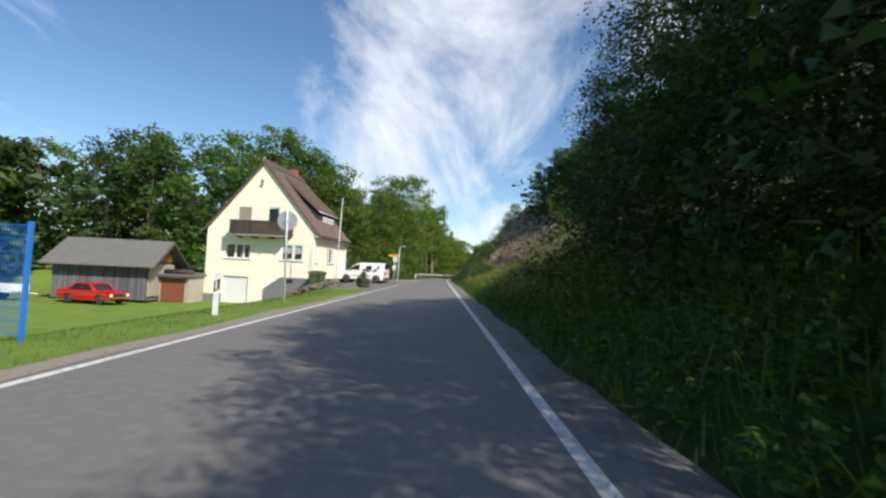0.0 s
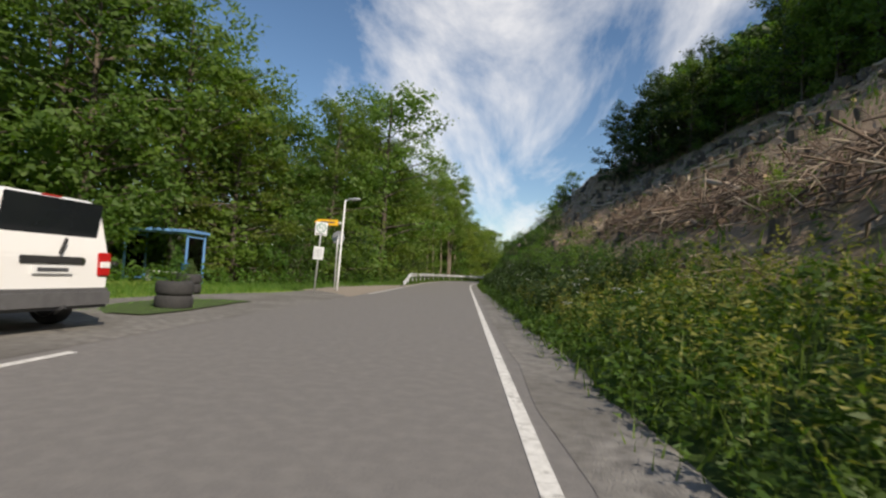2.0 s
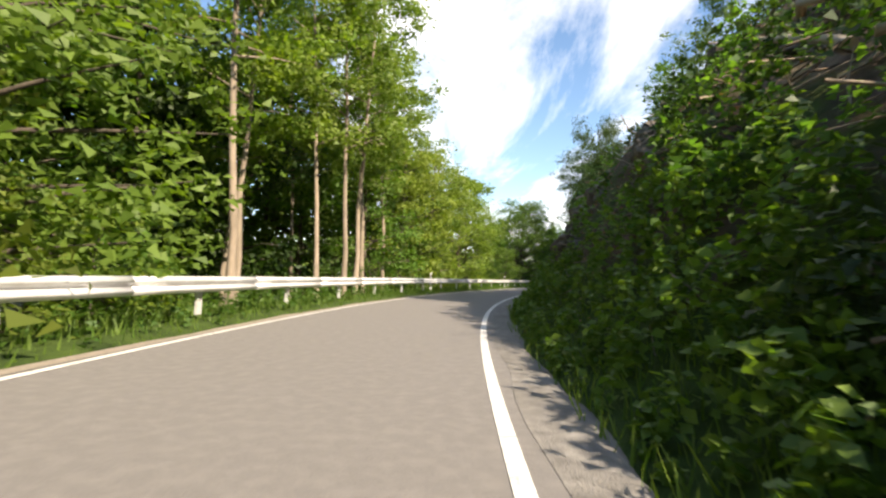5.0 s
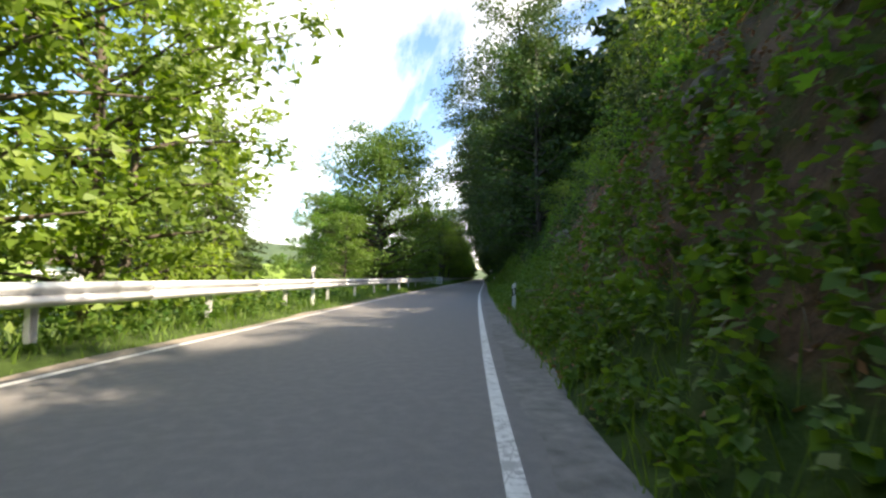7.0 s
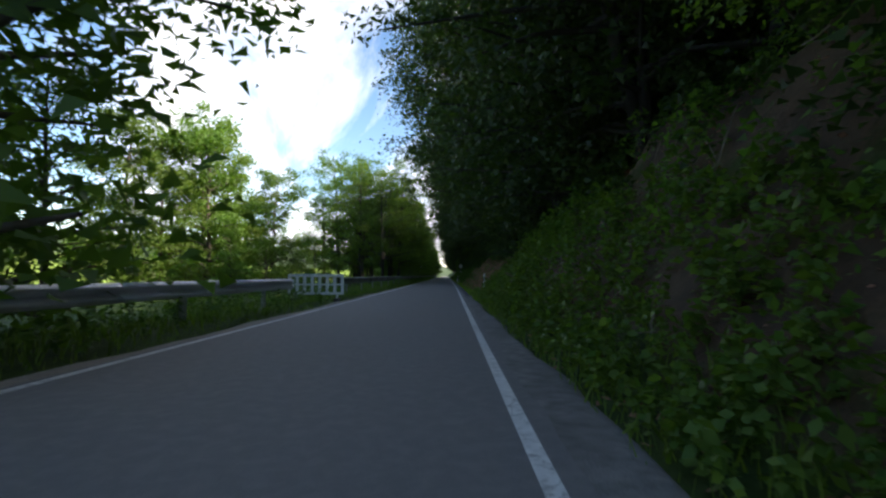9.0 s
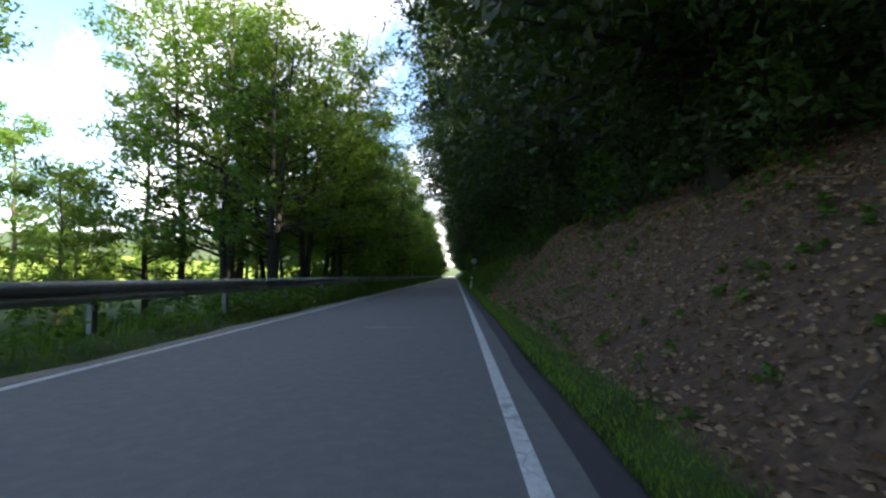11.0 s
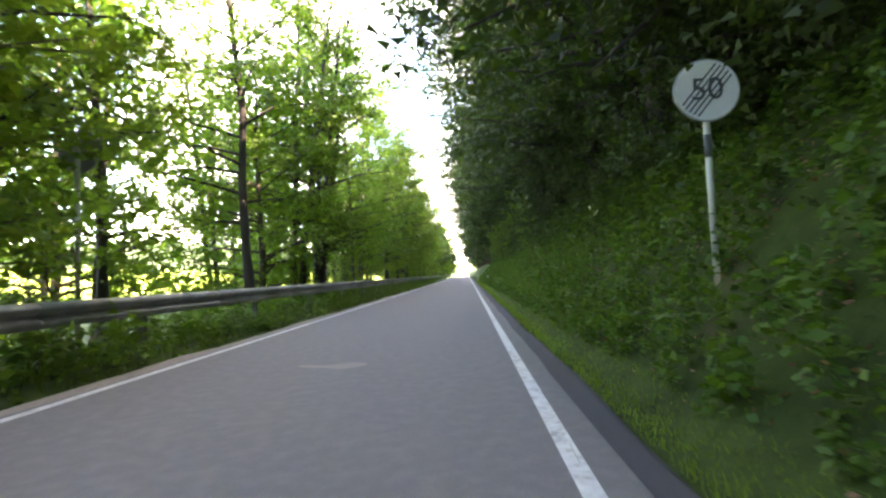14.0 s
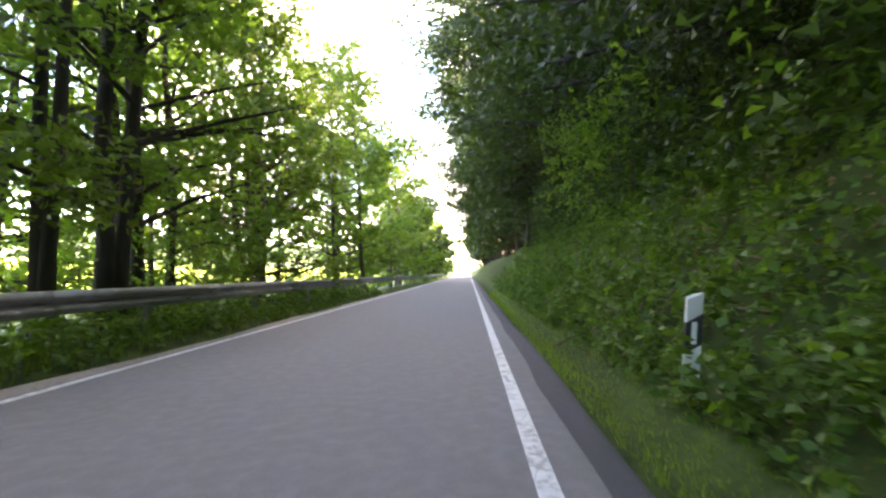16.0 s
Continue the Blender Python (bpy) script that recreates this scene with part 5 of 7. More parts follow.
# ---- vehicles ----
def wheel(parent, x, y, r, w):
    tyre = part("wheel", lathe([(r * 0.62, -w / 2), (r * 0.93, -w / 2), (r, -w * 0.36), (r, w * 0.36), (r * 0.93, w / 2), (r * 0.62, w / 2)], 22), M_RUBBER, parent)
    tyre.matrix_local = pose(x, y, r, 90, 0, 0)
    rim = lathe([(r * 0.6, -w * 0.42), (r * 0.66, -w * 0.52), (r * 0.5, -w * 0.44), (r * 0.12, -w * 0.5), (r * 0.12, w * 0.5), (r * 0.5, w * 0.44), (r * 0.66, w * 0.52), (r * 0.6, w * 0.42)], 18)
    part("rim", rim, M_RIM, tyre)


def car_shell(profile, width, belt, tuck, cuts=()):
    """Body from a side outline (x, z): full width below the belt line, leaning in above it."""
    bm = bmesh.new()
    prism(bm, profile, -width / 2, width / 2)
    top = max(z for _, z in profile)
    for v in bm.verts:
        if v.co.z > belt:
            v.co.y *= 1 - tuck * (v.co.z - belt) / (top - belt)
        elif v.co.z < 0.35:
            v.co.y *= 0.96
    bmesh.ops.bevel(bm, geom=list(bm.edges), offset=0.05, segments=3, affect="EDGES", clamp_overlap=True)
    return bm


def side_panel(name, pts, mat, parent, shape, out=0.012, label=""):
    """A thin panel on each flank, following the lean of the side."""
    width, belt, tuck, top = shape
    for sgn in (1, -1):
        bm = bmesh.new()
        vs = []
        for x, z in pts:
            y = width / 2 * (1 - (tuck * (z - belt) / (top - belt) if z > belt else 0)) + out
            vs.append(bm.verts.new((x, sgn * y, z)))
        back = [bm.verts.new((v.co.x, v.co.y - sgn * 0.03, v.co.z)) for v in vs]
        bm.faces.new(vs if sgn < 0 else vs[::-1])
        for i in range(len(vs)):
            j = (i + 1) % len(vs)
            bm.faces.new((vs[i], vs[j], back[j], back[i]))
        part(name, bm, mat, parent, label)


def build_van():
    """x forward, wheels on z = 0."""
    van = empty("van", pose(-5.82, 49.0, 0.0, 0, 0, 173) @ pose(4.4, 0, 0), "white delivery van with black patches on its flank", "van")
    W, belt, tuck, top = 1.78, 1.02, 0.16, 1.83
    r = 0.38
    front, rear = -0.9, -3.6
    prof = [(0.0, 0.28), (0.02, 0.62), (-0.12, 0.86), (-0.85, 1.05), (-1.0, 1.1), (-1.75, 1.68), (-2.2, 1.8), (-4.1, 1.82), (-4.28, 1.72), (-4.38, 1.0), (-4.4, 0.3)]
    prof += [(rear - r, 0.3)] + [(rear + r * math.cos(a), 0.36 + r * math.sin(a)) for a in [math.pi * (1 - k / 6) for k in range(7)]] + [(rear + r, 0.28)]
    prof += [(front - r, 0.28)] + [(front + r * math.cos(a), 0.36 + r * math.sin(a)) for a in [math.pi * (1 - k / 6) for k in range(7)]] + [(front + r, 0.28)]
    part("body", car_shell(prof, W, belt, tuck), M_WHITE, van)
    side_panel("side_window", [(-1.15, 1.14), (-1.72, 1.58), (-2.1, 1.62), (-2.1, 1.12)], M_GLASS_DARK, van, (W, belt, tuck, top), label="dark side window")
    side_panel("side_window", [(-2.75, 1.22), (-2.65, 1.5), (-3.15, 1.6), (-3.2, 1.15)], M_GLASS_DARK, van, (W, belt, tuck, top))
    side_panel("black_patch", [(-2.3, 0.95), (-2.5, 0.62), (-2.72, 0.8), (-2.55, 1.02)], M_BLACK, van, (W, belt, tuck, top), 0.006, label="black angular patch")
    side_panel("black_patch", [(-3.25, 1.05), (-3.55, 1.32), (-3.72, 1.2), (-3.45, 0.98)], M_BLACK, van, (W, belt, tuck, top), 0.006, label="black angular patch")
    side_panel("black_patch", [(-3.62, 1.36), (-3.78, 1.58), (-3.92, 1.5), (-3.8, 1.3)], M_BLACK, van, (W, belt, tuck, top), 0.006, label="black angular patch")
    side_panel("grey_patch", [(-2.2, 1.1), (-2.6, 1.3), (-3.2, 1.08), (-2.8, 0.98)], M_GREYPL, van, (W, belt, tuck, top), 0.005)
    side_panel("side_strip", [(-1.35, 0.66), (-3.1, 0.66), (-3.1, 0.6), (-1.35, 0.6)], M_BLACK, van, (W, belt, tuck, top), 0.015)
    side_panel("sill_strip", [(-1.35, 0.36), (-3.15, 0.36), (-3.15, 0.27), (-1.35, 0.27)], M_GREYPL, van, (W, belt, tuck, top), 0.012)
    for x in (-2.15, -2.62):
        side_panel("door_handle", [(x, 0.92), (x - 0.18, 0.92), (x - 0.18, 0.88), (x, 0.88)], M_WHITE, van, (W, belt, tuck, top), 0.02)
    bm = box_bm(-0.012, 0.012, -0.68, 0.68, -0.32, 0.36, 0.01)
    part("rear_window", bm, M_GLASS_DARK, van, "dark tinted rear window").matrix_local = pose(-4.345, 0, 1.4, 0, -7.5, 0)
    part("rear_wiper", box_bm(-0.02, 0.02, -0.012, 0.012, -0.02, 0.2), M_BLACK, van).matrix_local = pose(-4.395, -0.1, 1.05, 12, -8, 0)
    part("windscreen", box_bm(-0.46, 0.46, -0.66, 0.66, -0.01, 0.012, 0.01), M_GLASS_DARK, van).matrix_local = pose(-1.37, 0, 1.41, 0, 37.7, 0)
    part("rear_bumper", box_bm(-4.5, -4.2, -W / 2 + 0.02, W / 2 - 0.02, 0.3, 0.58, 0.05), M_GREYPL, van, "grey plastic bumper")
    part("front_bumper", box_bm(-0.2, 0.08, -W / 2 + 0.04, W / 2 - 0.04, 0.25, 0.5, 0.05), M_GREYPL, van)
    for y in (-0.78, 0.78):
        lamp = part("tail_light", box_bm(-4.42, -4.32, y - 0.1, y + 0.1, 0.74, 1.08, 0.02), M_REDLAMP, van, "red tail light")
        part("reversing_light", box_bm(-4.43, -4.4, y - 0.08, y + 0.08, 0.86, 0.95, 0.008), M_REFLECT, lamp)
        part("headlight", box_bm(-0.2, 0.0, y - 0.12, y + 0.06, 0.66, 0.86, 0.04), M_CHROME, van)
        part("mirror", box_bm(-1.35, -1.2, y * 1.25 - 0.1, y * 1.25 + 0.1, 1.08, 1.28, 0.03), M_BLACK, van)
    part("plate_recess", box_bm(-4.41, -4.37, -0.42, 0.42, 0.9, 1.0, 0.01), M_BLACK, van)
    plate = part("number_plate", box_bm(-4.425, -4.405, -0.27, 0.27, 0.77, 0.88, 0.004), M_SIGN_WHITE, van)
    part("plate_bar", box_bm(-4.43, -4.426, -0.2, 0.22, 0.8, 0.85), M_SIGN_INK, plate)
    part("brake_light", box_bm(-4.31, -4.25, -0.12, 0.12, 1.775, 1.8, 0.005), M_REDLAMP, van)
    part("badge", lathe([(0.05, 0), (0.05, 0.02)], 16, None, pose(-4.385, -0.42, 0.95, 0, -90, 0)), M_CHROME, van)
    part("hitch", lathe([(0.025, 0), (0.025, 0.16)], 8, None, pose(-4.5, 0, 0.28, 0, -60, 0)), M_BLACK, van)
    for x in (front, rear):
        for y in (-0.74, 0.74):
            wheel(van, x, y, 0.32, 0.2)
    return van


build_van()


def build_red_car():
    x, y, z = -23.6, 37.2, float(height(37.2, 23.6))
    car = empty("red_car", pose(x, y, z, 0, 0, -14) @ pose(2.1, 0, 0), "red boxy vintage saloon car on grass", "car")
    W, belt, tuck, top, r = 1.62, 0.86, 0.2, 1.36, 0.36
    front, rear = -0.75, -3.25
    prof = [(0.0, 0.35), (0.02, 0.74), (-1.15, 0.86), (-1.65, 1.3), (-1.9, 1.36), (-2.85, 1.35), (-3.35, 0.92), (-4.15, 0.86), (-4.2, 0.4)]
    prof += [(rear - r, 0.32)] + [(rear + r * math.cos(a), 0.3 + r * math.sin(a)) for a in [math.pi * (1 - k / 6) for k in range(7)]] + [(rear + r, 0.26)]
    prof += [(front - r, 0.26)] + [(front + r * math.cos(a), 0.3 + r * math.sin(a)) for a in [math.pi * (1 - k / 6) for k in range(7)]] + [(front + r, 0.3)]
    part("body", car_shell(prof, W, belt, tuck), M_RED, car)
    side_panel("side_window", [(-1.3, 0.9), (-1.7, 1.27), (-2.2, 1.29), (-2.2, 0.9)], M_GLASS_DARK, car, (W, belt, tuck, top))
    side_panel("side_window", [(-2.28, 0.9), (-2.28, 1.29), (-2.75, 1.28), (-3.1, 0.92)], M_GLASS_DARK, car, (W, belt, tuck, top))
    side_panel("chrome_strip", [(-0.1, 0.66), (-4.1, 0.66), (-4.1, 0.63), (-0.1, 0.63)], M_CHROME, car, (W, belt, tuck, top))
    part("windscreen", box_bm(-0.3, 0.3, -0.58, 0.58, -0.01, 0.012), M_GLASS_DARK, car).matrix_local = pose(-1.4, 0, 1.085, 0, 41, 0)
    for bx in ((-0.06, 0.1), (-4.3, -4.16)):
        part("bumper", box_bm(*bx, -0.78, 0.78, 0.4, 0.52, 0.03), M_CHROME, car)
    part("grille", box_bm(0.0, 0.035, -0.45, 0.45, 0.54, 0.7, 0.01), M_BLACK, car)
    for y in (-0.6, 0.6):
        part("headlight", lathe([(0.09, 0), (0.1, 0.03), (0.07, 0.06)], 14, None, pose(0.0, y, 0.62, 0, 90, 0)), M_REFLECT, car)
        for x in (front, rear):
            wheel(car, x, y * 1.15, 0.29, 0.17)
    return car


build_red_car()

trailer = empty("flatbed_trailer", pose(-29.5, 36.5, float(height(36.5, 29.5)), 0, 0, 5), "small pale flatbed trailer on grass", "trailer")
part("bed", box_bm(-1.6, 1.6, -0.8, 0.8, 0.5, 0.62, 0.02), M_SIGN_WHITE, trailer)
for y in (-0.8, 0.77):
    part("side_board", box_bm(-1.6, 1.6, y, y + 0.03, 0.62, 1.0, 0.005), M_SIGN_WHITE, trailer)
part("drawbar", lathe([(0.04, 0), (0.04, 1.2)], 8, None, pose(1.5, 0, 0.5, 0, 92, 0)), M_STEEL, trailer)
for y in (-0.88, 0.88):
    wheel(trailer, 0, y, 0.3, 0.17)


# ---- street furniture ----
def tyre_planter(s, d, turn, tall, label):
    p = empty("tyre_planter", on_ground(s, d, turn, 0.05), label, "planter", "tyre planters")
    for k in range(2):
        part("tyre", lathe([(0.22, 0.0), (0.33, 0.0), (0.36, 0.05), (0.37, 0.1), (0.37, 0.2), (0.36, 0.25), (0.33, 0.295), (0.22, 0.295), (0.21, 0.15)], 26, None, pose(0, 0, 0.3 * k)), M_RUBBER, p)
    part("soil", lathe([(0.23, 0.46), (0.23, 0.54), (0.1, 0.56)], 16), M_GRAVEL, p)
    rng = np.random.default_rng(int(s))
    n = 420
    z = rng.uniform(0, 1, n)
    c = np.stack([rng.normal(size=n) * 0.12 * (1.15 - z), rng.normal(size=n) * 0.12 * (1.15 - z), 0.56 + z * tall], 1)
    v, f = leaf_cards(c, 0.09, rng, -0.5, 0.4, 1.0)
    tagged(link_mesh("conifer", v, f, M_NEEDLE if tall < 0.6 else M_HERB, p), kind="stuff")
    return p


tyre_planter(37.3, 6.0, 0, 0.45, "planter of two black tyres with dwarf conifer")
tyre_planter(40.3, 6.65, 30, 0.4, "planter of two black tyres with dwarf conifer")
tyre_planter(53.0, 6.6, 60, 0.75, "planter of two black tyres with leafy shoot")
tyre_planter(58.0, 9.2, 60, 0.5, "planter of two black tyres with dwarf conifer")


def round_sign(name, m, radius, z, label, front=None, height_top=None, lean=0.0):
    """A round sign on a pole; its face looks along local -y."""
    sg = empty(name, m @ pose(0, 0, 0, 0, lean, 0), label, "road sign")
    part("pole", pole_bm(0.035, -0.3, height_top or z + radius * 0.4, 12), M_STEEL, sg)
    disc = part("sign_plate", lathe([(radius * 0.97, -0.012), (radius, 0.0), (radius * 0.97, 0.012)], 36), M_SIGN_GREY, sg)
    disc.matrix_local = pose(0, -0.055, z, 90, 0, 0)
    part("bracket", box_bm(-0.06, 0.06, -0.045, 0.045, z - 0.03, z + 0.03, 0.005), M_STEEL, sg)
    return sg, disc


# backs of signs for the other direction, and the end-of-limit sign
round_sign("sign_back", on_ground(21.4, 6.1, 186), 0.33, 2.72, "grey back of a round road sign on a pole", height_top=3.1, lean=1.5)
round_sign("sign_back", on_ground(281.5, 6.25, 182), 0.33, 3.1, "grey back of a round road sign on a pole", height_top=3.3)
round_sign("sign_back", on_ground(66.6, 6.85, 170), 0.33, 2.6, "grey back of a round road sign on a pole")
sg, disc = round_sign("speed_limit_end_sign", on_ground(280.0, -2.08, -4), 0.345, 2.97 - float(height(280.0, -2.08)), "white round end of speed limit sign on a pole")
part("sign_face", lathe([(0.325, 0), (0.325, 0.004)], 36, None, pose(0, 0, 0.013)), M_SIGN_WHITE, disc)
bm = bmesh.new()
for k in range(5):
    o = (k - 2) * 0.05
    box(bm, o - 0.009, o + 0.009, -math.sqrt(0.3 ** 2 - o * o), math.sqrt(0.3 ** 2 - o * o), 0.019, 0.022, m=pose(0, 0, 0, 0, 0, -40))
part("stripes", bm, M_SIGN_INK, disc, "dark diagonal stripes")
letters("50", 0.34, pose(0, 0, 0.024), M_SIGN_INK, disc)
part("pole_band", lathe([(0.037, 1.35), (0.037, 1.6)], 12), M_GREYPL, sg)

# bus stop
stop = empty("bus_stop_sign", on_ground(62.6, 6.6, 10, 0.05) @ pose(0, 0, 0, 0, 2.5, 0), "white bus stop sign with timetable on a pole", "bus stop sign")
part("pole", pole_bm(0.03, -0.2, 2.85), M_STEEL, stop)
face = part("sign_plate", box_bm(-0.24, 0.24, -0.06, -0.035, 2.35, 2.9, 0.008), M_SIGN_WHITE, stop)
part("ring", lathe([(0.19, 0), (0.19, 0.004), (0.155, 0.005), (0.155, 0.0)], 30, None, pose(0, -0.062, 2.66, 90, 0, 0)), M_GREEN_INK, face)
part("ring_ground", lathe([(0.154, 0), (0.154, 0.006)], 30, None, pose(0, -0.062, 2.66, 90, 0, 0)), M_SIGN_WHITE, face)
letters("H", 0.27, pose(0, -0.071, 2.66, 90, 0, 0), M_GREEN_INK, face)
part("name_bar", box_bm(-0.18, 0.18, -0.064, -0.06, 2.39, 2.43), M_SIGN_INK, face)
tt = part("timetable", box_bm(-0.2, 0.2, -0.06, -0.035, 1.36, 1.88, 0.008), M_SIGN_WHITE, stop)
for i in range(6):
    part("text_bar", box_bm(-0.15, 0.13, -0.063, -0.06, 1.44 + i * 0.065, 1.465 + i * 0.065), M_SIGN_GREY, tt)

# street lamp with a yellow direction arrow
lamp = empty("street_lamp", on_ground(65.0, 6.3, 0, 0.05) @ pose(0, 0, 0, 0, 1.5, 0), "slim pale street lamp with short flat head", "street lamp")
part("pole", lathe([(0.052, -0.2), (0.048, 1.0), (0.034, 4.2)], 12), M_SIGN_WHITE, lamp)
part("arm", lathe([(0.03, 0), (0.03, 0.22)], 8, None, pose(0, 0, 4.18, 0, 80, 0)), M_SIGN_WHITE, lamp)
head = lathe([(0.02, -0.3), (0.1, -0.2), (0.13, 0.05), (0.08, 0.3), (0.02, 0.33)], 14, None, pose(0.38, 0, 4.26, 0, 84, 0) @ Matrix.Diagonal((0.55, 1, 1, 1)))
part("head", head, M_SIGN_GREY, lamp)
arrow = empty("direction_sign", on_ground(64.9, 6.35, 0, 0.05) @ pose(-0.07, 0, 0), "yellow arrow-shaped direction sign fixed to the lamp pole", "direction sign")
plate = part("sign_plate", prism(bmesh.new(), [(0.02, 2.98), (0.02, 3.24), (-0.9, 3.24), (-1.08, 3.11), (-0.9, 2.98)], -0.1, -0.08), M_YELLOW, arrow)
part("text_bar", box_bm(-0.8, -0.12, -0.104, -0.1, 3.08, 3.15), M_SIGN_INK, plate)
part("clamp", box_bm(-0.02, 0.14, -0.09, 0.07, 3.06, 3.16, 0.01), M_STEEL, arrow)

# blue parking sign behind the van
park = empty("parking_sign", on_ground(56.6, 13.1, 0, 0.05), "small blue parking sign on a pole", "road sign")
part("pole", pole_bm(0.028, -0.2, 2.4), M_STEEL, park)
part("sign_plate", box_bm(-0.17, 0.17, -0.05, -0.03, 1.85, 2.35, 0.006), M_BLUE, park)


def build_shelter():
    sh = empty("bus_shelter", on_ground(63.8, 14.2, 0, 0.05), "blue steel bus shelter with glass side panes", "bus shelter")
    w, dp, h = 2.9, 1.5, 2.25
    bm = box_bm(-w / 2 - 0.12, w / 2 + 0.12, -0.25, dp + 0.1, h, h + 0.13, 0.015)
    part("roof", bm, M_BLUE_PALE, sh, "pale blue flat roof")
    for x in (-w / 2, w / 2 - 0.08):
        for y in (0, dp - 0.08):
            part("post", box_bm(x, x + 0.08, y, y + 0.08, -0.1, h, 0.008), M_BLUE_PALE, sh)
    for x in (-w / 2 + 0.03, w / 2 - 0.05):
        part("side_rail", box_bm(x - 0.02, x + 0.04, 0.08, dp - 0.08, 0.1, 0.16), M_BLUE_PALE, sh)
        part("side_rail", box_bm(x - 0.02, x + 0.04, 0.08, dp - 0.08, h - 0.2, h - 0.14), M_BLUE_PALE, sh)
        p = part("pane", box_bm(x, x + 0.012, 0.08, dp - 0.08, 0.16, h - 0.2), M_GLASS, sh)
        p.visible_shadow = False
    part("back_rail", box_bm(-w / 2, w / 2, dp - 0.06, dp, 0.1, 0.16), M_BLUE_PALE, sh)
    for k in range(3):
        a = -w / 2 + 0.08 + k * (w - 0.16) / 3
        p = part("pane", box_bm(a, a + (w - 0.16) / 3 - 0.03, dp - 0.04, dp - 0.028, 0.16, h - 0.05), M_GLASS, sh)
        p.visible_shadow = False
    part("seat", box_bm(-1.1, 0.7, dp - 0.55, dp - 0.15, 0.42, 0.47, 0.01), M_SIGN_WHITE, sh)
    for x in (-1.0, 0.6):
        part("seat_leg", box_bm(x, x + 0.06, dp - 0.5, dp - 0.2, -0.05, 0.42), M_STEEL, sh)
    return sh


build_shelter()
lb = empty("litter_bin", on_ground(63.9, 12.7, 0, 0.05) @ pose(0, -0.25, 0), "blue litter bin beside the bus shelter", "bin")
part("bin_body", lathe([(0.15, 0.25), (0.18, 0.85), (0.19, 0.88), (0.17, 0.88)], 16), M_BLUE, lb)
part("post", pole_bm(0.025, -0.1, 0.7, 8, pose(0, 0.2, 0)), M_BLUE, lb)
part("bracket", box_bm(-0.03, 0.03, 0.1, 0.22, 0.5, 0.6), M_BLUE, lb)

# wheelie bin by the house
wb = empty("wheelie_bin", pose(-10.2, 41.7, float(height(41.7, 10.2)) + 0.03, 0, 0, 84), "large green wheeled refuse bin by the wall", "bin")
bm = box_bm(-0.62, 0.62, -0.45, 0.45, 0.14, 0.98, 0.05)
for v in bm.verts:
    if v.co.z < 0.5:
        v.co.x *= 0.86
        v.co.y *= 0.86
part("bin_body", bm, M_BIN, wb)
part("lid", lathe([(0.5, -0.66), (0.5, 0.66)], 20, None, pose(0, 0, 0.98, 0, 90, 0) @ Matrix.Diagonal((0.35, 0.98, 1, 1))), M_BIN, wb)
for x in (-0.45, 0.45):
    for y in (-0.32, 0.32):
        part("castor", lathe([(0.08, -0.03), (0.08, 0.03)], 12, None, pose(x, y, 0.08, 90, 0, 0)), M_BLACK, wb)

flag = empty("flagpole", pose(-8.25, 39.0, float(height(39, 8.25))) @ pose(0, 0, 0, 0, 1.8, 0), "thin white bare flagpole by the drive", "flagpole")
part("pole", lathe([(0.035, -0.1), (0.03, 3), (0.018, 6.1)], 10), M_PVC, flag)
part("finial", lathe([(0.02, 6.1), (0.035, 6.14), (0.02, 6.18)], 10), M_PVC, flag)

# low dry-stone edge of the rockery in front of the house
RS = random.Random(5)


def stone_mesh(seed, rx, ry, rz):
    bm = bmesh.new()
    bmesh.ops.create_icosphere(bm, subdivisions=2, radius=1)
    for v in bm.verts:
        n = noise.noise(v.co * 1.3 + Vector((seed * 7.1, 0, 0))) * 0.35 + noise.noise(v.co * 3.1 + Vector((0, seed * 3.3, 0))) * 0.15
        p = v.co * (1 + n)
        v.co = Vector((max(-0.85, min(0.85, p.x)) * rx, max(-0.85, min(0.85, p.y)) * ry, max(-0.8, min(0.8, p.z)) * rz))
    return bm


STONES = []
for k in range(5):
    st = part("garden_stone", stone_mesh(k, 0.24, 0.17, 0.075), M_STONE)
    tagged(st, "flat grey rockery stone in front of the house", "stone", "rockery stones")
    STONES.append(st)
first = set()
for i in range(120):
    s = RS.uniform(33.5, 41.5)
    d = RS.gauss(9.4, 0.75)
    z = float(height(s, d))
    x, y, _ = spot(s, d)
    m = pose(float(x), float(y), z + 0.03 + 0.09 * (i % 3), RS.uniform(-12, 12), RS.uniform(-12, 12), RS.uniform(0, 360))
    k = i % 5
    if k in first:
        copy_thing(STONES[k], m)
    else:
        STONES[k].matrix_world = m
        first.add(k)


# ---- blue mesh fence ----
def build_fence():
    fx, fy = -6.7, 12.0
    f = empty("mesh_fence", pose(fx, fy, float(height(12, 6.7)), 0, 0, 172), "bright blue welded wire mesh fence", "fence")
    for k in range(4):
        part("post", box_bm(k * 2.4 - 0.03, k * 2.4 + 0.03, -0.03, 0.03, -0.2, 1.66, 0.006), M_BLUE, f)
    for k in range(3):
        bm = bmesh.new()
        x0 = k * 2.4 + 0.04
        for i in range(46):
            x = x0 + i * 0.0515
            box(bm, x - 0.003, x + 0.003, -0.003, 0.003, 0.06, 1.62)
        for j in range(9):
            z = 0.08 + j * 0.19
            for y in (-0.008, 0.008):
                box(bm, x0, x0 + 2.32, y - 0.004, y + 0.004, z - 0.004, z + 0.004)
        part("mesh_panel", bm, M_BLUE, f)
    return f


build_fence()


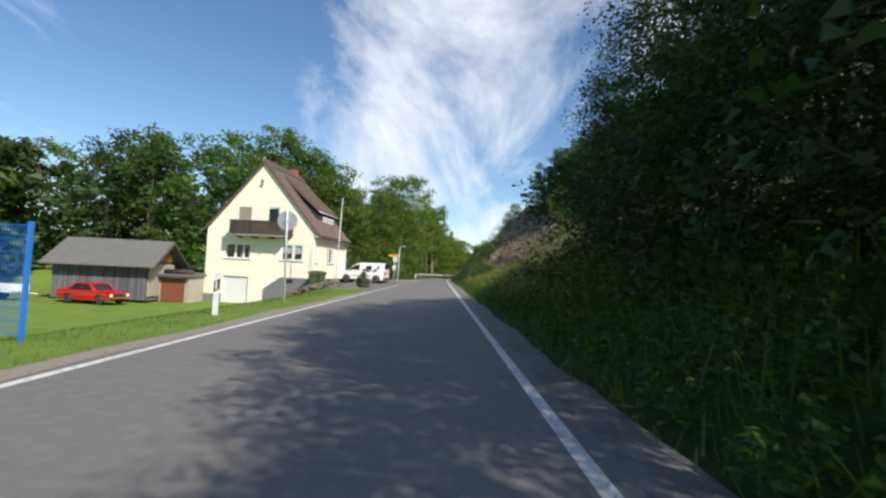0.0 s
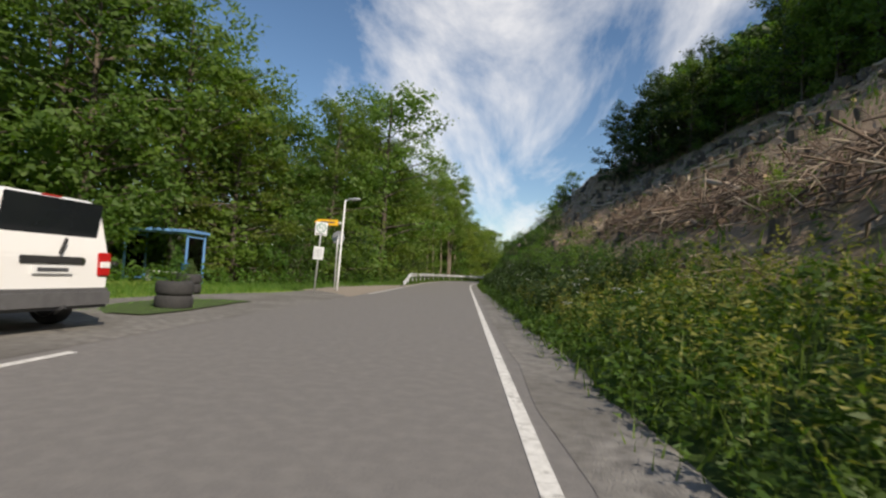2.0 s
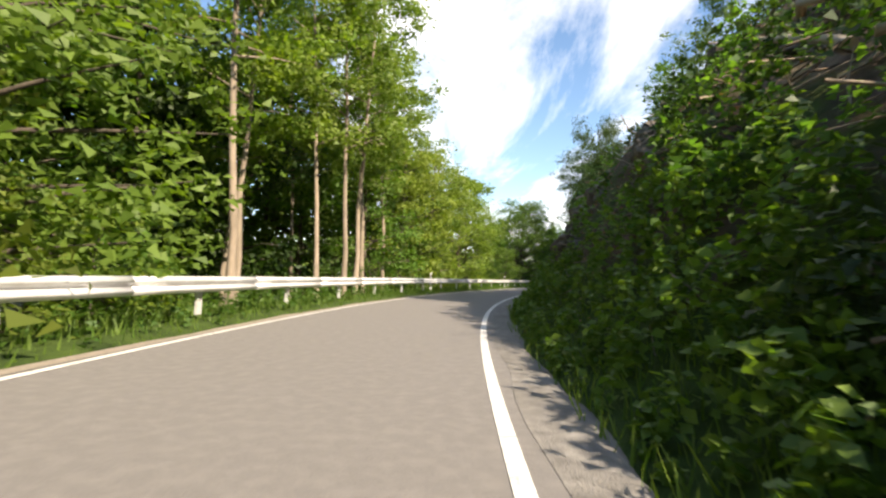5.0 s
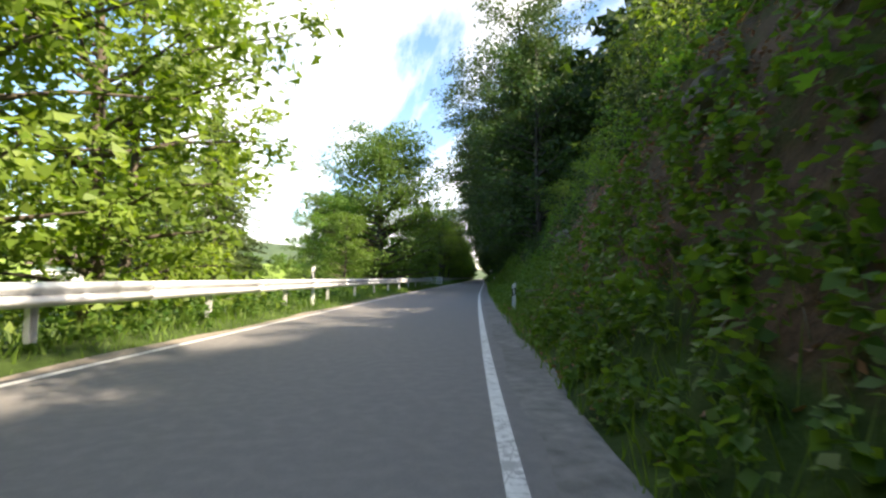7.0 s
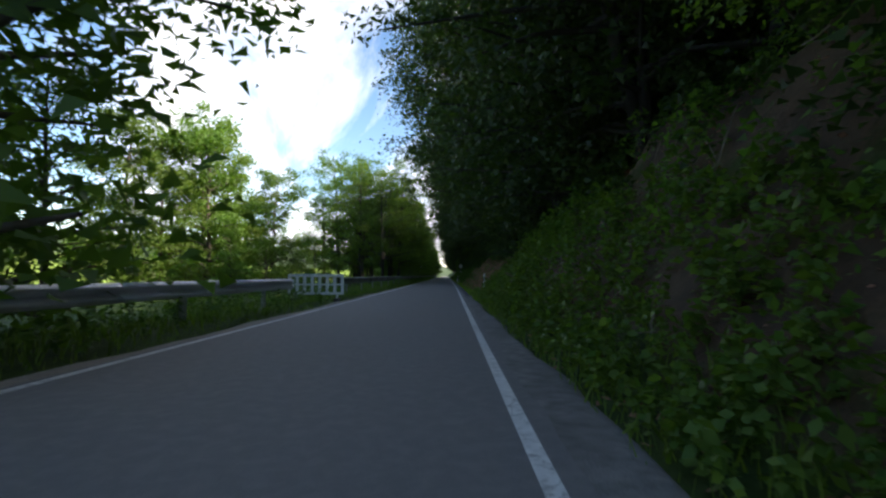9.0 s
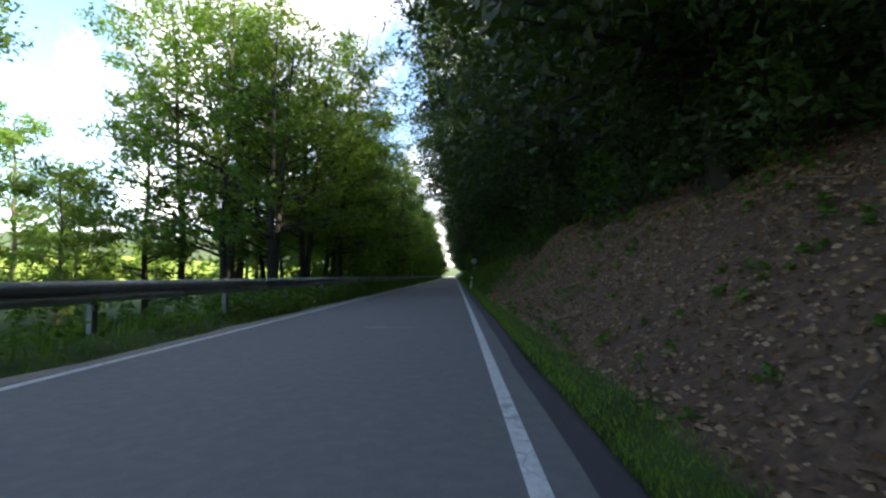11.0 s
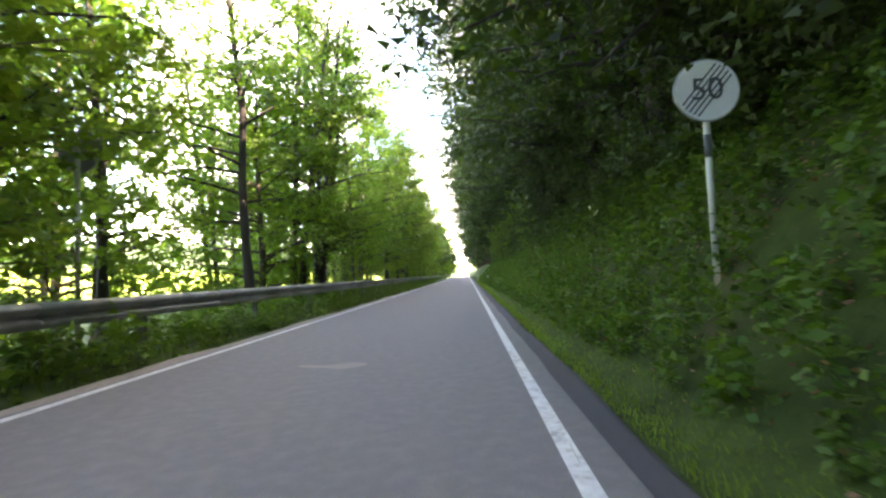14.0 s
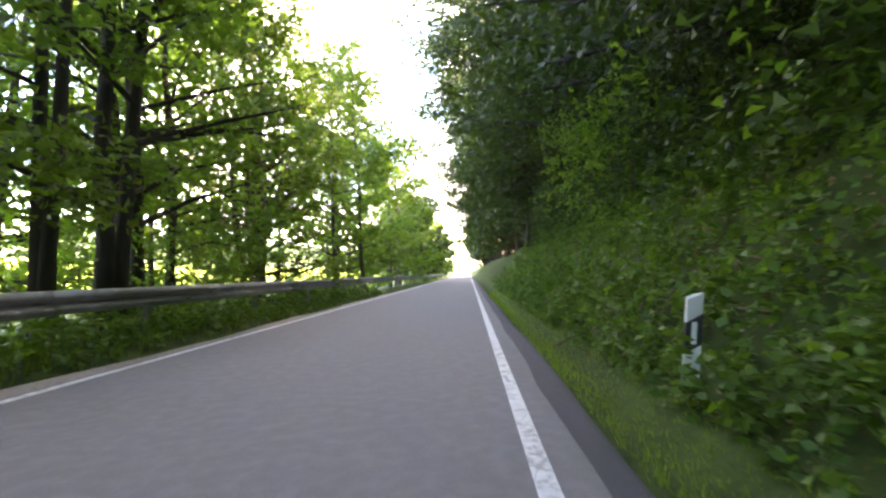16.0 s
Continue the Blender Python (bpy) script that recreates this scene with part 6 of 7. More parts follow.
# ---- marker posts ----
def marker_post(s, d, turn=0.0, h=1.0, lean=0.0, label="white roadside marker post with black band and reflector"):
    p = empty("marker_post", on_ground(s, d, turn) @ pose(0, 0, 0, 0, lean, 0), label, "marker post", "marker posts")
    sec = [(-0.06, -0.05), (0.06, -0.05), (0.055, 0.0), (0.03, 0.05), (-0.03, 0.05), (-0.055, 0.0)]

    def piece(z0a, z0b, z1a, z1b, grow=0.0):
        bm = bmesh.new()
        lo = [bm.verts.new((x * (1 + grow), y * (1 + grow), z0a + (z0b - z0a) * (x / 0.12 + 0.5))) for x, y in sec]
        hi = [bm.verts.new((x * (1 + grow), y * (1 + grow), z1a + (z1b - z1a) * (x / 0.12 + 0.5))) for x, y in sec]
        bm.faces.new(lo[::-1])
        bm.faces.new(hi)
        for i in range(6):
            j = (i + 1) % 6
            bm.faces.new((lo[i], lo[j], hi[j], hi[i]))
        return bm

    body = part("post_body", piece(-0.2, -0.2, h - 0.06, h), M_POST, p)
    band = part("black_band", piece(h - 0.48, h - 0.4, h - 0.24, h - 0.16, 0.03), M_BLACK, p, "black slanted band")
    part("reflector", box_bm(-0.02, 0.02, -0.06, -0.05, h - 0.4, h - 0.23, 0.003), M_REFLECT, band)
    return p


marker_post(16.5, 6.1, 0, 1.0)
marker_post(134.0, -1.35, 0, 1.0)
marker_post(158.5, -1.15, 0, 0.98)
marker_post(207.5, -1.5, 0, 1.0)
marker_post(255.6, -0.84, 0, 1.0 - float(height(255.6, -0.84)), 4)
marker_post(322.2, -1.3, 0, 0.89 - float(height(322.2, -1.3)), 6)
marker_post(133.5, 5.75, 0, 1.3)
marker_post(158.2, 5.75, 0, 1.35)


# ---- guardrails ----
def guardrail(s0, s1, d_of_s, drop_start, mat, label, zc):
    g = empty("guardrail", on_ground(s0, d_of_s(s0)), label, "guardrail")
    inv = g.matrix_world.inverted()
    # cross-section of the two-wave beam: (towards the road, up)
    sec = [(0.0, 0.155), (0.02, 0.15), (0.045, 0.125), (0.075, 0.1), (0.08, 0.075), (0.065, 0.05), (0.02, 0.025), (0.0, 0.0), (0.02, -0.025), (0.065, -0.05), (0.08, -0.075), (0.075, -0.1), (0.045, -0.125), (0.02, -0.15), (0.0, -0.155)]
    sec = sec + [(o - 0.006, u) for o, u in sec[::-1]]

    def rows(a, b):
        out = []
        for s in np.linspace(a, b, 5):
            d = d_of_s(s)
            x, y, h = (float(v) for v in spot(s, d))
            low = smooth(np.array(1 - (s - s0) / drop_start)) if drop_start else 0.0
            z = zc - float(low) * (zc - 0.2)
            out.append([inv @ Vector((x + o * math.cos(h), y + o * math.sin(h), z + u)) for o, u in sec])
        return out

    n = int((s1 - s0) / 4)
    for k in range(n):
        bm = bmesh.new()
        vs = [[bm.verts.new(p) for p in r] for r in rows(s0 + 4 * k, s0 + 4 * k + 4.0)]
        m = len(sec)
        for a, b in zip(vs, vs[1:]):
            for i in range(m):
                j = (i + 1) % m
                f = bm.faces.new((a[i], b[i], b[j], a[j]))
                f.smooth = True
        bm.faces.new(vs[0])
        bm.faces.new(vs[-1][::-1])
        part("beam", bm, mat, g)
    post = bpy.data.meshes.new("post")
    bm = bmesh.new()
    box(bm, -0.04, 0.04, -0.06, -0.052, -0.6, 0.1)
    box(bm, -0.04, 0.04, 0.052, 0.06, -0.6, 0.1)
    box(bm, -0.04, -0.032, -0.06, 0.06, -0.6, 0.1)
    bm.to_mesh(post)
    bm.free()
    post.materials.append(mat)
    bolt = bpy.data.meshes.new("spacer")
    bm = bmesh.new()
    box(bm, 0.04, 0.115, -0.05, 0.05, -0.1, 0.1, 0.01)
    bm.to_mesh(bolt)
    bm.free()
    bolt.materials.append(mat)
    for k in range(1 if drop_start else 0, n):
        s = s0 + 4 * k + 2.0
        x, y, h = (float(v) for v in spot(s, d_of_s(s) + 0.12))
        low = float(smooth(np.array(1 - (s - s0) / drop_start))) if drop_start else 0.0
        o = new("post", post)
        o.parent = g
        o.matrix_local = inv @ pose(x, y, zc - low * (zc - 0.2), 0, 0, math.degrees(h))
        o = new("spacer", bolt)
        o.parent = g
        o.matrix_local = inv @ pose(x, y, zc - low * (zc - 0.2), 0, 0, math.degrees(h))
    return g


guardrail(77.4, 193.4, lambda s: float(np.interp(s, [77, 81, 92, 110, 400], [4.85, 5.0, 5.35, 5.5, 5.5])), 7.0, M_STEEL, "galvanised steel guardrail on short posts beside the road", 0.8)
guardrail(200.0, 420.0, lambda s: 5.5, 0.0, M_STEEL_SHADED, "steel guardrail beside the road, its shade put into a darker greenish colour", 0.82)

# road barrier standing at the gap between the rails
bar = empty("road_barrier", on_ground(196.5, 5.6, 0, 0.03), "white plastic road works barrier with dark slots", "barrier")
bm = box_bm(-1.05, 1.05, -0.03, 0.03, 0.25, 0.34, 0.01)
box(bm, -1.05, 1.05, -0.03, 0.03, 0.6, 0.66, 0.01)
box(bm, -1.05, 1.05, -0.03, 0.03, 0.92, 1.02, 0.01)
for i in range(8):
    x = -1.05 + i * 0.286
    box(bm, x, x + 0.1, -0.03, 0.03, 0.3, 0.95, 0.005)
part("barrier_panel", bm, M_PVC, bar)
for x in (-0.8, 0.75):
    part("foot", box_bm(x, x + 0.12, -0.4, 0.4, 0.0, 0.12, 0.02), M_BLACK, bar)
    part("leg", box_bm(x + 0.03, x + 0.09, -0.03, 0.03, 0.12, 0.3), M_PVC, bar)


# ---- the felled slope: stumps, logs, brash ----
def stump_mesh(seed):
    rng = np.random.default_rng(seed)
    seg, vs, fs = 14, [], []
    prof = [(1.7, -0.25), (1.3, 0.0), (1.06, 0.25), (1.0, 0.6), (0.97, 1.0)]
    lobes = rng.uniform(0, 6.28, 3)
    for r, z in prof:
        for i in range(seg):
            a = 2 * math.pi * i / seg
            w = 1 + (r - 0.95) * 0.5 * math.sin(3 * a + lobes[0]) + 0.05 * math.sin(5 * a + lobes[1])
            vs.append((r * w * math.cos(a), r * w * math.sin(a), z + (0.08 * math.sin(a + lobes[2]) if z == 1.0 else 0)))
    bm = bmesh.new()
    bv = [bm.verts.new(v) for v in vs]
    for k in range(len(prof) - 1):
        for i in range(seg):
            j = (i + 1) % seg
            bm.faces.new((bv[k * seg + i], bv[k * seg + j], bv[(k + 1) * seg + j], bv[(k + 1) * seg + i]))
    top = bmesh.new()
    tv = [top.verts.new(Vector(v) + Vector((0, 0, 0.004))) for v in vs[-seg:]]
    top.faces.new(tv)
    return bm, top


def lay(proto, used, key, m):
    if key in used:
        return copy_thing(proto, m)
    used.add(key)
    proto.matrix_basis = m @ Matrix.Diagonal((*proto.scale, 1))
    return proto


STUMPS = []
for k in range(4):
    bm, top = stump_mesh(k)
    st = empty("tree_stump", None, "sawn tree stump on the felled slope", "stump", "stumps on the slope")
    part("stump_bark", bm, M_BARK, st)
    part("cut_face", top, M_STUMP_TOP, st, "pale sawn face")
    STUMPS.append(st)
used = set()
for i in range(330):
    s, e = (RS.uniform(20, 118) if i < 160 else RS.uniform(66, 120)), 4.5 + 29 * RS.random() ** 0.8
    if e > forest_edge(s) - 1:
        continue
    x, y, _ = spot(s, -e)
    k = i % 4
    st = lay(STUMPS[k], used, k, pose(float(x), float(y), float(height(s, -e)), RS.uniform(-6, 6), RS.uniform(-6, 6), RS.uniform(0, 360)))
    r = RS.uniform(0.16, 0.36)
    st.scale = (r, r, RS.uniform(0.3, 0.75))
LOGS = []
for k in range(3):
    rng = np.random.default_rng(100 + k)
    path = [(np.array([0.06 * rng.normal(), t * 1.0, 0.04 * rng.normal()]), 1.0 - 0.35 * t) for t in np.linspace(0, 1, 6)]
    v, f = tubes([[(p, 0.028 * r) for p, r in path]], 9)
    lg = empty("log", None, "pale fallen trunk lying on the felled slope", "log", "logs on the slope")
    link_mesh("log_bark", v, f, M_TWIG, lg, True)
    for ring in (v[:9], v[-9:]):
        end = bmesh.new()
        end.faces.new([end.verts.new(q) for q in ring])
        part("log_end", end, M_STUMP_TOP, lg)
    LOGS.append(lg)
used = set()
for i in range(150):
    s, e = (RS.uniform(22, 112) if i < 54 else RS.uniform(70, 118)), 5 + 28 * RS.random()
    if e > forest_edge(s) - 3:
        continue
    x, y, h = spot(s, -e)
    k = i % 3
    L = RS.uniform(2.2, 8.5)
    s2, e2 = s + L * 0.9, e + RS.uniform(-0.35, 0.45) * L
    x2, y2, _ = spot(s2, -e2)
    a, b = Vector((float(x), float(y), float(height(s, -e)) + 0.12)), Vector((float(x2), float(y2), float(height(s2, -e2)) + 0.12))
    m = Matrix.Translation(a) @ (b - a).to_track_quat("Y", "Z").to_matrix().to_4x4()
    lg = lay(LOGS[k], used, k, m)
    th = RS.uniform(2.2, 5.5)
    lg.scale = (th, L, th)


def brash(name, n, s_rng, e_of, lengths, mat, label, seed, lift=0.25, steep=0.35):
    """Loose sticks lying about."""
    rng = np.random.default_rng(seed)
    s = rng.uniform(*s_rng, n)
    e = e_of(rng, n)
    x, y, _ = spot(s, -e)
    z = height(s, -e) + rng.uniform(0, lift, n)
    paths = []
    for i in range(n):
        L = rng.uniform(*lengths)
        d = rng.normal(size=3) * np.array([1, 1, steep])
        d[2] += 0.3 * d[0]
        d /= np.linalg.norm(d)
        p = np.array([x[i], y[i], z[i]])
        r = 0.008 + 0.012 * L * rng.uniform(0.4, 1.2)
        bend = rng.normal(size=3) * 0.06 * L
        paths.append([(p - d * L / 2, r), (p + bend, r * 0.8), (p + d * L / 2, r * 0.3)])
    v, f = tubes(paths, 4)
    return tagged(link_mesh(name, v, f, mat), label, "branches", kind="stuff")


M_TWIG_DARK = material("dark_twigs", (0.2, 0.14, 0.1), (0.1, 0.07, 0.052), 0.95, scale=8, c3=(0.18, 0.13, 0.09))
brash("brash", 3000, (14, 142), lambda r, n: 3.5 + 34 * r.uniform(0, 1, n) ** 1.2, (0.3, 1.9), M_TWIG, "scattered pale sticks and brash on the slope", 31)
brash("dark_brash", 3500, (14, 142), lambda r, n: 3.8 + 30 * r.uniform(0, 1, n) ** 1.1, (0.3, 1.6), M_TWIG_DARK, "dark broken brash covering the slope", 32)
brash("brash_pile", 900, (48, 70), lambda r, n: 6.5 + np.abs(r.normal(size=n)) * 1.6, (0.5, 2.2), M_TWIG_DARK, "heap of dark brushwood above the verge", 33, 0.9, 0.6)
brash("pale_brash_pile", 260, (44, 72), lambda r, n: 6.0 + np.abs(r.normal(size=n)) * 1.8, (0.5, 2.0), M_TWIG, "pale broken branches on a brushwood heap", 34, 1.0, 0.7)
brash("bank_twigs", 700, (96, 205), lambda r, n: 1.6 + 6 * r.uniform(0, 1, n), (0.3, 1.1), M_TWIG, "bare twigs hanging on the rocky bank", 35, 0.3, 0.8)
brash("forest_twigs", 500, (205, 345), lambda r, n: 1.2 + 4 * r.uniform(0, 1, n), (0.2, 1.0), M_TWIG_DARK, "fallen twigs on the leafy bank", 36, 0.1, 0.2)

# rock faces in the cutting
def crag_mesh(seed):
    """A broken block with bedding planes and sharp ledges."""
    bm = bmesh.new()
    bmesh.ops.create_icosphere(bm, subdivisions=4, radius=1)
    off = Vector((seed * 5.3, seed * 2.1, 0))
    for v in bm.verts:
        p = v.co.copy()
        ledge = math.floor((p.z + 0.3 * noise.noise(p * 1.2 + off)) * 5) / 5
        cell = noise.cell(Vector((p.x * 2.2, p.y * 2.2, ledge * 4)) + off)
        r = 0.8 + 0.35 * noise.noise(p * 1.5 + off) + 0.2 * cell + 0.14 * noise.noise(p * 6 + off)
        v.co = Vector((p.x * r, p.y * r, p.z * (0.85 + 0.25 * noise.noise(p * 2 + off))))
    return bm


ROCKS = []
for k in range(4):
    rk = part("rock_outcrop", crag_mesh(20 + k), M_ROCK)
    for p in rk.data.polygons:
        p.use_smooth = False
    ROCKS.append(tagged(rk, "brown weathered rock outcrop on the steep bank", "rock", "rock outcrops"))
used = set()
for i in range(16):
    s, e = RS.uniform(100, 172), RS.uniform(2.8, 6.2)
    x, y, h = spot(s, -e)
    rk = lay(ROCKS[i % 4], used, i % 4, pose(float(x), float(y), float(height(s, -e)) - 0.7, RS.uniform(-15, 15), RS.uniform(-35, -10), math.degrees(float(h)) + RS.uniform(-20, 20)))
    rk.scale = (RS.uniform(0.4, 0.8), RS.uniform(0.5, 1.3), RS.uniform(0.5, 1.1))


for i in range(18):
    s, e = RS.uniform(113, 137), RS.uniform(2.3, 5.4)
    x, y, h = spot(s, -e)
    rk = copy_thing(ROCKS[i % 4], pose(float(x), float(y), float(height(s, -e)) - 0.55, RS.uniform(-15, 15), RS.uniform(-40, -15), math.degrees(float(h)) + RS.uniform(-25, 25)))
    rk.scale = (RS.uniform(0.4, 0.8), RS.uniform(0.5, 1.2), RS.uniform(0.5, 1.0))
# a bleached trunk fallen along the top of the cutting, and a stump beside it
p0, p1 = (spot(122.0, -6.6), height(122.0, -6.6)), (spot(130.5, -5.9), height(130.5, -5.9))
a, b = (Vector((float(p[0][0]), float(p[0][1]), float(p[1]) + 0.35)) for p in (p0, p1))
lg = copy_thing(LOGS[0], Matrix.Translation(a) @ (b - a).to_track_quat("Y", "Z").to_matrix().to_4x4())
lg.scale = (4.0, (b - a).length, 4.0)
tagged(lg, "bleached bare trunk fallen along the top of the cutting")
x, y, _ = spot(131.5, -5.6)
st = copy_thing(STUMPS[2], pose(float(x), float(y), float(height(131.5, -5.6)) - 0.05, 0, 8, 20))
st.scale = (0.24, 0.24, 0.8)


# ---- verge plants ----
def herbs(name, n, s_rng, d_of, h_of, leaves, leaf, mat, label, seed, slim=0.45, spread=0.13, category="plants", corners=3, keep=None):
    """Leafy stalks that nobody could count; keep thins them out where the ground is bare."""
    rng = np.random.default_rng(seed)
    s = rng.uniform(*s_rng, n)
    d = d_of(rng, n, s)
    if keep is not None:
        ok = rng.uniform(0, 1, n) < keep(s, d)
        s, d, n = s[ok], d[ok], int(ok.sum())
    x, y, _ = spot(s, d)
    z = height(s, d)
    h = h_of(rng, n, s, d)
    t = rng.uniform(0.08, 1, (n, leaves)) ** 0.8
    az = rng.uniform(0, 2 * np.pi, (n, leaves))
    lean = rng.normal(size=(n, 1, 2)) * 0.18
    rr = spread * (0.4 + h[:, None]) * rng.uniform(0.3, 1.2, (n, leaves)) * (1.15 - 0.7 * t)
    c = np.stack([x[:, None] + rr * np.cos(az) + lean[:, :, 0] * t * h[:, None], y[:, None] + rr * np.sin(az) + lean[:, :, 1] * t * h[:, None], z[:, None] + t * h[:, None]], -1).reshape(-1, 3)
    dirs = np.stack([np.cos(az), np.sin(az), np.full_like(az, 0.1)], -1).reshape(-1, 3)
    size = leaf * (0.5 + 0.7 * rng.uniform(0, 1, n * leaves)) * np.repeat(0.6 + 0.5 * np.clip(h, 0, 1.2), leaves)
    v, f = leaf_cards(c, size, rng, 0.25, slim, 0.7, dirs, corners=corners)
    return tagged(link_mesh(name, v, f, mat), label, category, kind="stuff")


def grass(name, n, s_rng, d_of, h_of, mat, label, seed, width=0.014):
    rng = np.random.default_rng(seed)
    s = rng.uniform(*s_rng, n)
    d = d_of(rng, n, s)
    x, y, _ = spot(s, d)
    z = height(s, d)
    h = h_of(rng, n, s, d)
    az = rng.uniform(0, 2 * np.pi, n)
    w = width * rng.uniform(0.6, 1.4, n) * (0.6 + h)
    base = np.stack([x, y, z - 0.02], -1)
    side = np.stack([np.cos(az), np.sin(az), np.zeros(n)], -1) * w[:, None]
    tip = base + np.stack([rng.normal(size=n) * 0.3 * h, rng.normal(size=n) * 0.3 * h, h], -1)
    v = np.stack([base - side, base + side, tip], 1).reshape(-1, 3)
    return tagged(link_mesh(name, v, np.arange(3 * n).reshape(-1, 3), mat), label, "grass", kind="stuff")


def scree(s, d):
    """Thin where the rock of the cutting and the slumped soil lie bare."""
    rock = smooth((s - 112) / 4) * (1 - smooth((s - 137) / 5)) * smooth((-d - 1.9) / 0.6)
    slump = smooth((s - 150) / 3) * (1 - smooth((s - 162) / 3)) * (1 - smooth((-d - 4.5) / 1.0))
    patch_ = 0.45 + 0.55 * smooth((wobble(s, d * 1.3, 0.85, 2.0) + 0.15) / 0.3)
    return patch_ * (1 - 0.85 * np.maximum(rock, slump))


def clumps(s, d):
    """Patches of growth with bare leaf litter between, closing up further along."""
    p = smooth((wobble(s, d * 1.4, 1.1, 5.0) + np.interp(s, [200, 236, 252, 300], [-0.25, -0.05, 0.4, 0.8])) / 0.2)
    return 0.06 + 0.94 * p


def between(a, b, power=1.0):
    return lambda r, n, s: a + (b - a) * r.uniform(0, 1, n) ** power


# tall herbs along the felled slope
herbs("tall_herbs", 4200, (-6, 104), between(-0.95, -4.6, 1.15), lambda r, n, s, d: r.uniform(0.45, 1.0, n) * np.interp(-d, [0.8, 1.6, 3.0, 4.6], [0.3, 0.9, 1.1, 0.8]) * np.interp(s, [30, 58, 104], [1.0, 0.72, 0.72]), 26, 0.13, M_HERB, "tall green herbs and nettles on the verge", 41, keep=lambda s, d: np.where(s > 54, 0.5, 1.0))
herbs("low_herbs", 3000, (-6, 104), between(-0.85, -2.6), lambda r, n, s, d: r.uniform(0.15, 0.5, n), 16, 0.12, M_HERB, "low leafy plants at the edge of the road", 60, 0.55)
herbs("dry_herbs", 2000, (14, 62), between(-1.3, -4.8), lambda r, n, s, d: r.uniform(0.55, 1.15, n) * np.interp(s, [30, 58, 104], [1.0, 0.75, 0.7]), 24, 0.085, M_HERB_DRY, "yellowish flowering herbs on the verge", 42, 0.35)
grass("tall_grass", 14000, (-6, 106), between(-0.6, -4.8), lambda r, n, s, d: r.uniform(0.3, 1.0, n) * np.interp(-d, [0.6, 1.4, 4.8], [0.3, 0.75, 0.9]) * np.interp(s, [30, 58, 104], [1.0, 0.7, 0.7]), M_GRASS, "tall grass on the verge", 43)
grass("slope_grass", 9000, (14, 116), between(-4.5, -34), lambda r, n, s, d: r.uniform(0.15, 0.6, n), M_GRASS, "grass tufts between the stumps", 44, 0.03)
herbs("slope_herbs", 420, (14, 116), between(-4.5, -26), lambda r, n, s, d: r.uniform(0.2, 0.7, n), 16, 0.26, M_HERB, "green regrowth between the stumps", 45)
# Belt added to darken the verge; its leaf colour carries the shade.
herbs("dark_brambles", 1900, (54, 106), between(-1.4, -4.5), lambda r, n, s, d: r.uniform(0.5, 1.0, n), 30, 0.13, M_LEAF_SHADED, "bramble thicket between the herbs on the verge, coloured dark as shade", 66, 0.6, 0.22)
# verge under the rocky bank
herbs("broad_herbs", 4200, (100, 206), between(-0.8, -3.4), lambda r, n, s, d: r.uniform(0.35, 1.0, n) * np.interp(-d, [0.8, 1.6, 3.2], [0.35, 0.8, 1.0]) * np.where((s > 152) & (s < 160), 0.3, 1.0), 24, 0.155, M_HERB, "broad-leaved herbs at the foot of the bank", 46, 0.7, corners=4, keep=lambda s, d: 1 - 0.8 * smooth((-d - 1.8) / 0.6) * smooth((s - 110) / 4) * (1 - smooth((s - 138) / 4)))
herbs("bank_herbs", 1500, (100, 206), between(-2.4, -8.5), lambda r, n, s, d: r.uniform(0.2, 0.8, n), 14, 0.18, M_HERB, "herbs and brambles growing on the bank", 47, 0.6, keep=scree)
herbs("bank_shrubs", 1900, (100, 206), between(-3.2, -10.5), lambda r, n, s, d: r.uniform(0.4, 1.4, n), 42, 0.17, M_LEAF_SHADED, "dense brambles and shrubs covering the steep bank, coloured dark as shade", 63, 0.65, 0.3, keep=scree)
herbs("light_bank_shrubs", 1300, (100, 206), between(-2.6, -8.0), lambda r, n, s, d: r.uniform(0.4, 1.2, n), 40, 0.16, M_LEAF_SHADE_TONE, "green shrubs and saplings on the steep bank", 64, 0.65, 0.3, keep=scree)
herbs("forest_shrubs", 3000, (236, 345), between(-2.8, -9.0), lambda r, n, s, d: r.uniform(0.5, 1.4, n) * np.interp(s, [236, 256], [0.5, 1.0]), 46, 0.16, M_LEAF_SHADED, "undergrowth on the forest bank, coloured dark as shade", 65, 0.65, 0.3)
grass("bank_grass", 12000, (96, 208), between(-0.6, -2.2), lambda r, n, s, d: r.uniform(0.1, 0.4, n), M_GRASS, "grass at the edge of the road", 48)
# grass strip and bank under the forest
grass("forest_edge_grass", 80000, (200, 345), between(-0.58, -1.15, 1.0), lambda r, n, s, d: r.uniform(0.03, 0.1, n), M_GRASS_SHORT, "short bright grass along the edge of the road", 49, 0.009)
herbs("forest_herbs", 5200, (200, 350), between(-1.1, -6.0, 1.3), lambda r, n, s, d: r.uniform(0.2, 0.8, n) * np.interp(s, [226, 246], [0.45, 1.0]) * (0.55 + 0.45 * np.sin(s * 0.13) ** 2), 20, 0.13, M_HERB, "low herbs and brambles on the forest bank", 50, 0.6, corners=4, keep=clumps)
herbs("bank_regrowth", 6800, (238, 342), between(-1.05, -5.2, 1.15), lambda r, n, s, d: r.uniform(0.25, 0.8, n) * np.interp(-d, [1.0, 1.8], [0.5, 1.0]), 20, 0.13, M_HERB, "dense green herbs at the foot of the bank", 61, 0.65, corners=4, keep=clumps)
rng = np.random.default_rng(51)
n = 84000
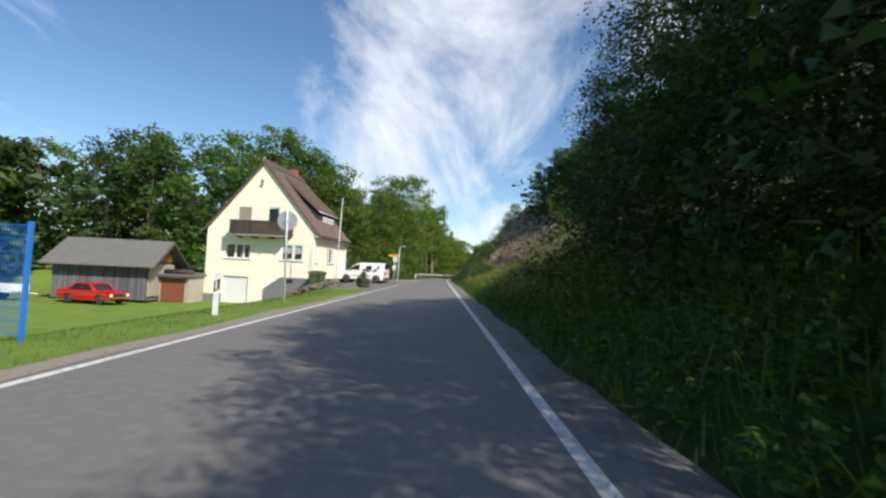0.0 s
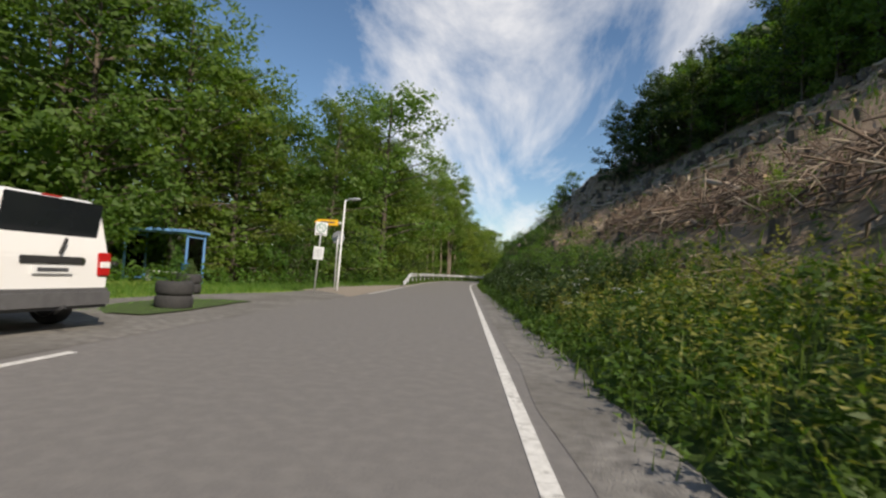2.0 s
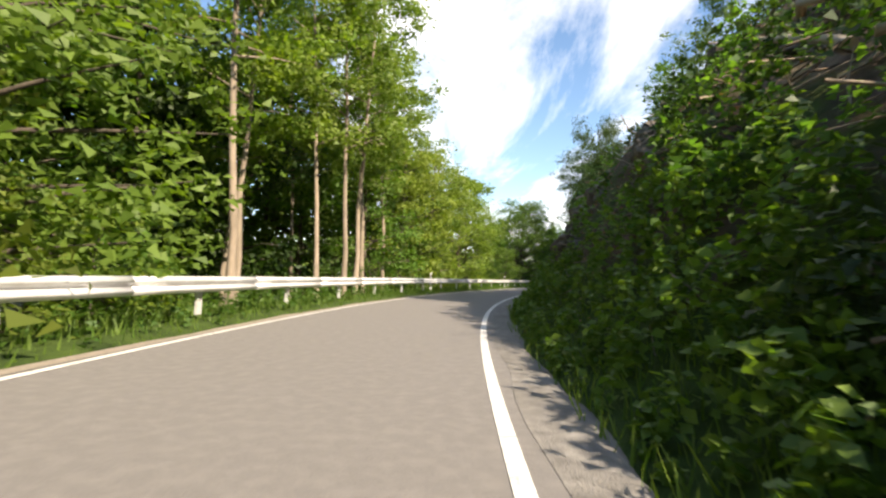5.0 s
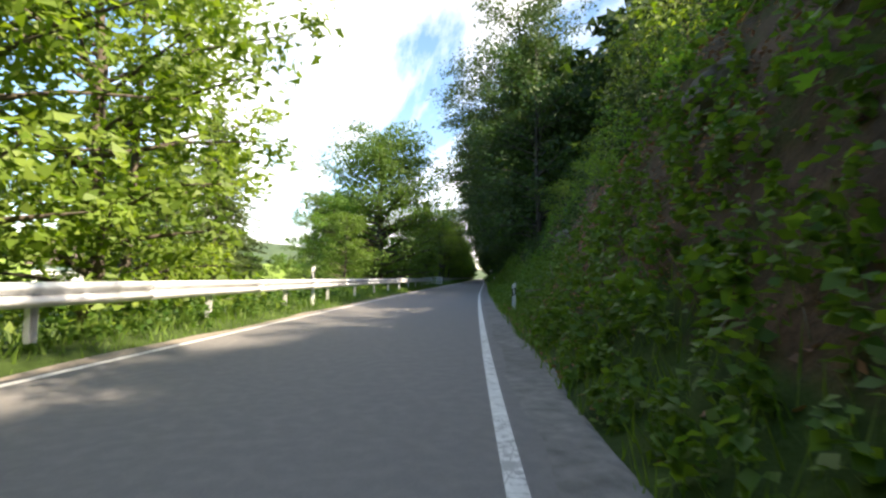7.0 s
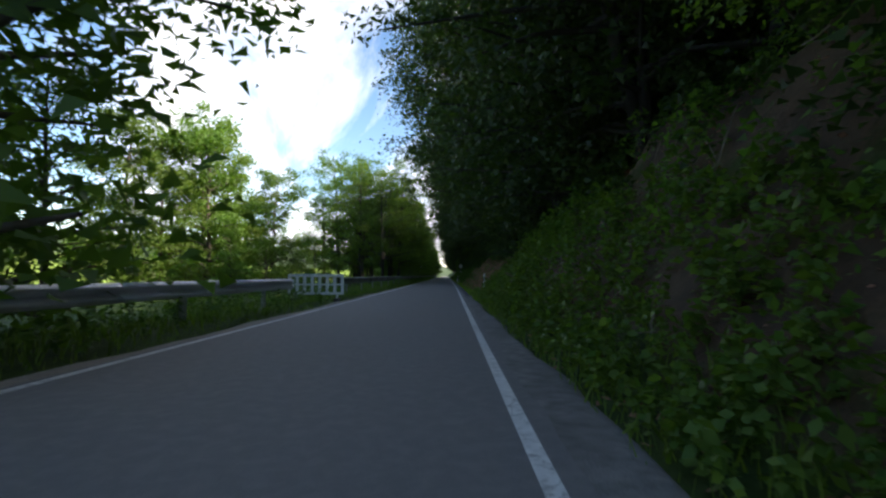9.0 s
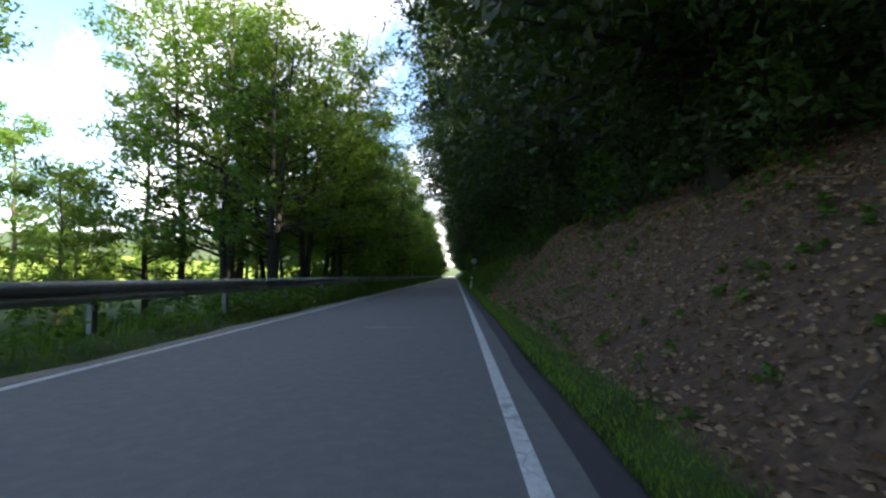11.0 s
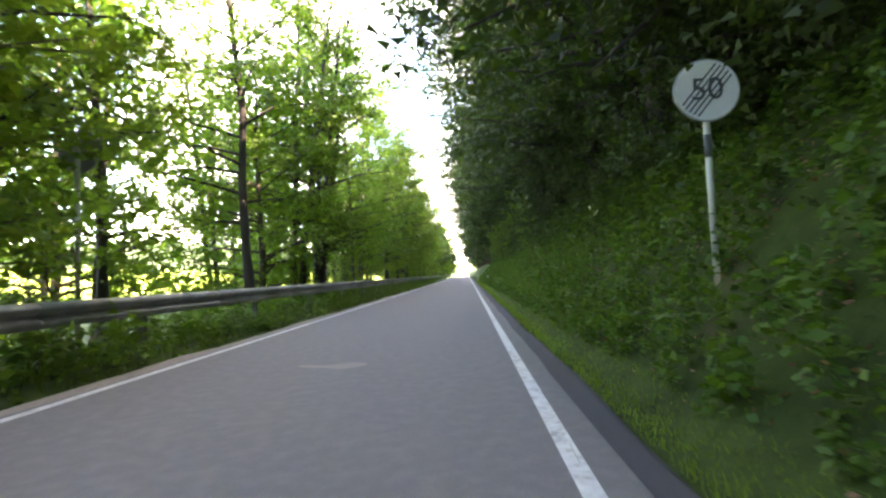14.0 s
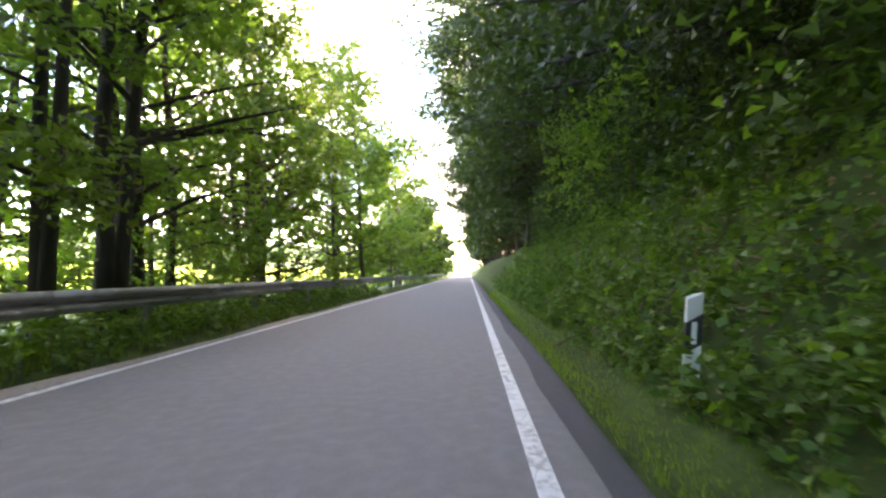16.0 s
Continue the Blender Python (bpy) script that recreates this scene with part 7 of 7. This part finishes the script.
s, d = np.where(rng.uniform(0, 1, n) < 0.8, rng.uniform(203, 252, n), rng.uniform(252, 335, n)), -1.05 - 6.0 * rng.uniform(0, 1, n) ** 0.9
x, y, _ = spot(s, d)
v, f = leaf_cards(np.stack([x, y, height(s, d) + rng.uniform(0.0, 0.04, n)], 1), rng.uniform(0.05, 0.095, n), rng, 0.0, 0.65, 0.25)
tagged(link_mesh("leaf_litter", v, f, M_LITTER), "brown fallen leaves on the forest bank", "fallen leaves", kind="stuff")
n = 15000
s, d = np.where(rng.uniform(0, 1, n) < 0.6, rng.uniform(147, 163, n), rng.uniform(110, 200, n)), -0.75 - 7.0 * rng.uniform(0, 1, n)
x, y, _ = spot(s, d)
v, f = leaf_cards(np.stack([x, y, height(s, d) + rng.uniform(0.0, 0.04, n)], 1), rng.uniform(0.06, 0.13, n), rng, 0.0, 0.6, 0.25)
tagged(link_mesh("bank_litter", v, f, M_LITTER), "brown fallen leaves at the foot of the bank", "fallen leaves", kind="stuff")
# left side
grass("meadow_edge_grass", 30000, (-6, 34), between(WIDTH + 0.55, WIDTH + 5.5), lambda r, n, s, d: r.uniform(0.03, 0.09, n), M_GRASS, "mown meadow grass beside the road", 52, 0.01)
grass("lay_by_grass", 13000, (50, 84), lambda r, n, s: np.interp(s, [50, 56, 68, 76, 84], [9.5, 9.0, 7.4, 6.2, 5.2]) + 4.5 * r.uniform(0, 1, n), lambda r, n, s, d: r.uniform(0.05, 0.28, n), M_GRASS, "rough grass behind the bus stop", 53, 0.02)
herbs("lay_by_herbs", 700, (56, 112), lambda r, n, s: np.interp(s, [56, 68, 80, 112], [12.5, 10.0, 7.4, 6.6]) + 2.2 * r.uniform(0, 1, n), lambda r, n, s, d: r.uniform(0.3, 1.0, n), 13, 0.2, M_HERB, "nettles and herbs under the trees", 54)
grass("rail_grass", 34000, (80, 345), between(WIDTH + 0.4, WIDTH + 2.6), lambda r, n, s, d: r.uniform(0.1, 0.42, n) * np.interp(d - WIDTH, [0.4, 0.9, 2.6], [0.4, 0.9, 1.2]), M_GRASS, "long grass under the guardrail", 55, 0.018)
herbs("rail_herbs", 2300, (100, 345), between(WIDTH + 0.55, WIDTH + 2.6), lambda r, n, s, d: r.uniform(0.15, 0.6, n) * (0.5 + 0.8 * np.sin(s * 0.09) ** 2), 12, 0.17, M_HERB, "herbs growing through the guardrail", 56, 0.55)
herbs("shaded_rail_herbs", 4200, (226, 345), between(WIDTH + 0.5, WIDTH + 1.9), lambda r, n, s, d: r.uniform(0.3, 0.85, n) * np.interp(d - WIDTH, [0.5, 1.0, 1.9], [0.45, 0.9, 1.1]), 10, 0.17, M_HERB, "dense nettles growing through the shaded guardrail", 62, 0.6)
herbs("valley_herbs", 1300, (100, 345), between(WIDTH + 2.2, WIDTH + 6.5), lambda r, n, s, d: r.uniform(0.3, 1.0, n), 13, 0.25, M_LEAF, "undergrowth behind the guardrail", 57, 0.55)

grass("island_grass", 2600, (51.5, 55.8), between(6.25, 8.0), lambda r, n, s, d: r.uniform(0.06, 0.16, n), M_GRASS_SHORT, "short grass on the island beside the lay-by", 67, 0.012)

# white flower heads among the herbs
rng = np.random.default_rng(58)
bm = bmesh.new()
for i in range(130):
    s, d = rng.uniform(30, 100), -rng.uniform(1.2, 4.0)
    x, y, _ = spot(s, d)
    z = float(height(s, d)) + rng.uniform(0.7, 1.25)
    for k in range(6):
        q = Vector((float(x), float(y), z)) + Vector(rng.normal(size=3) * np.array([0.05, 0.05, 0.012]))
        r = 0.022
        bm.faces.new([bm.verts.new(q + Vector((r * math.cos(a), r * math.sin(a), 0.004 * math.sin(a * 2)))) for a in (0, 1.26, 2.51, 3.77, 5.03)])
flowers = part("white_flowers", bm, M_SIGN_WHITE)
tagged(flowers, "white umbel flower heads among the herbs", "flowers", kind="stuff")


# ---- distance ----
def far_hill(name, pts, top, mat, label):
    """A wooded ridge far away, with an uneven crest."""
    rng = np.random.default_rng(3)
    rows = []
    for k, f in enumerate(np.linspace(0, 1, 9)):
        row = []
        for i in range(61):
            u = i / 60
            x = pts[0][0] + (pts[1][0] - pts[0][0]) * u
            y = pts[0][1] + (pts[1][1] - pts[0][1]) * u
            z = top * math.sin(math.pi * min(1, f * 0.5)) * (0.55 + 0.45 * math.sin(u * 5.2 + 0.7)) + rng.uniform(-0.8, 0.8) * (1.5 if k else 0)
            row.append((x, y + f * 160, z - (4 if k == 0 else 0)))
        rows.append(row)
    return tagged(link_mesh(name, np.array(rows).reshape(-1, 3), grid_faces(9, 61), mat), label, "hill", kind="structure")


M_FAR = material("far_woods", (0.05, 0.085, 0.035), (0.025, 0.05, 0.025), 1.0, scale=0.08, bump=1.0, bump_scale=0.2, c3=(0.08, 0.11, 0.05))
far_hill("distant_hill", ((-300, 760), (700, 700)), 52, M_FAR, "wooded hill in the blue distance")

# white house beyond the lawn
def build_far_house():
    hs = empty("far_house", on_ground(196, 48, 20), "white house with brown roof beyond the lawn", "house")
    part("wall", box_bm(-5, 5, 0, 8, -1.5, 3.2), M_PVC, hs)
    part("roof", prism(bmesh.new(), [(-0.6, 3.0), (4.0, 6.4), (8.6, 3.0), (8.6, 2.8), (4.0, 6.15), (-0.6, 2.8)], -5.5, 5.5), M_TILE, hs).matrix_local = pose(0, 0, 0, 0, 0, 90)
    for x in (-3.5, -0.5, 2.3):
        make_window(hs, pose(x, -0.2, 1.0), 1.2, 1.2, (0.5,))
    return hs


build_far_house()
